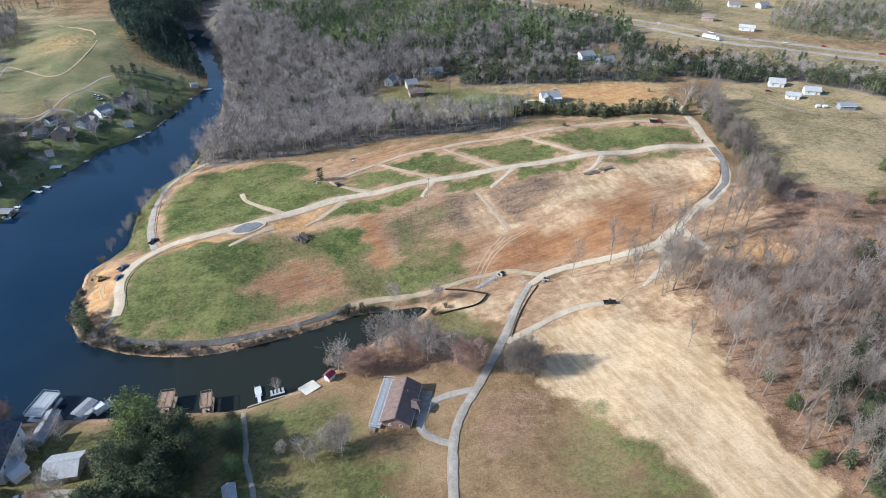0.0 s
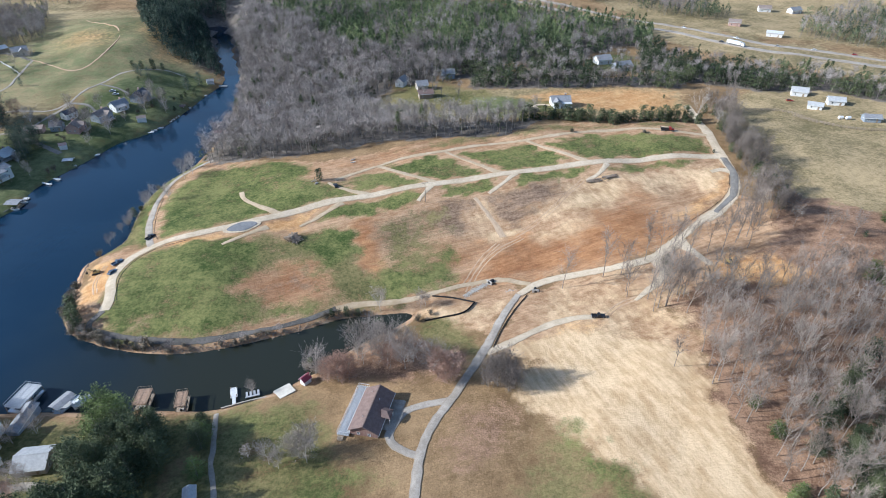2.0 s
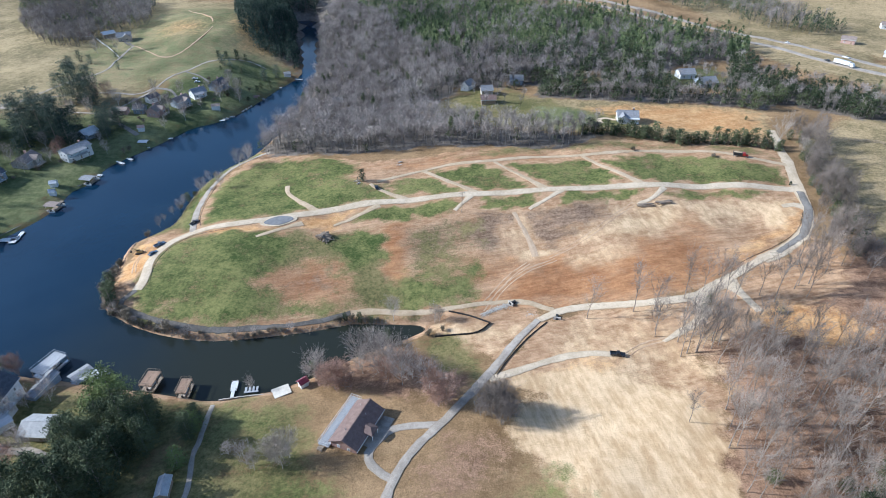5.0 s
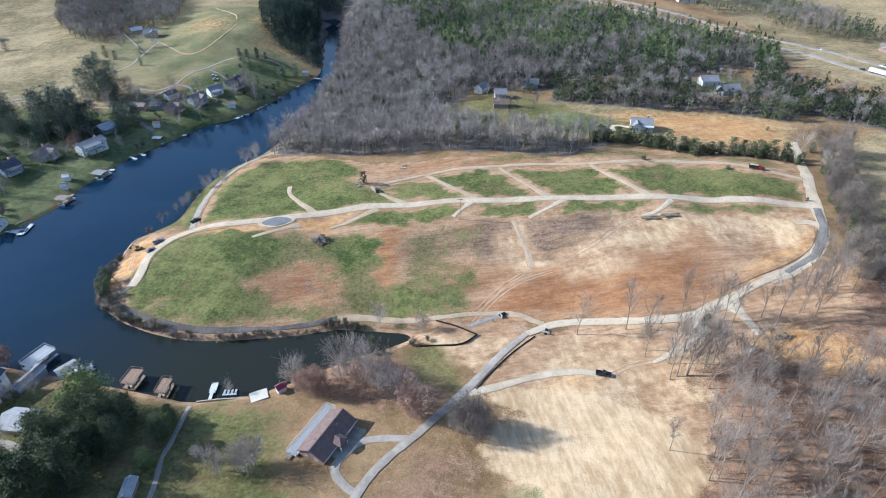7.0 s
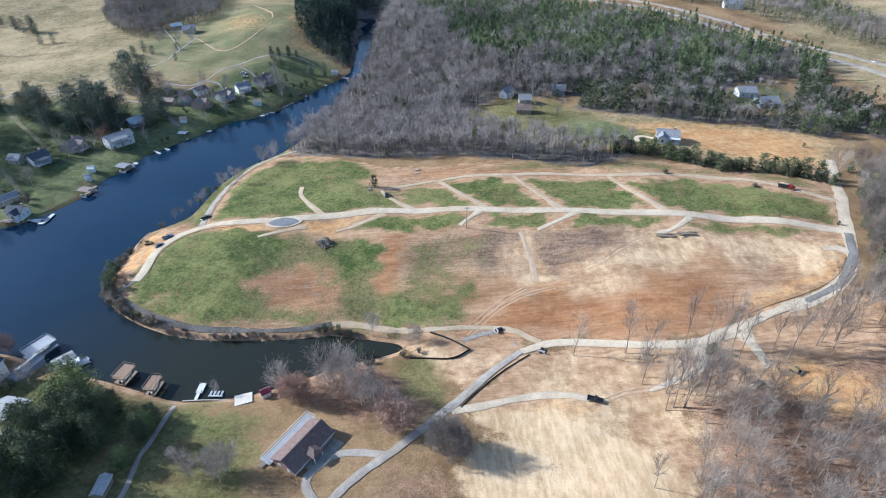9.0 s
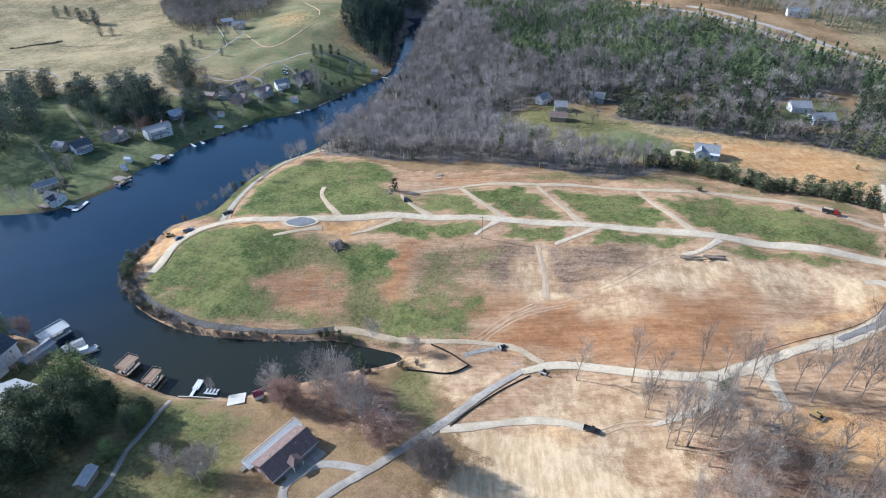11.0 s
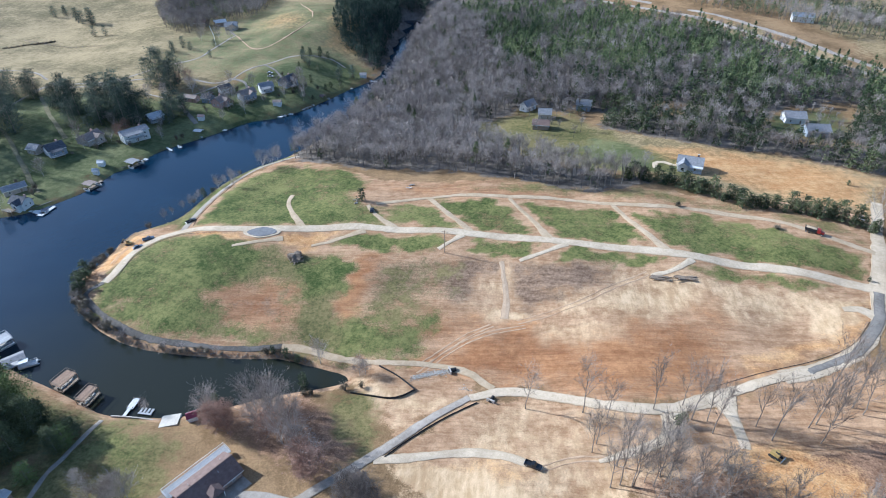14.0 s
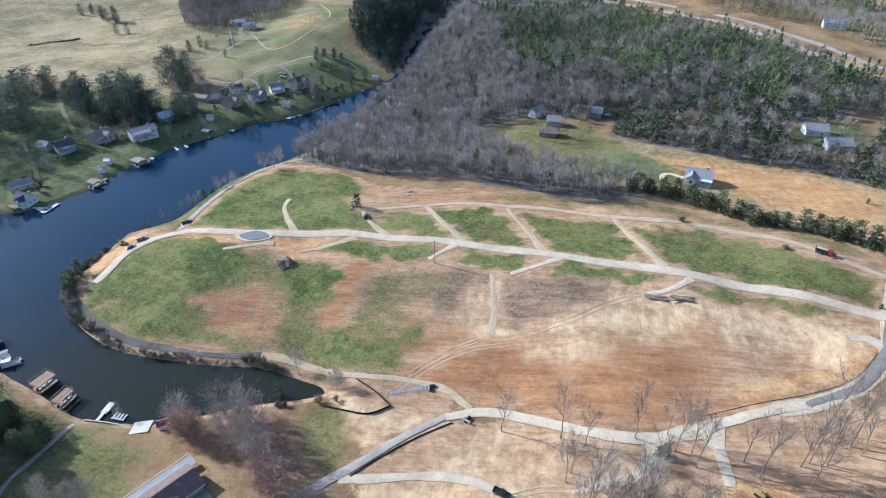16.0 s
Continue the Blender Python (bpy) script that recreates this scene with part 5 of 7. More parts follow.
    shore = smooth_line([(-119, 153), (-115.5, 140), (-107, 130.5), (-98, 126.8), (-88, 124.4), (-74, 123.8), (-63, 125.8), (-51, 130), (-38, 135.5), (-28, 141), (-18, 143)], 1.7)
    for i, (x, y) in enumerate(shore):
        if rnd.random() < 0.6 + 0.5 * math.sin(i * 0.45) + (0.5 if i < 30 else 0):
            plant(bushes[rnd.randrange(3)], x + rnd.uniform(-0.9, 0.7), y + rnd.uniform(-1.0, 0.9), rnd.uniform(0.5, 1.1) + (0.45 if i < 30 else 0), rng=rnd)
        if rnd.random() < (0.3 if i < 34 else 0.14):
            plant(house_kinds[rnd.randrange(3)], x, y - 0.4, rnd.uniform(0.22, 0.36), rng=rnd)
    for x, y in ((-33, 118), (-30, 117), (-12, 132), (-20, 125.5), (-3, 138.5), (1, 141), (-10, 133), (60, 259.5), (92, 258), (-121, 170), (-122, 193), (-122.5, 205), (-122, 220)):
        plant(bushes[rnd.randrange(3)], x, y, rnd.uniform(0.7, 1.2), rng=rnd)
    for i in range(48):
        plant(bushes[i % 3], -412 + i * 0.3 + rnd.uniform(-1, 1), 280 + i * 0.62 + rnd.uniform(-0.7, 0.7), rnd.uniform(0.8, 1.1), rng=rnd, sink=1.1)
    for x, y, q in ((-464, 352, 0.6), (-466, 363, 0.55), (-458, 358, 0.5), (-440, 356, 0.75), (-434, 353, 0.6), (-423, 350, 0.8), (-418, 354, 0.85), (-413, 352, 0.7), (-279, 328, 0.45), (-270, 326, 0.4), (-262, 340, 0.3)):
        plant(tall[rnd.randrange(2)], x, y, q, rng=rnd)
    # shrubs and small trees of the far gardens
    for x, y in ((-200, 216), (-204, 232), (-199, 231), (-192, 216), (-216, 198), (-206, 196), (-221, 196), (-203, 205), (-199, 240), (-195, 238), (-187, 262), (-192, 265), (-183, 279), (-176, 281), (-171, 290), (-168, 297), (-176, 306), (-165, 306), (-186, 294), (-195, 294), (-203, 280), (-212, 280), (-182, 318), (-165, 318), (-160, 322), (-191, 168), (-186, 163), (-203, 167), (-181, 233), (-180, 238)):
        kind = rnd.choice(bushes + bushes + bushes + house_kinds[:1])
        plant(kind, x + rnd.uniform(-1.5, 1.5), y + rnd.uniform(-1.5, 1.5), rnd.uniform(0.8, 1.3) if kind in bushes else rnd.uniform(0.35, 0.6), rng=rnd)
    for x, y, q in ((-226, 285, 0.85), (-231, 281, 0.7), (-203, 219, 0.6), (-207, 226, 0.65)):
        plant(rust[rnd.randrange(2)], x, y, q * 1.5, rng=rnd)
    for kind in winter + house_kinds + rust + dark + cedars + tall + bushes:
        drop_kind(kind)


build_near_trees()


# ---- buildings ----
def brick_material():
    m = Mat("red_brown_brick", 0.85)
    t = m.node("ShaderNodeTexBrick")
    t.inputs["Scale"].default_value = 4.0
    m.put(m.node("ShaderNodeTexCoord").outputs["Object"], t.inputs["Vector"])
    t.inputs["Color1"].default_value, t.inputs["Color2"].default_value, t.inputs["Mortar"].default_value = (0.26, 0.145, 0.115, 1), (0.34, 0.20, 0.155, 1), (0.38, 0.33, 0.28, 1)
    return m.done(m.mix(m.math("MULTIPLY", m.noise(1.5, 4, local=True), 0.4), t.outputs["Color"], (0.24, 0.12, 0.09)))


def shingle_material(name, a, b):
    m = Mat(name, 0.9)
    f, g = m.noise(1.1, 4, local=True), m.noise(5.0, 3, (0.4, 3, 1), local=True)
    m.bump(g, 0.5, 0.03)
    return m.done(m.vary(a, b, f, g))


def tin_material(name, a, b):
    m = Mat(name, 0.45, 0.2)
    f = m.noise(1.0, 4, (0.3, 4, 1), local=True)
    m.bump(f, 0.2, 0.03)
    return m.done(m.vary(a, b, f, m.noise(0.7, 3, local=True)))


def glass_material():
    m = Mat("window_glass", 0.06)
    return m.done(m.vary((0.02, 0.025, 0.03), (0.05, 0.06, 0.07), m.noise(0.8, 2)))


BRICK, GLASS = brick_material(), glass_material()
WHITE = plain("white_siding", (0.60, 0.60, 0.59), (0.76, 0.76, 0.74), 0.6, 1.5)
CREAM = plain("cream_siding", (0.38, 0.33, 0.28), (0.50, 0.45, 0.38), 0.7, 1.5)
BLUE = plain("blue_grey_siding", (0.21, 0.25, 0.30), (0.32, 0.36, 0.41), 0.7, 1.5)
PINK = plain("faded_red_brick", (0.42, 0.27, 0.23), (0.52, 0.36, 0.31), 0.8, 1.5)
BROWN_ROOF = shingle_material("brown_shingles", (0.155, 0.105, 0.088), (0.235, 0.165, 0.14))
DARK_ROOF = shingle_material("charcoal_shingles", (0.05, 0.055, 0.07), (0.12, 0.125, 0.14))
GREY_ROOF = shingle_material("grey_shingles", (0.20, 0.205, 0.215), (0.33, 0.33, 0.34))
PALE_ROOF = shingle_material("weathered_pale_shingles", (0.36, 0.36, 0.36), (0.50, 0.50, 0.49))
TAN_ROOF = shingle_material("tan_shingles", (0.21, 0.165, 0.14), (0.34, 0.275, 0.235))
TIN = tin_material("pale_tin", (0.55, 0.56, 0.57), (0.72, 0.72, 0.72))
MAROON = tin_material("maroon_tin", (0.24, 0.04, 0.07), (0.36, 0.08, 0.11))
TIMBER = plain("weathered_timber", (0.22, 0.17, 0.12), (0.38, 0.30, 0.22), 0.85, 2.0)
DECK = plain("grey_deck_boards", (0.36, 0.37, 0.38), (0.52, 0.53, 0.54), 0.7, 2.0)
WARM_DECK = plain("brown_deck_boards", (0.30, 0.19, 0.12), (0.45, 0.31, 0.21), 0.8, 2.0)
STEEL = plain("galvanised_steel", (0.45, 0.47, 0.48), (0.65, 0.66, 0.67), 0.35, 2.0, 0.7)
BLACK = plain("black_rubber", (0.015, 0.015, 0.016), (0.035, 0.035, 0.036), 0.8, 5.0)


def window_part(parent, x, y, z, w, h, along):
    """A framed window with its pane. along: 'x' or 'y', the wall's direction in the house's plan."""
    g = Geo()
    t = 0.09
    sx, sy = (1, 0) if along == "x" else (0, 1)
    for k in (-1, 1):
        g.box(x + sx * k * (w / 2 - t / 2), y + sy * k * (w / 2 - t / 2), z, t if sx else 0.16, t if sy else 0.16, h)
    for zz in (z, z + h - t, z + h / 2 - t / 2):
        g.box(x, y, zz, w - 2 * t if sx else 0.13, w - 2 * t if sy else 0.13, t)
    frame_ob = part("window", g, WHITE, parent)
    part("pane", Geo().box(x, y, z + 0.03, w - t if sx else 0.06, w - t if sy else 0.06, h - 0.06), GLASS, frame_ob)


def gable_house(x, y, turn, l, w, wall, rise, wall_mat, roof_mat, label, name="house", over=0.45, chimney=False, wing=None, storeys=1, category="house", windows=True, z=None):
    """A house whose ridge runs along its own x axis."""
    ob = thing(name, x, y, turn, label, category, z=z)
    g = Geo()
    g.add([(sx * l / 2, yy, zz) for sx in (-1, 1) for yy, zz in ((-w / 2, -0.8), (w / 2, -0.8), (w / 2, wall), (0, wall + rise * 0.97), (-w / 2, wall))],
          [(4, 3, 2, 1, 0), (5, 6, 7, 8, 9), (0, 1, 6, 5), (1, 2, 7, 6), (2, 3, 8, 7), (3, 4, 9, 8), (4, 0, 5, 9)])
    part("wall", g, wall_mat, ob)
    slope = rise / (w / 2)
    for k, nm in ((-1, "roof"), (1, "roof")):
        e = w / 2 + over
        ze = wall - slope * over
        pts = [(sx * (l / 2 + over), yy, zz + dz) for sx in (-1, 1) for yy, zz in ((0, wall + rise), (k * e, ze)) for dz in (0.02, 0.2)]
        part(nm, Geo().add(pts, [(1, 3, 7, 5), (0, 4, 6, 2), (2, 6, 7, 3), (0, 1, 5, 4), (0, 2, 3, 1), (4, 5, 7, 6)]), roof_mat, ob)
    part("ridge_cap", Geo().box(0, 0, wall + rise + 0.14, l + 2 * over, 0.3, 0.1), roof_mat, ob)
    fascia = Geo()
    for k in (-1, 1):
        fascia.box(0, k * (w / 2 + over + 0.04), wall - slope * over - 0.06, l + 2 * over, 0.07, 0.22)
    part("gutter", fascia, WHITE, ob)
    if windows:
        for st in range(storeys):
            zz = 0.9 + st * 2.7
            n = max(2, int(l / 3.4))
            for i in range(n):
                px = -l / 2 + l * (i + 0.5) / n
                for k in (-1, 1):
                    if st == 0 and i == n // 2 and k == -1:
                        door = part("door", Geo().box(px, -w / 2, 0.05, 0.75, 0.14, 1.55), TIMBER, ob, "brown wooden door")
                        part("handle", Geo().box(px + 0.28, -w / 2 - 0.1, 0.75, 0.06, 0.06, 0.12), STEEL, door)
                    else:
                        window_part(ob, px, k * w / 2, zz * 0.8, 0.85, 0.95, "x")
            for k in (-1, 1):
                for yy in ((-w / 5, w / 5) if w > 5 else (0,)):
                    window_part(ob, k * l / 2, yy, zz * 0.8, 0.75, 0.9, "y")
    if chimney:
        ch = part("chimney", Geo().box(l * 0.28, w * 0.12, wall, 0.8, 0.8, rise + 0.9), BRICK, ob)
        part("chimney_cap", Geo().box(l * 0.28, w * 0.12, wall + rise + 0.9, 1.0, 1.0, 0.12), CONCRETE, ch)
    if wing:
        wx, wl, ww, side_k = wing
        g = Geo()
        y0, y1 = side_k * w * 0.2, side_k * (w / 2 + wl)
        h2 = rise * 0.75
        g.add([(wx + sx, yy, zz) for yy in (y0, y1) for sx, zz in ((-ww / 2, -0.8), (ww / 2, -0.8), (ww / 2, wall), (0, wall + h2 * 0.95), (-ww / 2, wall))],
              [(0, 1, 2, 3, 4), (9, 8, 7, 6, 5), (0, 5, 6, 1), (1, 6, 7, 2), (2, 7, 8, 3), (3, 8, 9, 4), (4, 9, 5, 0)])
        part("wing_wall", g, wall_mat, ob)
        for k in (-1, 1):
            pts = [(wx + xx, yy, zz + dz) for yy in (side_k * 0.2, y1 + side_k * over) for xx, zz in ((0, wall + h2), (k * (ww / 2 + over * 0.8), wall - 0.15)) for dz in (0.02, 0.18)]
            part("wing_roof", Geo().add(pts, [(1, 3, 7, 5), (0, 4, 6, 2), (2, 6, 7, 3), (0, 1, 5, 4), (0, 2, 3, 1), (4, 5, 7, 6)]), roof_mat, ob)
        window_part(ob, wx, y1, 0.9, 1.3, 1.2, "x")
    return ob


def railing(parent, pts, z, mat, h=0.95, gap=0.5):
    """Posts, rail and balusters along a line on a deck."""
    for (ax, ay), (bx, by) in zip(pts, pts[1:]):
        d = math.hypot(bx - ax, by - ay)
        rail = Geo().beam((ax, ay, z + h), (bx, by, z + h), 0.05, n=4).beam((ax, ay, z + 0.12), (bx, by, z + 0.12), 0.03, n=4)
        n = max(1, int(d / gap))
        for i in range(n + 1):
            px, py = ax + (bx - ax) * i / n, ay + (by - ay) * i / n
            rail.box(px, py, z, 0.05, 0.05, h)
        part("railing", rail, mat, parent)


def brick_house():
    ob = gable_house(-11.0, 99.1, 79.7, 12.9, 7.0, 2.15, 1.9, BRICK, BROWN_ROOF, "brick ranch house with brown shingle roof and a long grey deck", chimney=False)
    deck = part("deck", Geo().box(0.4, 5.05, 0.75, 16.0, 2.95, 0.14), DECK, ob, "long grey boarded deck")
    for i in range(9):
        part("board_joint", Geo().box(0.4, 3.75 + i * 0.33, 0.893, 15.9, 0.03, 0.012), TIMBER, deck)
    for i in range(7):
        part("deck_post", Geo().box(-7.3 + i * 2.55, 6.4, -2.2, 0.16, 0.16, 3.0), WHITE, ob)
    railing(ob, [(-7.5, 3.6), (-7.5, 6.45), (8.3, 6.45), (8.3, 3.6)], 0.89, WHITE)
    part("deck_stair", Geo().box(-8.2, 5.4, 0.5, 1.2, 1.4, 0.12).box(-8.7, 5.4, 0.2, 0.4, 1.4, 0.1).box(-9.1, 5.4, -0.1, 0.4, 1.4, 0.1), TIMBER, ob)
    part("portico_roof", Geo().add([(-1.9, -3.0, 2.75), (1.3, -3.0, 2.75), (1.3, -5.3, 2.35), (-1.9, -5.3, 2.35), (-0.3, -2.6, 3.75), (-0.3, -4.0, 3.45)],
                                   [(0, 3, 5, 4), (2, 1, 4, 5), (3, 2, 5), (0, 1, 2, 3), (0, 4, 1)]), BROWN_ROOF, ob, "brown hipped porch roof")
    for px in (-1.6, 1.0):
        part("porch_post", Geo().box(px, -5.05, 0, 0.15, 0.15, 2.4), WHITE, ob)
    part("porch_floor", Geo().box(-0.3, -4.3, -0.3, 3.2, 1.9, 0.42), CONCRETE, ob)
    for px, py in ((-3.5, 1.0), (2.5, -1.2), (4.6, 1.4)):
        part("roof_vent", Geo().beam((px, py, 3.6), (px, py, 4.7 - abs(py) * 0.45), 0.08, n=6), STEEL, ob)


brick_house()
tagged(strip("parking_apron", [(-4.6, 104.5), (-5.4, 100), (-6.6, 94.5)], 3.2, ASPHALT, 0.1, edge=0.1, seed=50), "grey concrete parking apron along the brick house", "driveway")

# houses on the near left shore
n1 = gable_house(-104.4, 85.3, 103.5, 13.5, 7.2, 5.0, 2.2, WHITE, DARK_ROOF, "two-storey white house with dark shingle roof near the lake", storeys=2)
part("porch", Geo().box(-2.5, -4.6, 0.1, 6, 2.0, 2.4).box(-2.5, -4.7, 2.5, 6.4, 2.5, 0.16), WHITE, n1, "white side porch")
gable_house(-97.6, 81.6, 65, 3.6, 2.8, 2.0, 0.8, WHITE, TIN, "small white garden shed with pale roof", "garden_shed", 0.2, category="shed", windows=False)
gable_house(-86.9, 82.3, 10, 6.8, 6.0, 2.4, 1.4, CREAM, PALE_ROOF, "low house with weathered grey shingle roof under pines")
gable_house(-102.6, 73.4, 70, 6, 5, 2.4, 1.0, CREAM, GREY_ROOF, "grey-roofed carport beside the drive", "carport", 0.4, category="carport", windows=False)
gable_house(-46.8, 73.8, 112, 4.8, 2.3, 2.1, 0.55, TIMBER, PALE_ROOF, "narrow wooden shed with pale weathered roof beside a drive", "garden_shed", 0.25, category="shed", windows=False)
gable_house(-31.4, 112.0, 55, 2.3, 1.9, 1.8, 0.8, WHITE, MAROON, "small white boathouse with maroon tin roof at the ramp", "boathouse", 0.25, category="boathouse", windows=False)
strip("driveway", [(-104, 71.5), (-94, 74.4), (-86, 76.6), (-79.5, 75.6), (-72, 73.9), (-67, 69), (-65, 55)], 2.2, ASPHALT, 0.1, "pale drive curving under the pines", "driveway", 0.2, seed=51)
strip("driveway", [(-52, 100.5), (-49.5, 93), (-47.8, 88.6), (-46.4, 83.5), (-43.4, 77.3), (-41.5, 70), (-41, 50)], 1.3, ASPHALT, 0.1, "narrow pale drive down to the seawall", "driveway", 0.15, seed=52)


# houses across the lake
def lake_houses():
    rows = ((-182, 156.5, 12, 6.6, 5.2, 2.6, 1.9, WHITE, DARK_ROOF, "white lakeside cottage with dark roof and front gable", True),
            (-195.5, 161.5, 72, 8.6, 4.4, 2.4, 1.2, CREAM, GREY_ROOF, "long low barn with grey roof beside a cottage", False),
            (-211, 190.8, 80, 7.6, 7.0, 3.2, 2.2, BLUE, DARK_ROOF, "grey-blue house with dark roof on the far lawn", False),
            (-220, 187, 15, 5.5, 5.0, 2.6, 1.5, CREAM, GREY_ROOF, "double garage with pale roof beside the blue house", False),
            (-210.5, 208.5, 100, 10, 7.2, 2.8, 2.0, CREAM, TAN_ROOF, "tan house with brown roof and dark deck", True),
            (-196, 222.5, 76, 12.5, 6.0, 4.8, 1.3, WHITE, GREY_ROOF, "long two-storey white lodge with shallow grey roof", False),
            (-206, 243, 75, 7.5, 5.5, 2.8, 1.6, BLUE, TIN, "blue house with pale tin roof under pines", False),
            (-188, 272.5, 100, 7.2, 6.0, 3.0, 2.0, PINK, TAN_ROOF, "pink-brown brick house with tan roof", True),
            (-197, 272.5, 15, 5.4, 5.0, 2.8, 1.7, BLUE, DARK_ROOF, "grey house with dark roof beside a brick house", False),
            (-206, 268.5, 12, 8, 4.0, 2.5, 1.0, PINK, TAN_ROOF, "low garage with pinkish roof", False),
            (-200, 288, 70, 6.6, 4.8, 2.8, 1.4, WHITE, DARK_ROOF, "white garage with black roof beside the lane", False),
            (-182.3, 287.6, 75, 9, 6.0, 3.2, 2.0, BLUE, TAN_ROOF, "blue house with brown roof above the boat docks", True),
            (-179, 300, 60, 7.6, 6.2, 3.0, 2.0, WHITE, GREY_ROOF, "white house with grey gabled roof on the far shore", False),
            (-173.2, 312.4, 88, 9.4, 6.6, 3.0, 2.2, BLUE, DARK_ROOF, "blue house with dark roof at the lane's end", True),
            (-284, 378, 40, 9, 7, 3.4, 2.2, CREAM, GREY_ROOF, "farmhouse with grey roof on the hill pasture", True),
            (-302, 384, 60, 8, 5, 2.8, 1.4, TIMBER, TIN, "weathered barn with shining tin roof on the hill", False),
            (-316, 378, 20, 9, 6, 3, 2, TIMBER, BROWN_ROOF, "dark wooden barn beside the hill wood", False))
    for x, y, turn, l, w, wall, rise, wm, rm, label, wing in rows:
        home = gable_house(x, y, turn, l, w, wall, rise, wm, rm, label, wing=(l * 0.15, 1.6, w * 0.6, -1) if wing else None, storeys=2 if wall > 4 else 1)
        if w > 5 and x > -260:
            high = 0.5 if wall < 4 else 2.3
            dy = -w / 2 - (2.9 if wing else 1.3)
            part("deck", Geo().box(-l * 0.12, dy, high, l * 0.7, 2.4, 0.18), TIMBER if wing else DECK, home)
            for k in (-0.45, -0.12, 0.2):
                part("deck_post", Geo().box(k * l, dy - 1.1, -1.5, 0.16, 0.16, high + 1.5), TIMBER, home)
            railing(home, [(-l * 0.46, dy - 1.15), (l * 0.22, dy - 1.15)], high + 0.18, WHITE, 0.9, 1.2)
            if not wing:
                part("porch_roof", Geo().add([(-l * 0.46, dy - 1.3, wall - 0.35), (l * 0.22, dy - 1.3, wall - 0.35), (l * 0.22, -w / 2, wall + 0.25), (-l * 0.46, -w / 2, wall + 0.25), (-l * 0.46, dy - 1.3, wall - 0.23), (l * 0.22, dy - 1.3, wall - 0.23), (l * 0.22, -w / 2, wall + 0.37), (-l * 0.46, -w / 2, wall + 0.37)], [(3, 2, 1, 0), (4, 5, 6, 7), (0, 1, 5, 4), (1, 2, 6, 5), (2, 3, 7, 6), (3, 0, 4, 7)]), rm, home)
            part("chimney", Geo().box(l * 0.3, w * 0.2, wall, 0.7, 0.7, rise + 0.6), PINK, home)
    for x, y, s, rm in ((-185.6, 195.8, 2.2, TIN), (-180.5, 189.3, 1.8, BLUE), (-153.5, 361.5, 3.2, GREY_ROOF), (-185, 255.5, 2.4, PINK), (-163.5, 291.5, 3.4, TAN_ROOF)):
        gable_house(x, y, 30, s * 1.3, s, 1.9, 0.8, WHITE, rm, "small white boat shed near the lake edge", "boathouse", 0.2, category="shed", windows=False)


lake_houses()


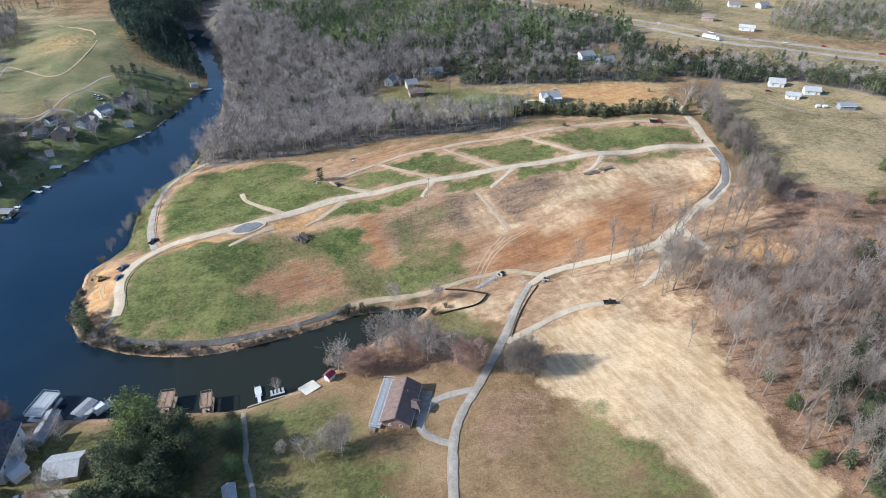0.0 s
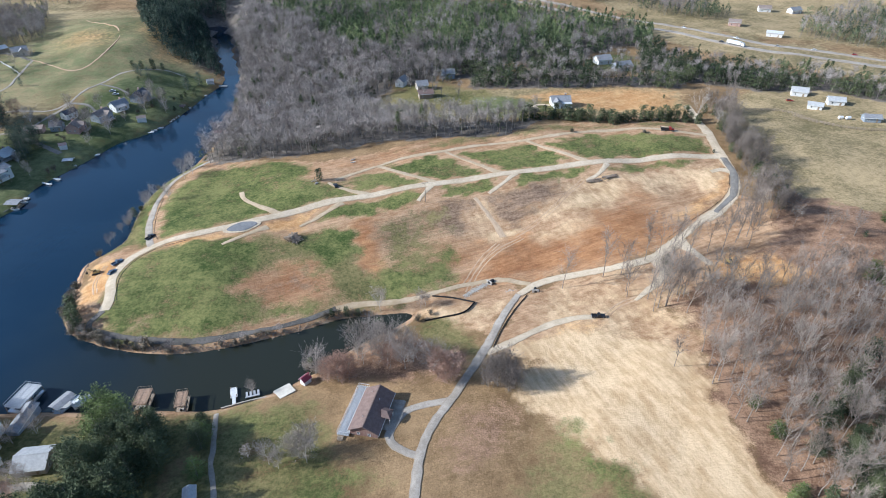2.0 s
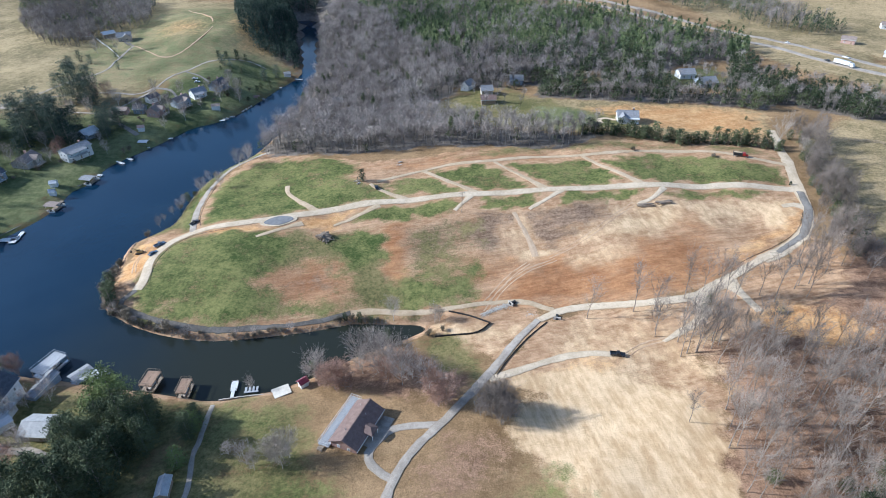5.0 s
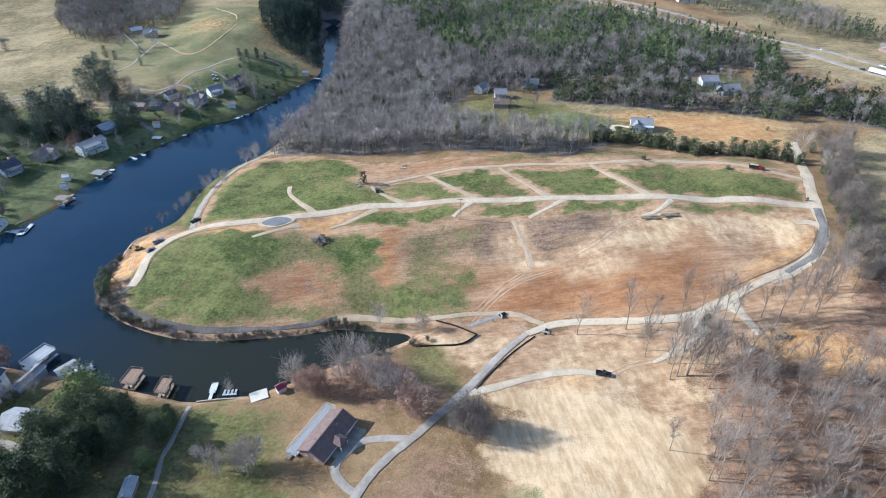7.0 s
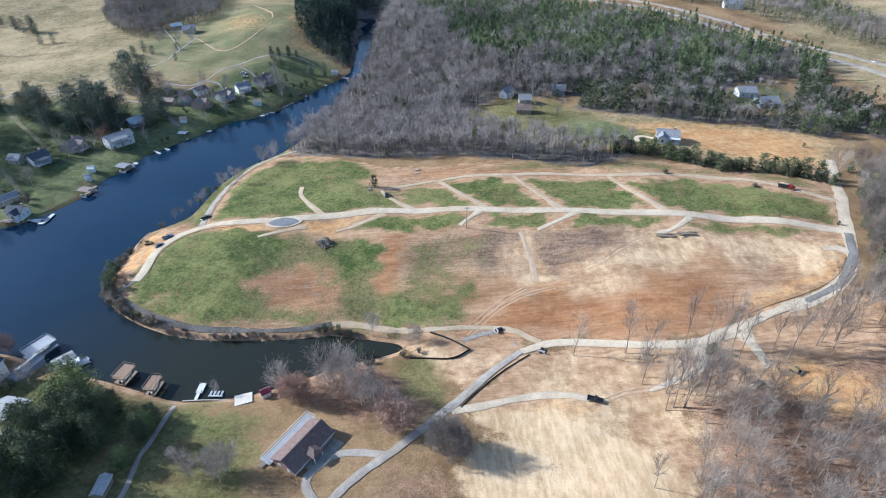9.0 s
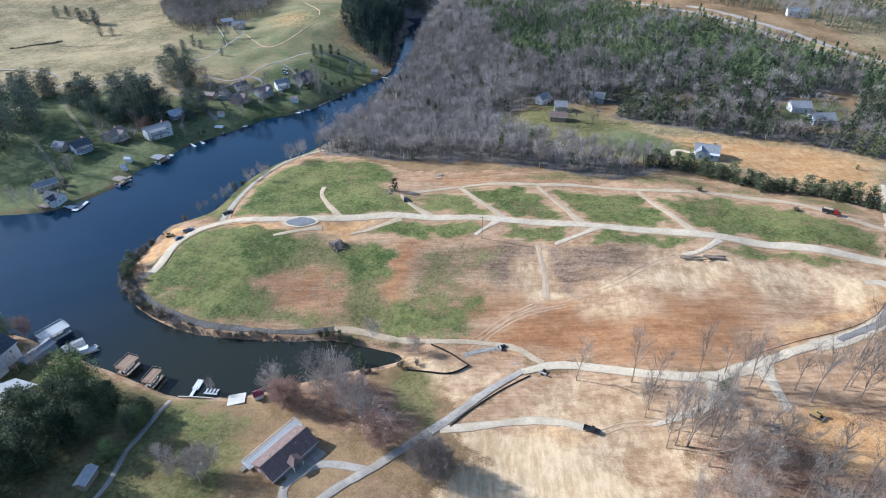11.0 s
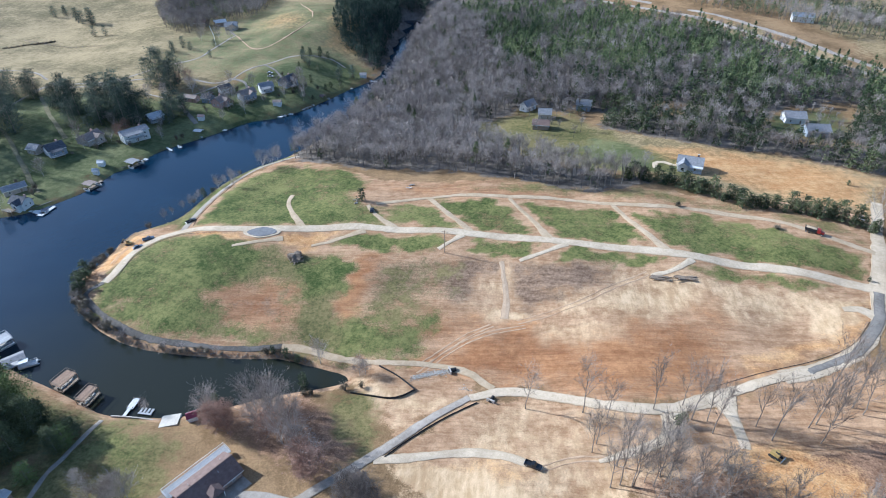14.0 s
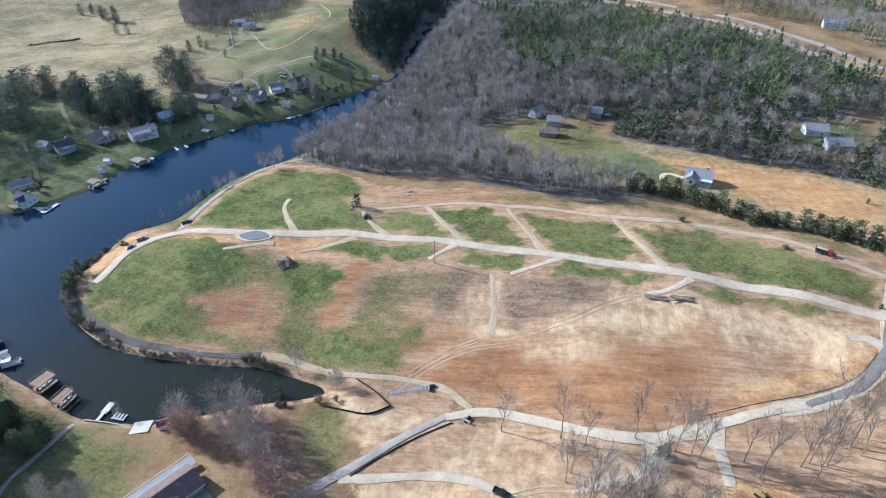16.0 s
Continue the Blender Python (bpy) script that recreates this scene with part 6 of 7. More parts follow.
# houses north and east of the wood
def inland_houses():
    farm = gable_house(58, 292.5, 6, 9.4, 6.4, 2.9, 2.0, WHITE, GREY_ROOF, "white farmhouse with grey roof and wide porch", wing=(-2.4, 2.6, 3.6, -1), chimney=True)
    part("porch", Geo().box(2.6, -4.3, 0.2, 4.6, 2.2, 0.2).box(2.6, -4.3, 2.5, 5.0, 2.6, 0.16), WHITE, farm, "white front porch")
    part("patio", Geo().box(-3.6, -5.2, -0.4, 6.5, 5.5, 0.5), WHITE, farm, "white painted patio")
    for px in (0.5, 2.6, 4.7):
        part("porch_post", Geo().box(px, -5.2, 0.3, 0.16, 0.16, 2.3), WHITE, farm)
    strip("driveway", [(53, 291.5), (47.5, 292.5), (45, 290), (46.5, 285.5)], 2.2, GRAVEL, 0.12, "curved pale drive beside the white farmhouse", "driveway", 0.2, seed=53)
    for x, y, turn, l, w, wall, rise, wm, rm, label in (
            (93, 367, 20, 9, 7, 2.8, 2.0, WHITE, GREY_ROOF, "white house in a clearing of the wood"),
            (102.5, 355, 25, 10, 7, 2.8, 2.0, BLUE, GREY_ROOF, "blue-grey house with grey roof beside the wood"),
            (-27, 330, 70, 7, 5, 3, 2, WHITE, GREY_ROOF, "white house half hidden by bare trees"),
            (-15, 322, 20, 6, 5, 2.8, 1.8, CREAM, GREY_ROOF, "cream house among bare trees"),
            (-1, 341, 10, 7, 5, 3.2, 1.8, BLUE, GREY_ROOF, "pale blue house above the field"),
            (-12, 309, 15, 7.5, 5, 2.6, 1.6, TIMBER, BROWN_ROOF, "brown-roofed cabin at the field edge"),
            (-100.5, 291.5, 60, 6.5, 5, 3, 2.2, PINK, TAN_ROOF, "tan house among trees on the lake slope"),
            (-97, 308, 40, 5, 4, 3, 2.2, TIMBER, TIN, "cabin with bright tin roof among trees"),
            (187, 313, -20, 7.5, 5.2, 2.6, 1.6, WHITE, PALE_ROOF, "white house with pale tin roof at the pasture corner"),
            (185.5, 292.5, -25, 6.4, 3.6, 2.2, 1.0, WHITE, PALE_ROOF, "white mobile home with pale roof"),
            (197.5, 297, -15, 7.4, 4.8, 2.4, 1.3, WHITE, PALE_ROOF, "white farm shed with pale metal roof"),
            (203.5, 275.5, -8, 7.2, 4.2, 2.2, 1.0, BLUE, GREY_ROOF, "open farm shelter with blue-grey metal roof"),
            (222, 428, -25, 10, 4, 2.8, 1.0, WHITE, TIN, "long white warehouse beside the highway"),
            (207, 461, -20, 8, 5.5, 2.8, 1.6, PINK, TAN_ROOF, "house with orange-tan roof beyond the highway"),
            (249, 511, -10, 9, 6, 2.8, 1.8, WHITE, TAN_ROOF, "distant white house beyond the highway"),
            (270, 505, 20, 9, 6, 2.8, 1.8, WHITE, GREY_ROOF, "distant white house on open ground"),
            (90, 560, 10, 14, 8, 3.6, 2.0, WHITE, BLUE, "distant white building with blue roof")):
        gable_house(x, y, turn, l, w, wall, rise, wm, rm, label)
    for x, y in ((190.5, 277.5), (193.5, 276.6)):
        tank = thing("storage_tank", x, y, 0, "white rounded storage tank in the farmyard", "tank")
        part("shell", Geo().beam((-0.9, 0, 0.9), (0.9, 0, 0.9), 0.8, n=12).beam((-1.3, 0, 0.9), (-0.9, 0, 0.9), 0.4, 0.8, 12).beam((0.9, 0, 0.9), (1.3, 0, 0.9), 0.8, 0.4, 12), WHITE, tank)
        part("leg", Geo().box(-0.6, 0, -0.1, 0.15, 1.0, 0.4), STEEL, tank)
        part("leg", Geo().box(0.6, 0, -0.1, 0.15, 1.0, 0.4), STEEL, tank)


inland_houses()


# ---- docks ----
FAR_WALL = plain("dark_wall_block", (0.10, 0.095, 0.09), (0.24, 0.225, 0.21), 0.9, 0.8, local=False)


def covered_dock(x, y, turn, l, w, roof_mat, deck_mat, label, high=2.5, rail=None, boat=True):
    """A dock on piles with a flat deck or roof over a boat slip; its long side runs along its own x."""
    ob = thing("boat_dock", x, y, turn, label, "dock", z=0.0)
    for k in (-1, 1):
        part("float", Geo().box(0, k * (w / 2 - 0.45), 0.1, l, 0.9, 0.35), deck_mat, ob)
    part("walkway", Geo().box(-l / 2 + 0.5, 0, 0.12, 1.0, w, 0.34), deck_mat, ob)
    for sx in (-1, 0, 1):
        for k in (-1, 1):
            part("post", Geo().box(sx * (l / 2 - 0.15), k * (w / 2 - 0.12), -1.5, 0.16, 0.16, high + 1.5), TIMBER, ob)
    top = part("top_deck", Geo().box(0, 0, high, l, w, 0.16), roof_mat, ob)
    n = int(l / 0.5)
    for i in range(n):
        part("board", Geo().box(-l / 2 + (i + 0.5) * l / n, 0, high + 0.16, l / n - 0.06, w - 0.1, 0.03), roof_mat, top)
    if rail:
        a, b = l / 2 - 0.1, w / 2 - 0.1
        railing(ob, [(-a, -b), (a, -b), (a, b), (-a, b), (-a, -b)], high + 0.16, rail, 0.9, 0.6)
    if boat:
        bt = thing("motor_boat", x, y, turn, "white motor boat moored under a dock cover", "boat", z=0.0)
        hull_boat(bt, min(l * 0.8, 5.2), w * 0.36)
    return ob


def hull_boat(ob, l, w):
    st = [(-0.5, 1.0), (-0.2, 1.0), (0.15, 0.95), (0.38, 0.6), (0.5, 0.06)]
    v = []
    for u, k in st:
        v += [(u * l, -w / 2 * k, 0.75), (u * l, -w / 2 * k * 0.75, -0.1), (u * l, w / 2 * k * 0.75, -0.1), (u * l, w / 2 * k, 0.75)]
    f = [(i * 4 + j, i * 4 + j + 1, (i + 1) * 4 + j + 1, (i + 1) * 4 + j) for i in range(4) for j in range(3)] + [(3, 2, 1, 0), (16, 17, 18, 19)]
    part("hull", Geo().add(v, f), WHITE, ob)
    part("deck", Geo().add([(u * l, s * w / 2 * k * 0.9, 0.62) for s in (-1, 1) for u, k in st], [(i, i + 1, i + 6, i + 5) for i in range(4)]), CREAM, ob)
    part("windscreen", Geo().box(0.08 * l, 0, 0.65, 0.08, w * 0.75, 0.45), GLASS, ob)
    part("seat", Geo().box(-0.25 * l, 0, 0.62, 0.6, w * 0.7, 0.35), CREAM, ob)
    part("outboard_motor", Geo().box(-0.53 * l, 0, 0.2, 0.35, 0.4, 0.9), BLACK, ob)


def plain_dock(x, y, turn, l, w, mat, label, gang=None, roof=None):
    ob = thing("boat_dock", x, y, turn, label, "dock", z=0.0)
    part("platform", Geo().box(0, 0, 0.25, l, w, 0.25), mat, ob)
    for sx in (-1, 1):
        for k in (-1, 1):
            part("pile", Geo().beam((sx * l * 0.42, k * w * 0.42, -2), (sx * l * 0.42, k * w * 0.42, 1.1), 0.1, n=6), TIMBER, ob)
    if gang:
        part("gangway", Geo().box(-l / 2 - gang / 2 + 0.1, 0, 0.4, gang, 0.9, 0.12), mat, ob)
    if roof:
        for sx in (-1, 1):
            for k in (-1, 1):
                part("roof_post", Geo().box(sx * l * 0.42, k * w * 0.42, 0.5, 0.1, 0.1, 2.0), STEEL, ob)
        part("roof", Geo().add([(sx * l * 0.54, yy, zz + d) for sx in (-1, 1) for yy, zz in ((-w * 0.6, 2.3), (0, 2.75), (w * 0.6, 2.3)) for d in (0, 0.08)],
                               [(1, 7, 9, 3), (3, 9, 11, 5), (0, 2, 8, 6), (2, 4, 10, 8), (0, 1, 3, 2), (2, 3, 5, 4), (6, 8, 9, 7), (8, 10, 11, 9), (0, 6, 7, 1), (4, 5, 11, 10)]), roof, ob)
    return ob


def build_docks():
    covered_dock(-73.0, 104.3, 98, 5.6, 3.7, WARM_DECK, TIMBER, "brown boarded party dock with railed upper deck", 2.4, TIMBER)
    covered_dock(-62.4, 103.9, 104, 5.4, 2.9, WARM_DECK, TIMBER, "weathered brown dock with railed roof deck and boat lift", 2.4, TIMBER)
    d = plain_dock(-50.4, 108.5, 110, 3.6, 1.8, WHITE, "white floating swim platform with narrow gangway", 3.0)
    sl = thing("jet_ski_dock", -45.2, 108.3, 20, "grey floating dock with four short fingers", "dock", z=0.0)
    part("walkway", Geo().box(0, -0.7, 0.15, 3.8, 0.5, 0.25), DECK, sl)
    for i in range(4):
        part("finger", Geo().box(-1.5 + i * 1.0, 0.35, 0.15, 0.55, 1.5, 0.22), DECK, sl)
    covered_dock(-104.8, 103.4, 84, 8.2, 4.6, DECK, STEEL, "long metal-framed double boat dock with pale canopy", 2.3, STEEL)
    gable_house(-99.4, 95.4, 94, 9.2, 2.8, 1.9, 0.6, BLUE, GREY_ROOF, "long low boathouse with grey roof at the water's edge", "boathouse", 0.3, category="boathouse", windows=False)
    p = thing("pontoon_boat", -89.8, 103.7, 55, "white pontoon boat moored beside pines", "boat", z=0.0)
    for k in (-1, 1):
        part("pontoon", Geo().beam((-2.4, k * 0.8, 0.15), (2.4, k * 0.8, 0.15), 0.3, n=8).beam((2.4, k * 0.8, 0.15), (2.9, k * 0.8, 0.25), 0.3, 0.08, 8), STEEL, p)
    part("deck", Geo().box(0, 0, 0.45, 4.8, 2.2, 0.12), WHITE, p)
    railing(p, [(-2.3, -1.0), (2.3, -1.0), (2.3, 1.0), (-2.3, 1.0), (-2.3, -1.0)], 0.55, WHITE, 0.6, 0.6)
    part("canopy", Geo().box(-0.8, 0, 2.0, 2.4, 2.1, 0.08), WHITE, p)
    for sx in (-1.9, 0.3):
        for k in (-0.95, 0.95):
            part("canopy_pole", Geo().beam((sx, k, 0.5), (sx, k, 2.0), 0.03, n=4), STEEL, p)
    plain_dock(-93.5, 102.2, 70, 5.4, 3.0, DECK, "grey-roofed boat slip beside a moored pontoon boat", 2.0, GREY_ROOF)
    # the far shore's docks
    for x, y, turn, l, w, mat, roof, gang, label in (
            (-172.2, 157.6, 20, 6.5, 2.2, WHITE, None, 2.0, "white floating dock with side platform"), (-174.0, 181.5, 5, 5.0, 3.6, TIMBER, TAN_ROOF, 2.5, "brown covered boat dock at the lawn"),
            (-176.8, 205.4, 0, 5.5, 4.0, TIMBER, GREY_ROOF, 2.0, "grey covered boat dock with lift"), (-175.0, 225.3, -15, 3.0, 1.1, WHITE, None, 5.0, "small white jetty below the lodge"),
            (-178, 246.5, 10, 4.5, 3.0, TIMBER, TIN, 3.0, "boat lift with pale tin cover"), (-171.5, 256.0, 20, 5.5, 1.6, WHITE, None, 2.0, "white concrete dock beside boat lifts"),
            (-157.6, 285.0, 15, 4.5, 1.8, WHITE, None, 2.0, "white dock in front of a boathouse"), (-154.2, 300.5, 10, 4.0, 2.4, DECK, None, 2.0, "grey boarded jetty on the far shore"),
            (-153.6, 305.8, 10, 3.6, 1.8, DECK, None, 2.0, "short grey jetty beside another dock"), (-154.5, 319.5, 0, 4.4, 3.4, TIMBER, BROWN_ROOF, 2.0, "dark covered boat dock under trees"),
            (-145.5, 361.0, 0, 5.5, 1.6, DECK, None, 4.0, "long grey jetty at the point"), (-119.0, 283.0, 180, 4.6, 3.4, TIMBER, MAROON, 3.0, "covered dock with faded red roof"),
            (-190.5, 144.5, 40, 3.0, 2.0, WHITE, None, 0.5, "small white float at the lawn edge"), (-176.5, 212, 0, 2.4, 1.6, WHITE, None, 2.0, "white swim float near the bank")):
        plain_dock(x, y, turn, l, w, mat, label, gang, roof)
    # boats moored on the far shore
    for x, y, turn, l in ((-173.4, 184.6, 10, 4.2), (-173.2, 178.8, 5, 4.0), (-176.3, 208.6, 15, 4.4), (-175.6, 203.0, 0, 4.2), (-175.5, 248.8, 20, 4.4), (-175.0, 243.6, 15, 4.0), (-156.5, 287.5, 20, 3.8), (-153.4, 303.2, 10, 3.6), (-153.0, 308.2, 10, 3.6), (-151.8, 321.5, 5, 3.8)):
        hull_boat(thing("motor_boat", x, y, turn, "white motor boat moored at a far-shore dock", "boat", "boats on the far shore", z=0.0), l, l * 0.36)
    for x, y, turn, l, w, mat, label in ((-171.0, 161.3, 110, 4.4, 1.5, WHITE, "white side float joined to a long dock"), (-170.2, 157.0, 20, 2.6, 3.2, WHITE, "square white swim platform at a dock's end"), (-178.5, 209.5, 10, 3.6, 2.6, DECK, "grey boat lift platform beside covered docks"),
                                        (-176.0, 186.6, 0, 3.4, 2.2, TIMBER, "brown boarded landing below the lawn"), (-177.4, 250.4, 15, 4.0, 2.0, DECK, "grey boarded landing beside boat lifts"), (-173.6, 230.0, -15, 2.2, 1.4, WHITE, "short white float off the lodge lawn"), (-155.0, 291.0, 15, 4.2, 1.4, WHITE, "narrow white float below a boathouse"), (-150.6, 343.0, 5, 3.2, 1.2, DECK, "short grey jetty near the channel")):
        plain_dock(x, y, turn, l, w, mat, label, 1.6)
    # retaining walls at the far waterline
    for line in ([(-179.6, 190), (-179.2, 196), (-176.6, 204), (-180.2, 219), (-176.4, 237), (-172.4, 251.5)], [(-172.4, 252), (-168.2, 271), (-159.4, 283), (-154.4, 298), (-152.4, 316)], [(-190, 144.4), (-179.4, 153.4), (-176.2, 162), (-174.4, 174)]):
        c = [(p[0] - 0.6, p[1]) for p in smooth_line(line, 2.4)]
        bank_wall = thing("retaining_wall", c[0][0], c[0][1], 0, "low dark block retaining wall along the far waterline", "wall", z=0.0)
        ox, oy = c[0]
        for (ax, ay), (bx, by) in zip(c, c[1:]):
            d = math.hypot(bx - ax, by - ay)
            part("block", Geo().box((ax + bx) / 2 - ox, (ay + by) / 2 - oy, -1.0, d * 0.99, 0.5, 1.85, math.atan2(by - ay, bx - ax)), FAR_WALL, bank_wall)
    # seawall and ramp
    wall_ob = thing("seawall", -45.5, 105.3, 21.5, "low tan timber seawall along the lawn", "seawall", z=0.0)
    for i in range(14):
        part("plank", Geo().box(-6.3 + i * 0.97, math.sin(i * 0.25) * 0.25, -1.0, 0.94, 0.35, 1.75 + 0.05 * (i % 2)), CREAM, wall_ob)
    ramp = thing("boat_ramp", -36.4, 108.8, 40, "pale concrete boat ramp sloping into the cove", "ramp", z=0.0)
    part("slab", Geo().add([(-2.3, -2.2, 1.75), (2.3, -2.2, 1.95), (2.3, 2.6, 0.6), (-2.3, 2.6, 0.55), (-2.3, -2.2, -1), (2.3, -2.2, -1), (2.3, 2.6, -1), (-2.3, 2.6, -1)],
                           [(0, 1, 2, 3), (4, 7, 6, 5), (0, 4, 5, 1), (1, 5, 6, 2), (2, 6, 7, 3), (3, 7, 4, 0)]), CONCRETE, ramp)
    for k in (-1, 1):
        part("kerb", Geo().box(k * 2.35, 0, 0.2, 0.2, 4.6, 0.45), CREAM, ramp)


build_docks()


# ---- vehicles and site works ----
def paint(name, a):
    m = Mat(name, 0.32)
    m.b.inputs["Coat Weight"].default_value = 0.4
    return m.done(m.vary(tuple(c * 0.85 for c in a), a, m.noise(2.0, 3, local=True)))


BLACK_PAINT, WHITE_PAINT, RED_PAINT = paint("black_paint", (0.02, 0.022, 0.026)), paint("white_paint", (0.75, 0.75, 0.74)), paint("red_paint", (0.32, 0.025, 0.02))
BLUE_PAINT, YELLOW_PAINT, GREY_PAINT = paint("blue_grey_paint", (0.08, 0.12, 0.18)), paint("machine_yellow", (0.46, 0.33, 0.12)), paint("silver_paint", (0.42, 0.43, 0.44))


def wheel(parent, x, y, r, w=0.24):
    tyre = part("wheel", Geo().beam((x, y - w / 2, r), (x, y + w / 2, r), r, n=14), BLACK, parent, "black tyre")
    part("rim", Geo().beam((x, y - w / 2 - 0.01, r), (x, y + w / 2 + 0.01, r), r * 0.55, n=10), STEEL, tyre)


def car_body(ob, l, w, h, mat, profile):
    part("body", Geo().side([(u * l, v * h) for u, v in profile], -w / 2, w / 2), mat, ob)


def pickup(x, y, turn, mat, label, z=None):
    ob = thing("pickup_truck", x, y, turn, label, "truck", z=z)
    ob.scale = (1 / UNIT,) * 3
    l, w = 5.4, 1.95
    car_body(ob, l, w, 1.1, mat, [(-0.5, 0.35), (0.5, 0.35), (0.5, 0.82), (0.47, 0.92), (0.2, 1.0), (-0.09, 1.0), (-0.09, 0.6), (-0.49, 0.6), (-0.5, 0.95)])
    for k in (-1, 1):
        part("bed_side", Geo().box(-0.295 * l, k * (w / 2 - 0.06), 0.6, 0.41 * l, 0.12, 0.48), mat, ob)
    cab = part("cab", Geo().side([(-0.09 * l, 1.08), (0.2 * l, 1.08), (0.1 * l, 1.78), (-0.06 * l, 1.8)], -w / 2 + 0.12, w / 2 - 0.12), mat, ob)
    part("windscreen", Geo().add([(0.195 * l, -0.75, 1.15), (0.195 * l, 0.75, 1.15), (0.112 * l, 0.7, 1.73), (0.112 * l, -0.7, 1.73), (0.18 * l, -0.75, 1.15), (0.18 * l, 0.75, 1.15), (0.1 * l, 0.7, 1.73), (0.1 * l, -0.7, 1.73)],
                                 [(0, 1, 2, 3), (7, 6, 5, 4), (0, 4, 5, 1), (3, 2, 6, 7), (1, 5, 6, 2), (0, 3, 7, 4)]), GLASS, cab)
    for k in (-1, 1):
        part("side_window", Geo().box(0.045 * l, k * (w / 2 - 0.12), 1.2, 0.17 * l, 0.03, 0.45), GLASS, cab)
        part("headlight", Geo().box(0.5 * l, k * 0.75, 0.7, 0.06, 0.3, 0.16), STEEL, ob)
        for sx in (-0.31, 0.33):
            wheel(ob, sx * l, k * (w / 2 - 0.1), 0.38)
    part("bumper", Geo().box(-0.51 * l, 0, 0.42, 0.14, w * 0.95, 0.2).box(0.51 * l, 0, 0.42, 0.14, w * 0.95, 0.2), STEEL, ob)
    return ob


def car(x, y, turn, mat, label, z=None, name="car"):
    ob = thing(name, x, y, turn, label, "car", z=z)
    ob.scale = (1 / UNIT,) * 3
    l, w = 4.5, 1.8
    car_body(ob, l, w, 1.0, mat, [(-0.5, 0.3), (0.5, 0.3), (0.5, 0.7), (0.3, 0.86), (-0.42, 0.9), (-0.5, 0.75)])
    cab = part("cabin", Geo().side([(-0.4 * l, 0.86), (0.22 * l, 0.86), (0.08 * l, 1.42), (-0.28 * l, 1.44)], -w / 2 + 0.14, w / 2 - 0.14), GLASS, ob)
    part("roof", Geo().box(-0.1 * l, 0, 1.42, 0.34 * l, w - 0.34, 0.06), mat, cab)
    for k in (-1, 1):
        for sx in (-0.3, 0.32):
            wheel(ob, sx * l, k * (w / 2 - 0.08), 0.33, 0.2)
        part("headlight", Geo().box(0.5 * l, k * 0.62, 0.56, 0.05, 0.3, 0.14), STEEL, ob)
    return ob


def dump_truck(x, y, turn):
    ob = thing("dump_truck", x, y, turn, "red dump truck with black tipping bed on a dirt track", "truck")
    ob.scale = (1 / UNIT,) * 3
    part("chassis", Geo().box(-0.2, 0, 0.75, 7.2, 1.0, 0.25), BLACK, ob)
    bed = part("bed", Geo().side([(-3.8, 1.1), (0.7, 1.1), (0.9, 2.5), (-4.1, 2.5)], -1.2, 1.2), BLACK, ob, "black tipping bed")
    for k in (-1, 1):
        for i in range(5):
            part("rib", Geo().box(-3.4 + i * 0.95, k * 1.24, 1.1, 0.12, 0.1, 1.4), BLACK, bed)
    part("load", Geo().add([(-3.7, -1.0, 2.52), (0.6, -1.0, 2.52), (0.6, 1.0, 2.52), (-3.7, 1.0, 2.52), (-1.5, 0, 2.85)], [(0, 1, 4), (1, 2, 4), (2, 3, 4), (3, 0, 4), (3, 2, 1, 0)]), DIRT_ROAD, bed)
    cab = part("cab", Geo().side([(1.0, 0.9), (2.5, 0.9), (2.5, 1.7), (2.3, 2.6), (1.0, 2.6)], -1.1, 1.1), RED_PAINT, ob, "red cab")
    part("hood", Geo().side([(2.5, 0.9), (4.0, 0.9), (4.0, 1.6), (2.5, 1.8)], -0.85, 0.85), RED_PAINT, ob)
    part("windscreen", Geo().box(2.44, 0, 1.75, 0.1, 1.8, 0.7), GLASS, cab)
    part("exhaust_stack", Geo().beam((0.95, 1.0, 1.0), (0.95, 1.0, 3.1), 0.07, n=6), STEEL, ob)
    for k in (-1, 1):
        for sx in (-3.1, -1.9, 3.2):
            wheel(ob, sx, k * 1.0, 0.5, 0.35)


def digger(x, y, turn, mat, label, boom=True):
    ob = thing("excavator" if boom else "bulldozer", x, y, turn, label, "machine")
    ob.scale = (1 / UNIT,) * 3
    for k in (-1, 1):
        part("track", Geo().side([(-1.5, 0.0), (1.5, 0.0), (1.8, 0.35), (1.5, 0.75), (-1.5, 0.75), (-1.8, 0.35)], k * 0.95 - 0.25, k * 0.95 + 0.25), BLACK, ob)
    part("body", Geo().box(-0.3, 0, 0.75, 2.6, 1.6, 0.9), mat, ob)
    cab = part("cab", Geo().box(0.1, 0.35, 1.6, 1.1, 0.9, 1.1), mat, ob)
    part("cab_window", Geo().box(0.12, 0.35, 1.8, 1.14, 0.94, 0.65), GLASS, cab)
    if boom:
        part("boom", Geo().beam((0.9, -0.3, 1.3), (2.6, -0.3, 3.0), 0.22, 0.18, 4), mat, ob)
        part("arm", Geo().beam((2.6, -0.3, 3.0), (3.9, -0.3, 1.3), 0.17, 0.13, 4), mat, ob)
        part("bucket", Geo().side([(3.6, 1.3), (4.2, 1.3), (4.2, 0.6), (3.5, 0.5)], -0.75, 0.15), BLACK, ob)
    else:
        part("blade", Geo().box(2.2, 0, 0.05, 0.22, 2.8, 1.0), STEEL, ob)
        for k in (-1, 1):
            part("push_arm", Geo().beam((0.3, k * 1.25, 0.4), (2.15, k * 1.25, 0.4), 0.09, n=4), mat, ob)


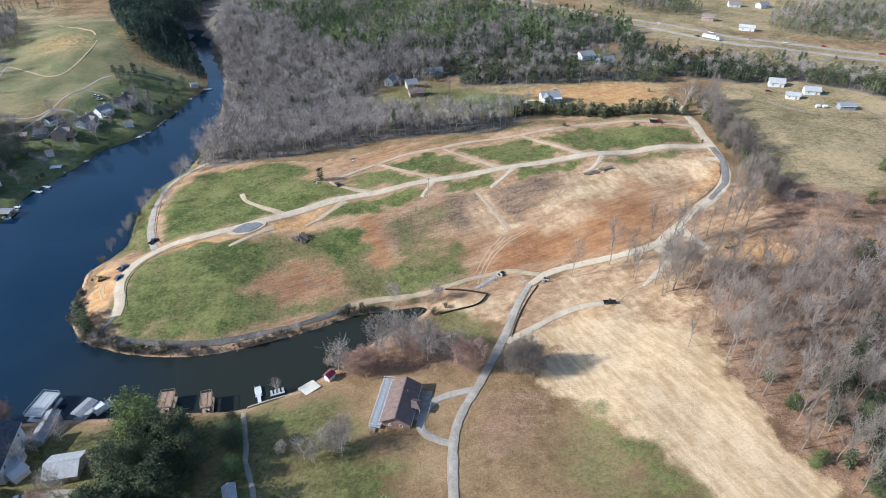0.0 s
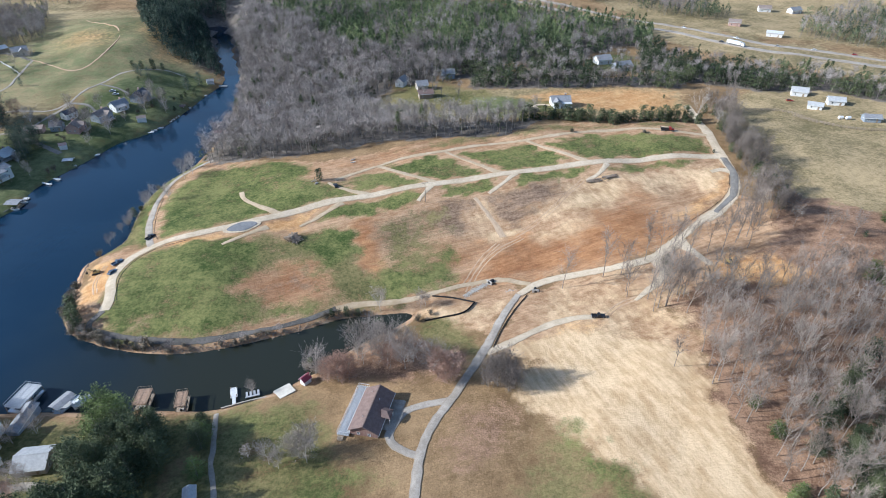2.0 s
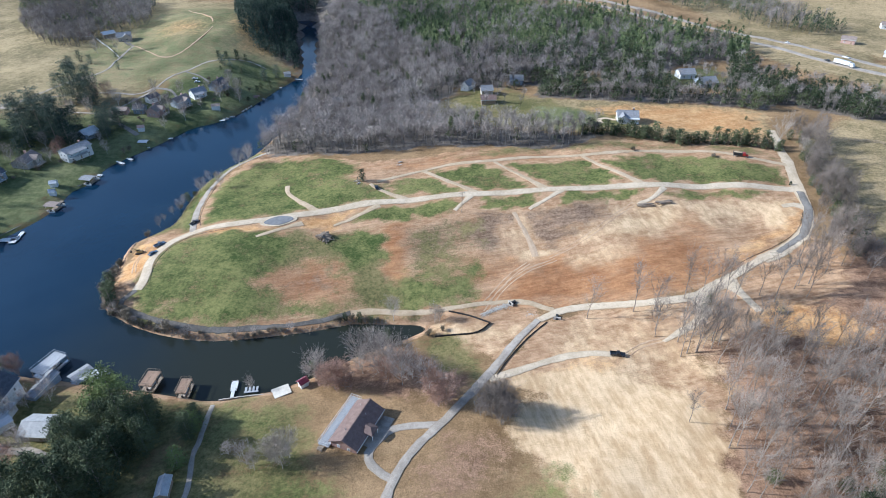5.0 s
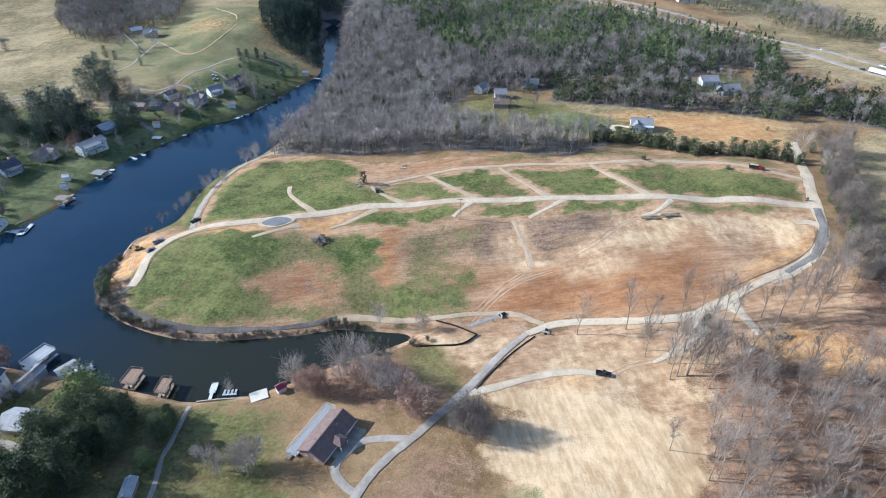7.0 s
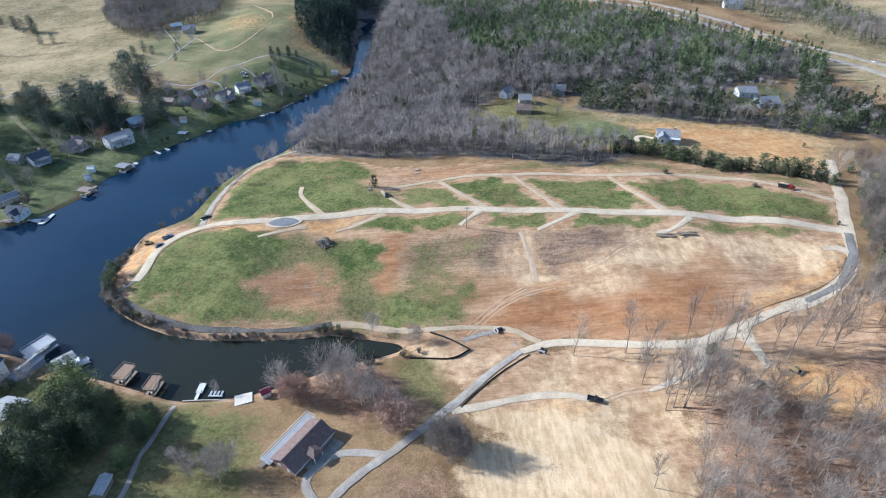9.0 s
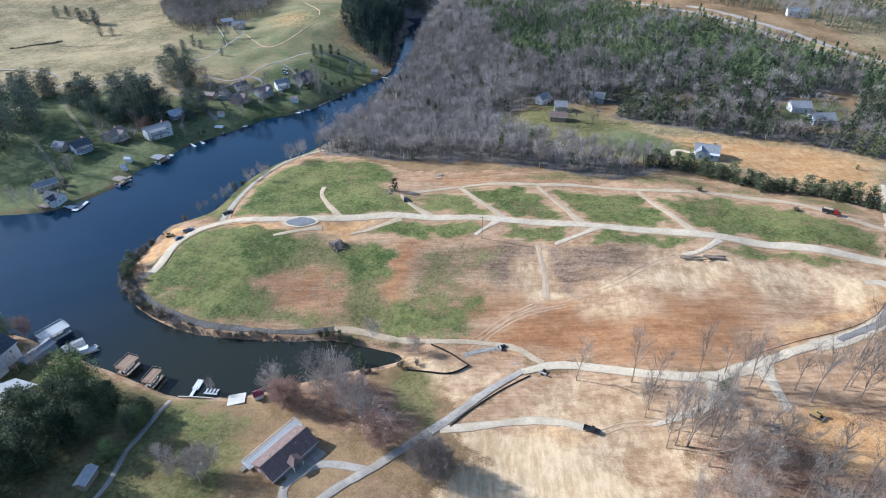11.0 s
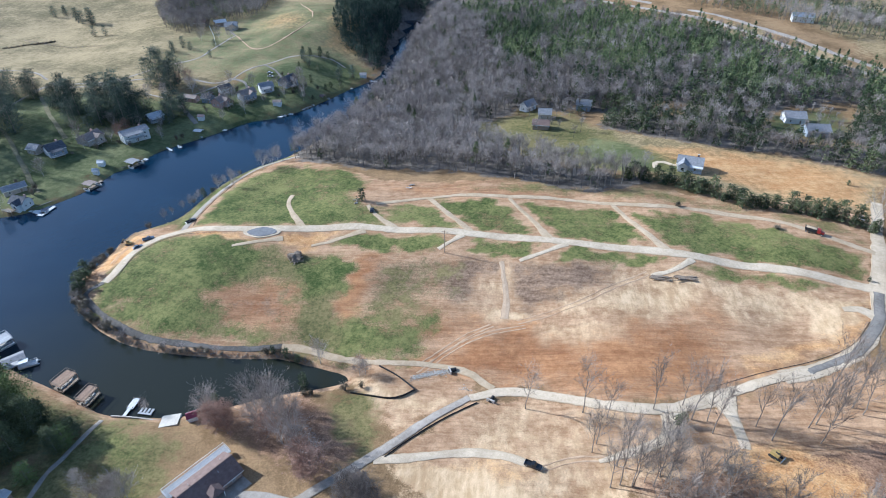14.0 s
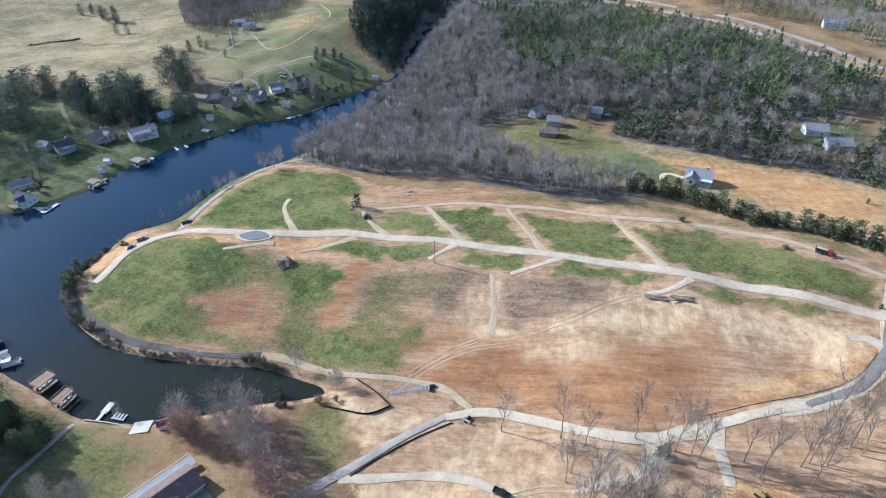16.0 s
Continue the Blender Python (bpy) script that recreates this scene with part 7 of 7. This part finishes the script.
def log_pile(x, y, turn, n, length, mat, label, rows=4, wide=1.0):
    rng = random.Random(int(x * 10) + n)
    ob = thing("log_pile", x, y, turn, label, "log pile")
    for i in range(n):
        lay_k = i % rows
        yy = rng.uniform(-1, 1) * (2.2 - 0.45 * lay_k) * wide
        zz = 0.15 + lay_k * 0.26
        a = rng.uniform(-0.7, 0.7) * wide
        ll = length * rng.uniform(0.6, 1.1)
        dx, dy = math.cos(a) * ll / 2, math.sin(a) * ll / 2
        cx = rng.uniform(-0.6, 0.6)
        part("log", Geo().beam((cx - dx, yy - dy, zz), (cx + dx, yy + dy, zz + rng.uniform(-0.1, 0.3)), rng.uniform(0.11, 0.2), n=6), mat, ob)


def silt_fence(line, label, h=0.6, mat=None):
    c = smooth_line(line, 1.5)
    ob = thing("silt_fence", c[0][0], c[0][1], 0, label, "fence", z=0.0)
    base = ob.matrix_world.inverted()
    pts = [Vector((x, y, float(height(np.array([x]), np.array([y]))[0]))) for x, y in c]
    g = Geo()
    v, f = [], []
    for i, p in enumerate(pts):
        q = pts[min(i + 1, len(pts) - 1)] - pts[max(i - 1, 0)]
        nrm = Vector((-q.y, q.x, 0)).normalized() * 0.09
        for d, zz in ((nrm, -0.1), (nrm * 0.5, h), (-nrm * 0.5, h), (-nrm, -0.1)):
            v.append(base @ (p + d + Vector((0, 0, zz))))
    for i in range(len(pts) - 1):
        f += [(i * 4 + j, i * 4 + (j + 1) % 4, i * 4 + 4 + (j + 1) % 4, i * 4 + 4 + j) for j in range(4)]
    part("fabric", g.add(v, f), mat or BLACK, ob)
    for i in range(0, len(pts), 2):
        q = base @ pts[i]
        part("stake", Geo().box(q.x, q.y, q.z - 0.1, 0.08, 0.08, h + 0.25), TIMBER, ob)


def rail_fence(line, mat, label, rails=3, gap=3.0):
    c = smooth_line(line, gap)
    ob = thing("rail_fence", c[0][0], c[0][1], 0, label, "fence", z=0.0)
    base = ob.matrix_world.inverted()
    pts = [base @ Vector((x, y, float(height(np.array([x]), np.array([y]))[0]))) for x, y in c]
    for p, q in zip(pts, pts[1:]):
        part("post", Geo().box(p.x, p.y, p.z - 0.2, 0.16, 0.16, 1.5), mat, ob)
        for k in range(rails):
            z = Vector((0, 0, 0.4 + 0.4 * k))
            part("rail", Geo().beam(p + z, q + z, 0.07, n=4), mat, ob)


ROCK = plain("pale_riprap_stone", (0.34, 0.315, 0.275), (0.56, 0.52, 0.46), 0.9, 1.0)
BANK_ROCK = plain("brown_bank_stone", (0.17, 0.125, 0.09), (0.40, 0.32, 0.235), 0.9, 1.0, local=False)


def rocks(name, label, spots_xy, size, mat, seed, lift=0.0):
    """Many stones as one heap: squashed, uneven lumps."""
    rng = np.random.default_rng(seed)
    p = np.asarray(spots_xy, float)
    z = height(p[:, 0], p[:, 1])
    base = np.array([(0, 0, 1), (1, 0, 0), (0, 1, 0), (-1, 0, 0), (0, -1, 0), (0, 0, -1)], float)
    tri = np.array([(0, 1, 2), (0, 2, 3), (0, 3, 4), (0, 4, 1), (5, 2, 1), (5, 3, 2), (5, 4, 3), (5, 1, 4)])
    vs, fs = [], []
    for i in range(len(p)):
        r = size * rng.uniform(0.5, 1.4)
        a = rng.uniform(0, 6.28)
        v = base * rng.uniform(0.6, 1.2, (6, 1)) * (r, r * 0.8, r * 0.6)
        v = np.column_stack([v[:, 0] * math.cos(a) - v[:, 1] * math.sin(a), v[:, 0] * math.sin(a) + v[:, 1] * math.cos(a), v[:, 2]])
        vs.append(v + (p[i, 0], p[i, 1], max(z[i], -0.15) + r * 0.2 + lift))
        fs.append(tri + 6 * i)
    me = mesh_from(name, np.concatenate(vs), np.concatenate(fs), mat)
    return tagged(new(name, me), label, "stones", kind="stuff")


def site_works():
    pickup(51.5, 137.2, 2, BLACK_PAINT, "black pickup truck parked at the end of a gravel drive")
    pickup(-105.0, 177.5, 75, BLACK_PAINT, "black pickup truck on the shore lane")
    car(-107.6, 155.6, 70, BLUE_PAINT, "dark blue car beside the gravel road")
    pickup(-108.6, 161.0, 60, BLUE_PAINT, "dark pickup truck parked on the lake point")
    digger(-114.2, 156.6, 200, YELLOW_PAINT, "small excavator working on bare orange soil")
    dump_truck(103.5, 260.6, -8)
    digger(99.3, 164.4, -25, YELLOW_PAINT, "yellow bulldozer on bare orange ground", False)
    car(-41.6, 209.2, 120, BLACK_PAINT, "dark car on a gravel spur beside a cedar")
    log_pile(-50.6, 211.6, 40, 9, 1.3, PALE_BARK, "small heap of pale debris beside a lone cedar", 2)
    log_pile(-51.0, 175.6, 62, 95, 4.2, TIMBER, "heap of dark cut logs on the green slope", 6, 1.35)
    log_pile(90.0, 156.2, 60, 20, 3.0, TIMBER, "heap of brown cut logs under bare trees")
    log_pile(63.0, 215.9, 14, 22, 6.5, TIMBER, "long low row of brown brush and felled logs", 2, 0.4)
    log_pile(69.8, 218.6, 24, 22, 6.5, TIMBER, "long low row of brown brush and felled logs", 2, 0.4)
    log_pile(-38.5, 232.0, 15, 5, 1.6, PALE_BARK, "few pale cut stumps on bare red soil", 1)
    silt_fence([(-0.7, 138.1), (5.6, 139.4), (11.6, 141.6), (14.6, 146.6)], "black silt fence curving over bare soil")
    silt_fence([(14.6, 146.6), (8, 148.5), (1, 149.5)], "black silt fence along the cove head")
    silt_fence([(19.8, 124), (21.4, 129), (24.4, 136.5), (27.8, 143.5), (31.4, 149.8)], "black silt sock lining the road edge", 0.35)
    silt_fence([(-98.6, 141), (-102.8, 151), (-103, 159.5), (-98.5, 168), (-88, 172.6)], "black silt sock along the gravel road", 0.1)
    silt_fence([(-100.2, 174.5), (-105.2, 181.5), (-110, 193), (-114.3, 209)], "black silt sock along the shore lane", 0.1)
    silt_fence([(119, 222), (114.6, 210.6), (105, 199.6), (91.4, 187.4), (84, 180.6)], "dark silt sock inside the curved road", 0.1)
    rng = np.random.default_rng(17)
    u = rng.uniform(0, 1, 800)
    rocks("riprap", "pale grey riprap apron below a culvert", np.column_stack([11.5 + 8 * u + rng.normal(0, 0.45, 800), 149.8 + 7.2 * u + 0.8 * np.sin(u * 3.1) + rng.normal(0, 0.5, 800)]), 0.19, ROCK, 18)
    rocks("riprap", "scatter of pale stones beside the road", np.column_stack([rng.normal(26.3, 0.8, 40), rng.normal(153.2, 0.6, 40)]), 0.18, ROCK, 19)
    edge = smooth_line([(-123.5, 166), (-121, 160), (-119.5, 152), (-116.5, 144), (-114, 136.5), (-107.5, 129.6), (-99, 126.2), (-88, 123.7), (-74, 123), (-63, 124.9), (-51, 129.2), (-38, 134.7), (-28, 140.2), (-18, 142.2)], 0.5)
    e = np.array(edge)
    e = np.repeat(e, 4, 0) + rng.normal(0, 0.45, (len(e) * 4, 2)) + (0.1, 0.35)
    rocks("bank_stones", "brown eroded stones along the waterline", e, 0.3, BANK_ROCK, 20)
    e = np.array(smooth_line([(-118.5, 243), (-124, 227), (-124.6, 212), (-121.6, 196), (-118, 184), (-120, 175)], 0.9))
    e = np.repeat(e, 3, 0) + rng.normal(0, 0.5, (len(e) * 3, 2)) + (0.8, 0)
    rocks("bank_stones", "brown stones along the lane's shore", e, 0.32, BANK_ROCK, 21)
    for x, y, turn, r in ((20.2, 157.6, 45, 0.6), (34.3, 152.6, 90, 0.45)):
        c = thing("culvert_pipe", x, y, turn, "black culvert pipe end at the road bank", "pipe")
        part("pipe", Geo().beam((-1.2, 0, 0.35), (0.9, 0, 0.35), r, n=12), BLACK, c)
        part("headwall", Geo().box(-0.9, 0, -0.2, 0.4, 2.2, 1.2), ROCK, c)
    # planted island in the road's widening
    for nm, a, b, mat, lift, label in (("turning_circle", 6.9, 3.9, GRAVEL, 0.2, "pale gravel turning circle on the ridge road"), ("gravel_island", 5.4, 3.2, FRESH, 0.3, "dark grey stone-chip island in the turning circle")):
        ring = [(math.cos(6.2832 * i / 40) * a, math.sin(6.2832 * i / 40) * b * (1 - 0.25 * abs(math.cos(6.2832 * i / 40)))) for i in range(40)]
        ca, sa = math.cos(radians(27)), math.sin(radians(27))
        pts = [(-71.2 + x * ca - y * sa, 181.2 + x * sa + y * ca) for x, y in ring]
        zz = [float(v) for v in height(np.array([p[0] for p in pts]), np.array([p[1] for p in pts]))]
        zc = float(height(np.array([-71.2]), np.array([181.2]))[0])
        v = [(x, y, h + lift) for (x, y), h in zip(pts, zz)] + [(x, y, h - 0.4) for (x, y), h in zip(pts, zz)] + [(-71.2, 181.2, zc + lift + 0.1)]
        me = Geo().add(v, [(i, (i + 1) % 40, 80) for i in range(40)] + [(i, 40 + i, 40 + (i + 1) % 40, (i + 1) % 40) for i in range(40)]).mesh(nm, mat)
        tagged(new(nm, me), label, "road", kind="structure")
    pole = thing("utility_pole", -4.5, 198.4, 20, "weathered wooden utility pole with crossarm", "pole")
    part("shaft", Geo().beam((0, 0, -0.5), (0, 0, 9), 0.15, 0.1, 8), TIMBER, pole)
    part("crossarm", Geo().box(0, 0, 8.3, 2.2, 0.12, 0.14), TIMBER, pole)
    for k in (-0.9, 0, 0.9):
        part("insulator", Geo().beam((k, 0, 8.44), (k, 0, 8.62), 0.05, n=6), STEEL, pole)
    for line in ([(150, 292), (168, 288), (186, 268), (215, 262)], [(186, 268), (178, 274), (170, 282)], [(205, 283), (214, 265)]):
        rail_fence(line, TIMBER, "brown wooden rail fence round the farmyard")
    rail_fence([(-308, 378), (-282, 358), (-258, 338)], WHITE, "white board fence across the hill pasture", 3, 4.0)
    rail_fence([(-420, 300), (-380, 302), (-340, 312)], TIMBER, "dark wooden pasture fence", 2, 5.0)
    # traffic on the highway
    for x, y, turn, mat, k in ((168, 453, -53, WHITE_PAINT, 0), (193, 419.5, -48, WHITE_PAINT, 1), (233, 393.7, -24, WHITE_PAINT, 0), (254, 385, -26, RED_PAINT, 0), (283, 369.6, -24, RED_PAINT, 1), (213, 401, -30, GREY_PAINT, 0), (180, 411, 125, BLACK_PAINT, 0)):
        (pickup if k else car)(x, y, turn, mat, "vehicle driving on the distant highway", float(height(np.array([x]), np.array([y]))[0]) + 0.35)
    semi = thing("semi_trailer", 186, 403, -50, "white box trailer with tractor on the highway", "truck", z=float(height(np.array([186.0]), np.array([403.0]))[0]) + 0.35)
    semi.scale = (1 / UNIT,) * 3
    part("box", Geo().box(-1, 0, 1.1, 13, 2.5, 2.8), WHITE_PAINT, semi)
    part("cab", Geo().side([(6, 0.6), (9, 0.6), (9, 1.6), (8, 3.2), (6, 3.4)], -1.2, 1.2), WHITE_PAINT, semi)
    for k in (-1, 1):
        for sx in (-6.4, -5.2, 6.5, 8.4):
            wheel(semi, sx, k * 1.05, 0.5, 0.3)
    for x, y, turn, mat in ((-94, 75.5, 20, GREY_PAINT), (-205, 281, 60, WHITE_PAINT), (-187, 313, 20, WHITE_PAINT), (-190, 316, 20, WHITE_PAINT), (-216, 213, 30, GREY_PAINT), (178, 303, -10, RED_PAINT), (118.5, 281, 90, WHITE_PAINT), (-160, 156, 0, GREY_PAINT)):
        if outline_dist(LAKE, np.array([x * 1.0]), np.array([y * 1.0]))[0] < -2:
            car(x, y, turn, mat, "parked car beside a house drive")


site_works()
TRACK_PALE = gravel_material("pale_trodden_soil", (0.44, 0.32, 0.21), (0.57, 0.435, 0.305))
FAINT = gravel_material("grass_grown_gravel", (0.15, 0.14, 0.08), (0.28, 0.255, 0.16))
TRACK = gravel_material("pale_wheel_rut", (0.44, 0.295, 0.18), (0.58, 0.425, 0.285))
for k, (line, wide) in enumerate((([(12.3, 152), (15.9, 163.3), (22.9, 173.2), (32, 181)], 1.3),
                                  ([(53.4, 137.4), (58.8, 143.2), (65.3, 146.9)], 1.3), ([(11.0, 155), (14.5, 163.8), (18.4, 171), (23, 177.5)], 1.4), ([(29.2, 181.9), (37.3, 188.8), (45.0, 197.2), (51.3, 207.1), (58.8, 216.7)], 1.5),
                                  ([(-112.5, 160), (-112, 152), (-108, 145)], 1.1))):
    c = np.array(smooth_line(line, 2.0))
    d = np.gradient(c, axis=0)
    d /= np.hypot(d[:, 0], d[:, 1])[:, None]
    for side_k in (-1, 1):
        off = c + np.stack([-d[:, 1], d[:, 0]], 1) * side_k * wide / 2
        strip("wheel_track", [tuple(map(float, p)) for p in off], 0.42, TRACK, 0.03, "pale wheel rut pressed into bare soil", "track", 0.12, seed=80 + k * 2 + side_k)
strip("footpath", [(14.5, 202.5), (17.8, 197), (20.9, 192), (23.4, 186.5), (25, 181.5)], 1.5, TRACK_PALE, 0.05, "pale trodden path down the bare slope", "path", 0.7, seed=77)
strip("far_lane", [(-360, 241), (-330, 252), (-293, 246), (-274, 258), (-265, 293), (-254, 317), (-257, 333), (-268, 366)], 1.4, ASPHALT, 0.12, "pale lane climbing the far pasture", seed=60)
strip("far_lane", [(-274, 258), (-235, 262), (-214, 267.4), (-211, 288), (-206, 313), (-202, 329), (-200, 350), (-184, 365), (-170, 365)], 1.3, ASPHALT, 0.12, "pale lane serving the far shore houses", seed=61)
strip("far_lane", [(-298, 241), (-285, 253), (-259, 276), (-238, 288), (-216, 294), (-209, 303)], 1.5, ASPHALT, 0.13, "grey lane along the top of the far bank", seed=63)
strip("driveway", [(-297, 242), (-296, 235), (-287, 216), (-285, 204), (-296, 180)], 1.8, ASPHALT, 0.12, "pale drive dropping from the far lane", "driveway", seed=64)
strip("driveway", [(-285, 230), (-262, 219), (-243, 211), (-222, 203)], 2.2, FAINT, 0.08, "worn grassy drive across the far lawn", "driveway", seed=65)
strip("driveway", [(-268, 195), (-247, 189), (-221, 179), (-197, 169.5), (-186, 166)], 2.0, FAINT, 0.1, "pale gravel drive to the waterside cottage", "driveway", seed=66)
strip("driveway", [(-213, 270), (-206, 261), (-196, 256), (-184, 251)], 2.4, CHIPSEAL, 0.12, "grey drive down to the boat ramp", "driveway", seed=67)
strip("driveway", [(-209, 303), (-198, 302), (-190, 296)], 1.3, CHIPSEAL, 0.12, "grey drive between white garages", "driveway", seed=68)
strip("driveway", [(-202, 325), (-190, 321), (-181, 316)], 1.3, CHIPSEAL, 0.12, "grey drive beside parked cars", "driveway", seed=69)
strip("farm_drive", [(-268, 366), (-276, 370), (-290, 379), (-306, 383)], 1.8, CHIPSEAL, 0.12, "pale yard drive between hill barns", "driveway", seed=70)
strip("pasture_track", [(-268, 366), (-230, 346), (-222, 378), (-230, 407), (-248, 427), (-284, 458)], 0.9, TRACK, 0.12, "faint pale track through the hill pasture", seed=62)

# the plan above is drawn in survey units of UNIT metres: bring the finished place to metres
for ob in list(scene.objects):
    if ob.parent is None and ob.type in ("MESH", "EMPTY"):
        ob.matrix_basis = Matrix.Scale(UNIT, 4) @ ob.matrix_basis
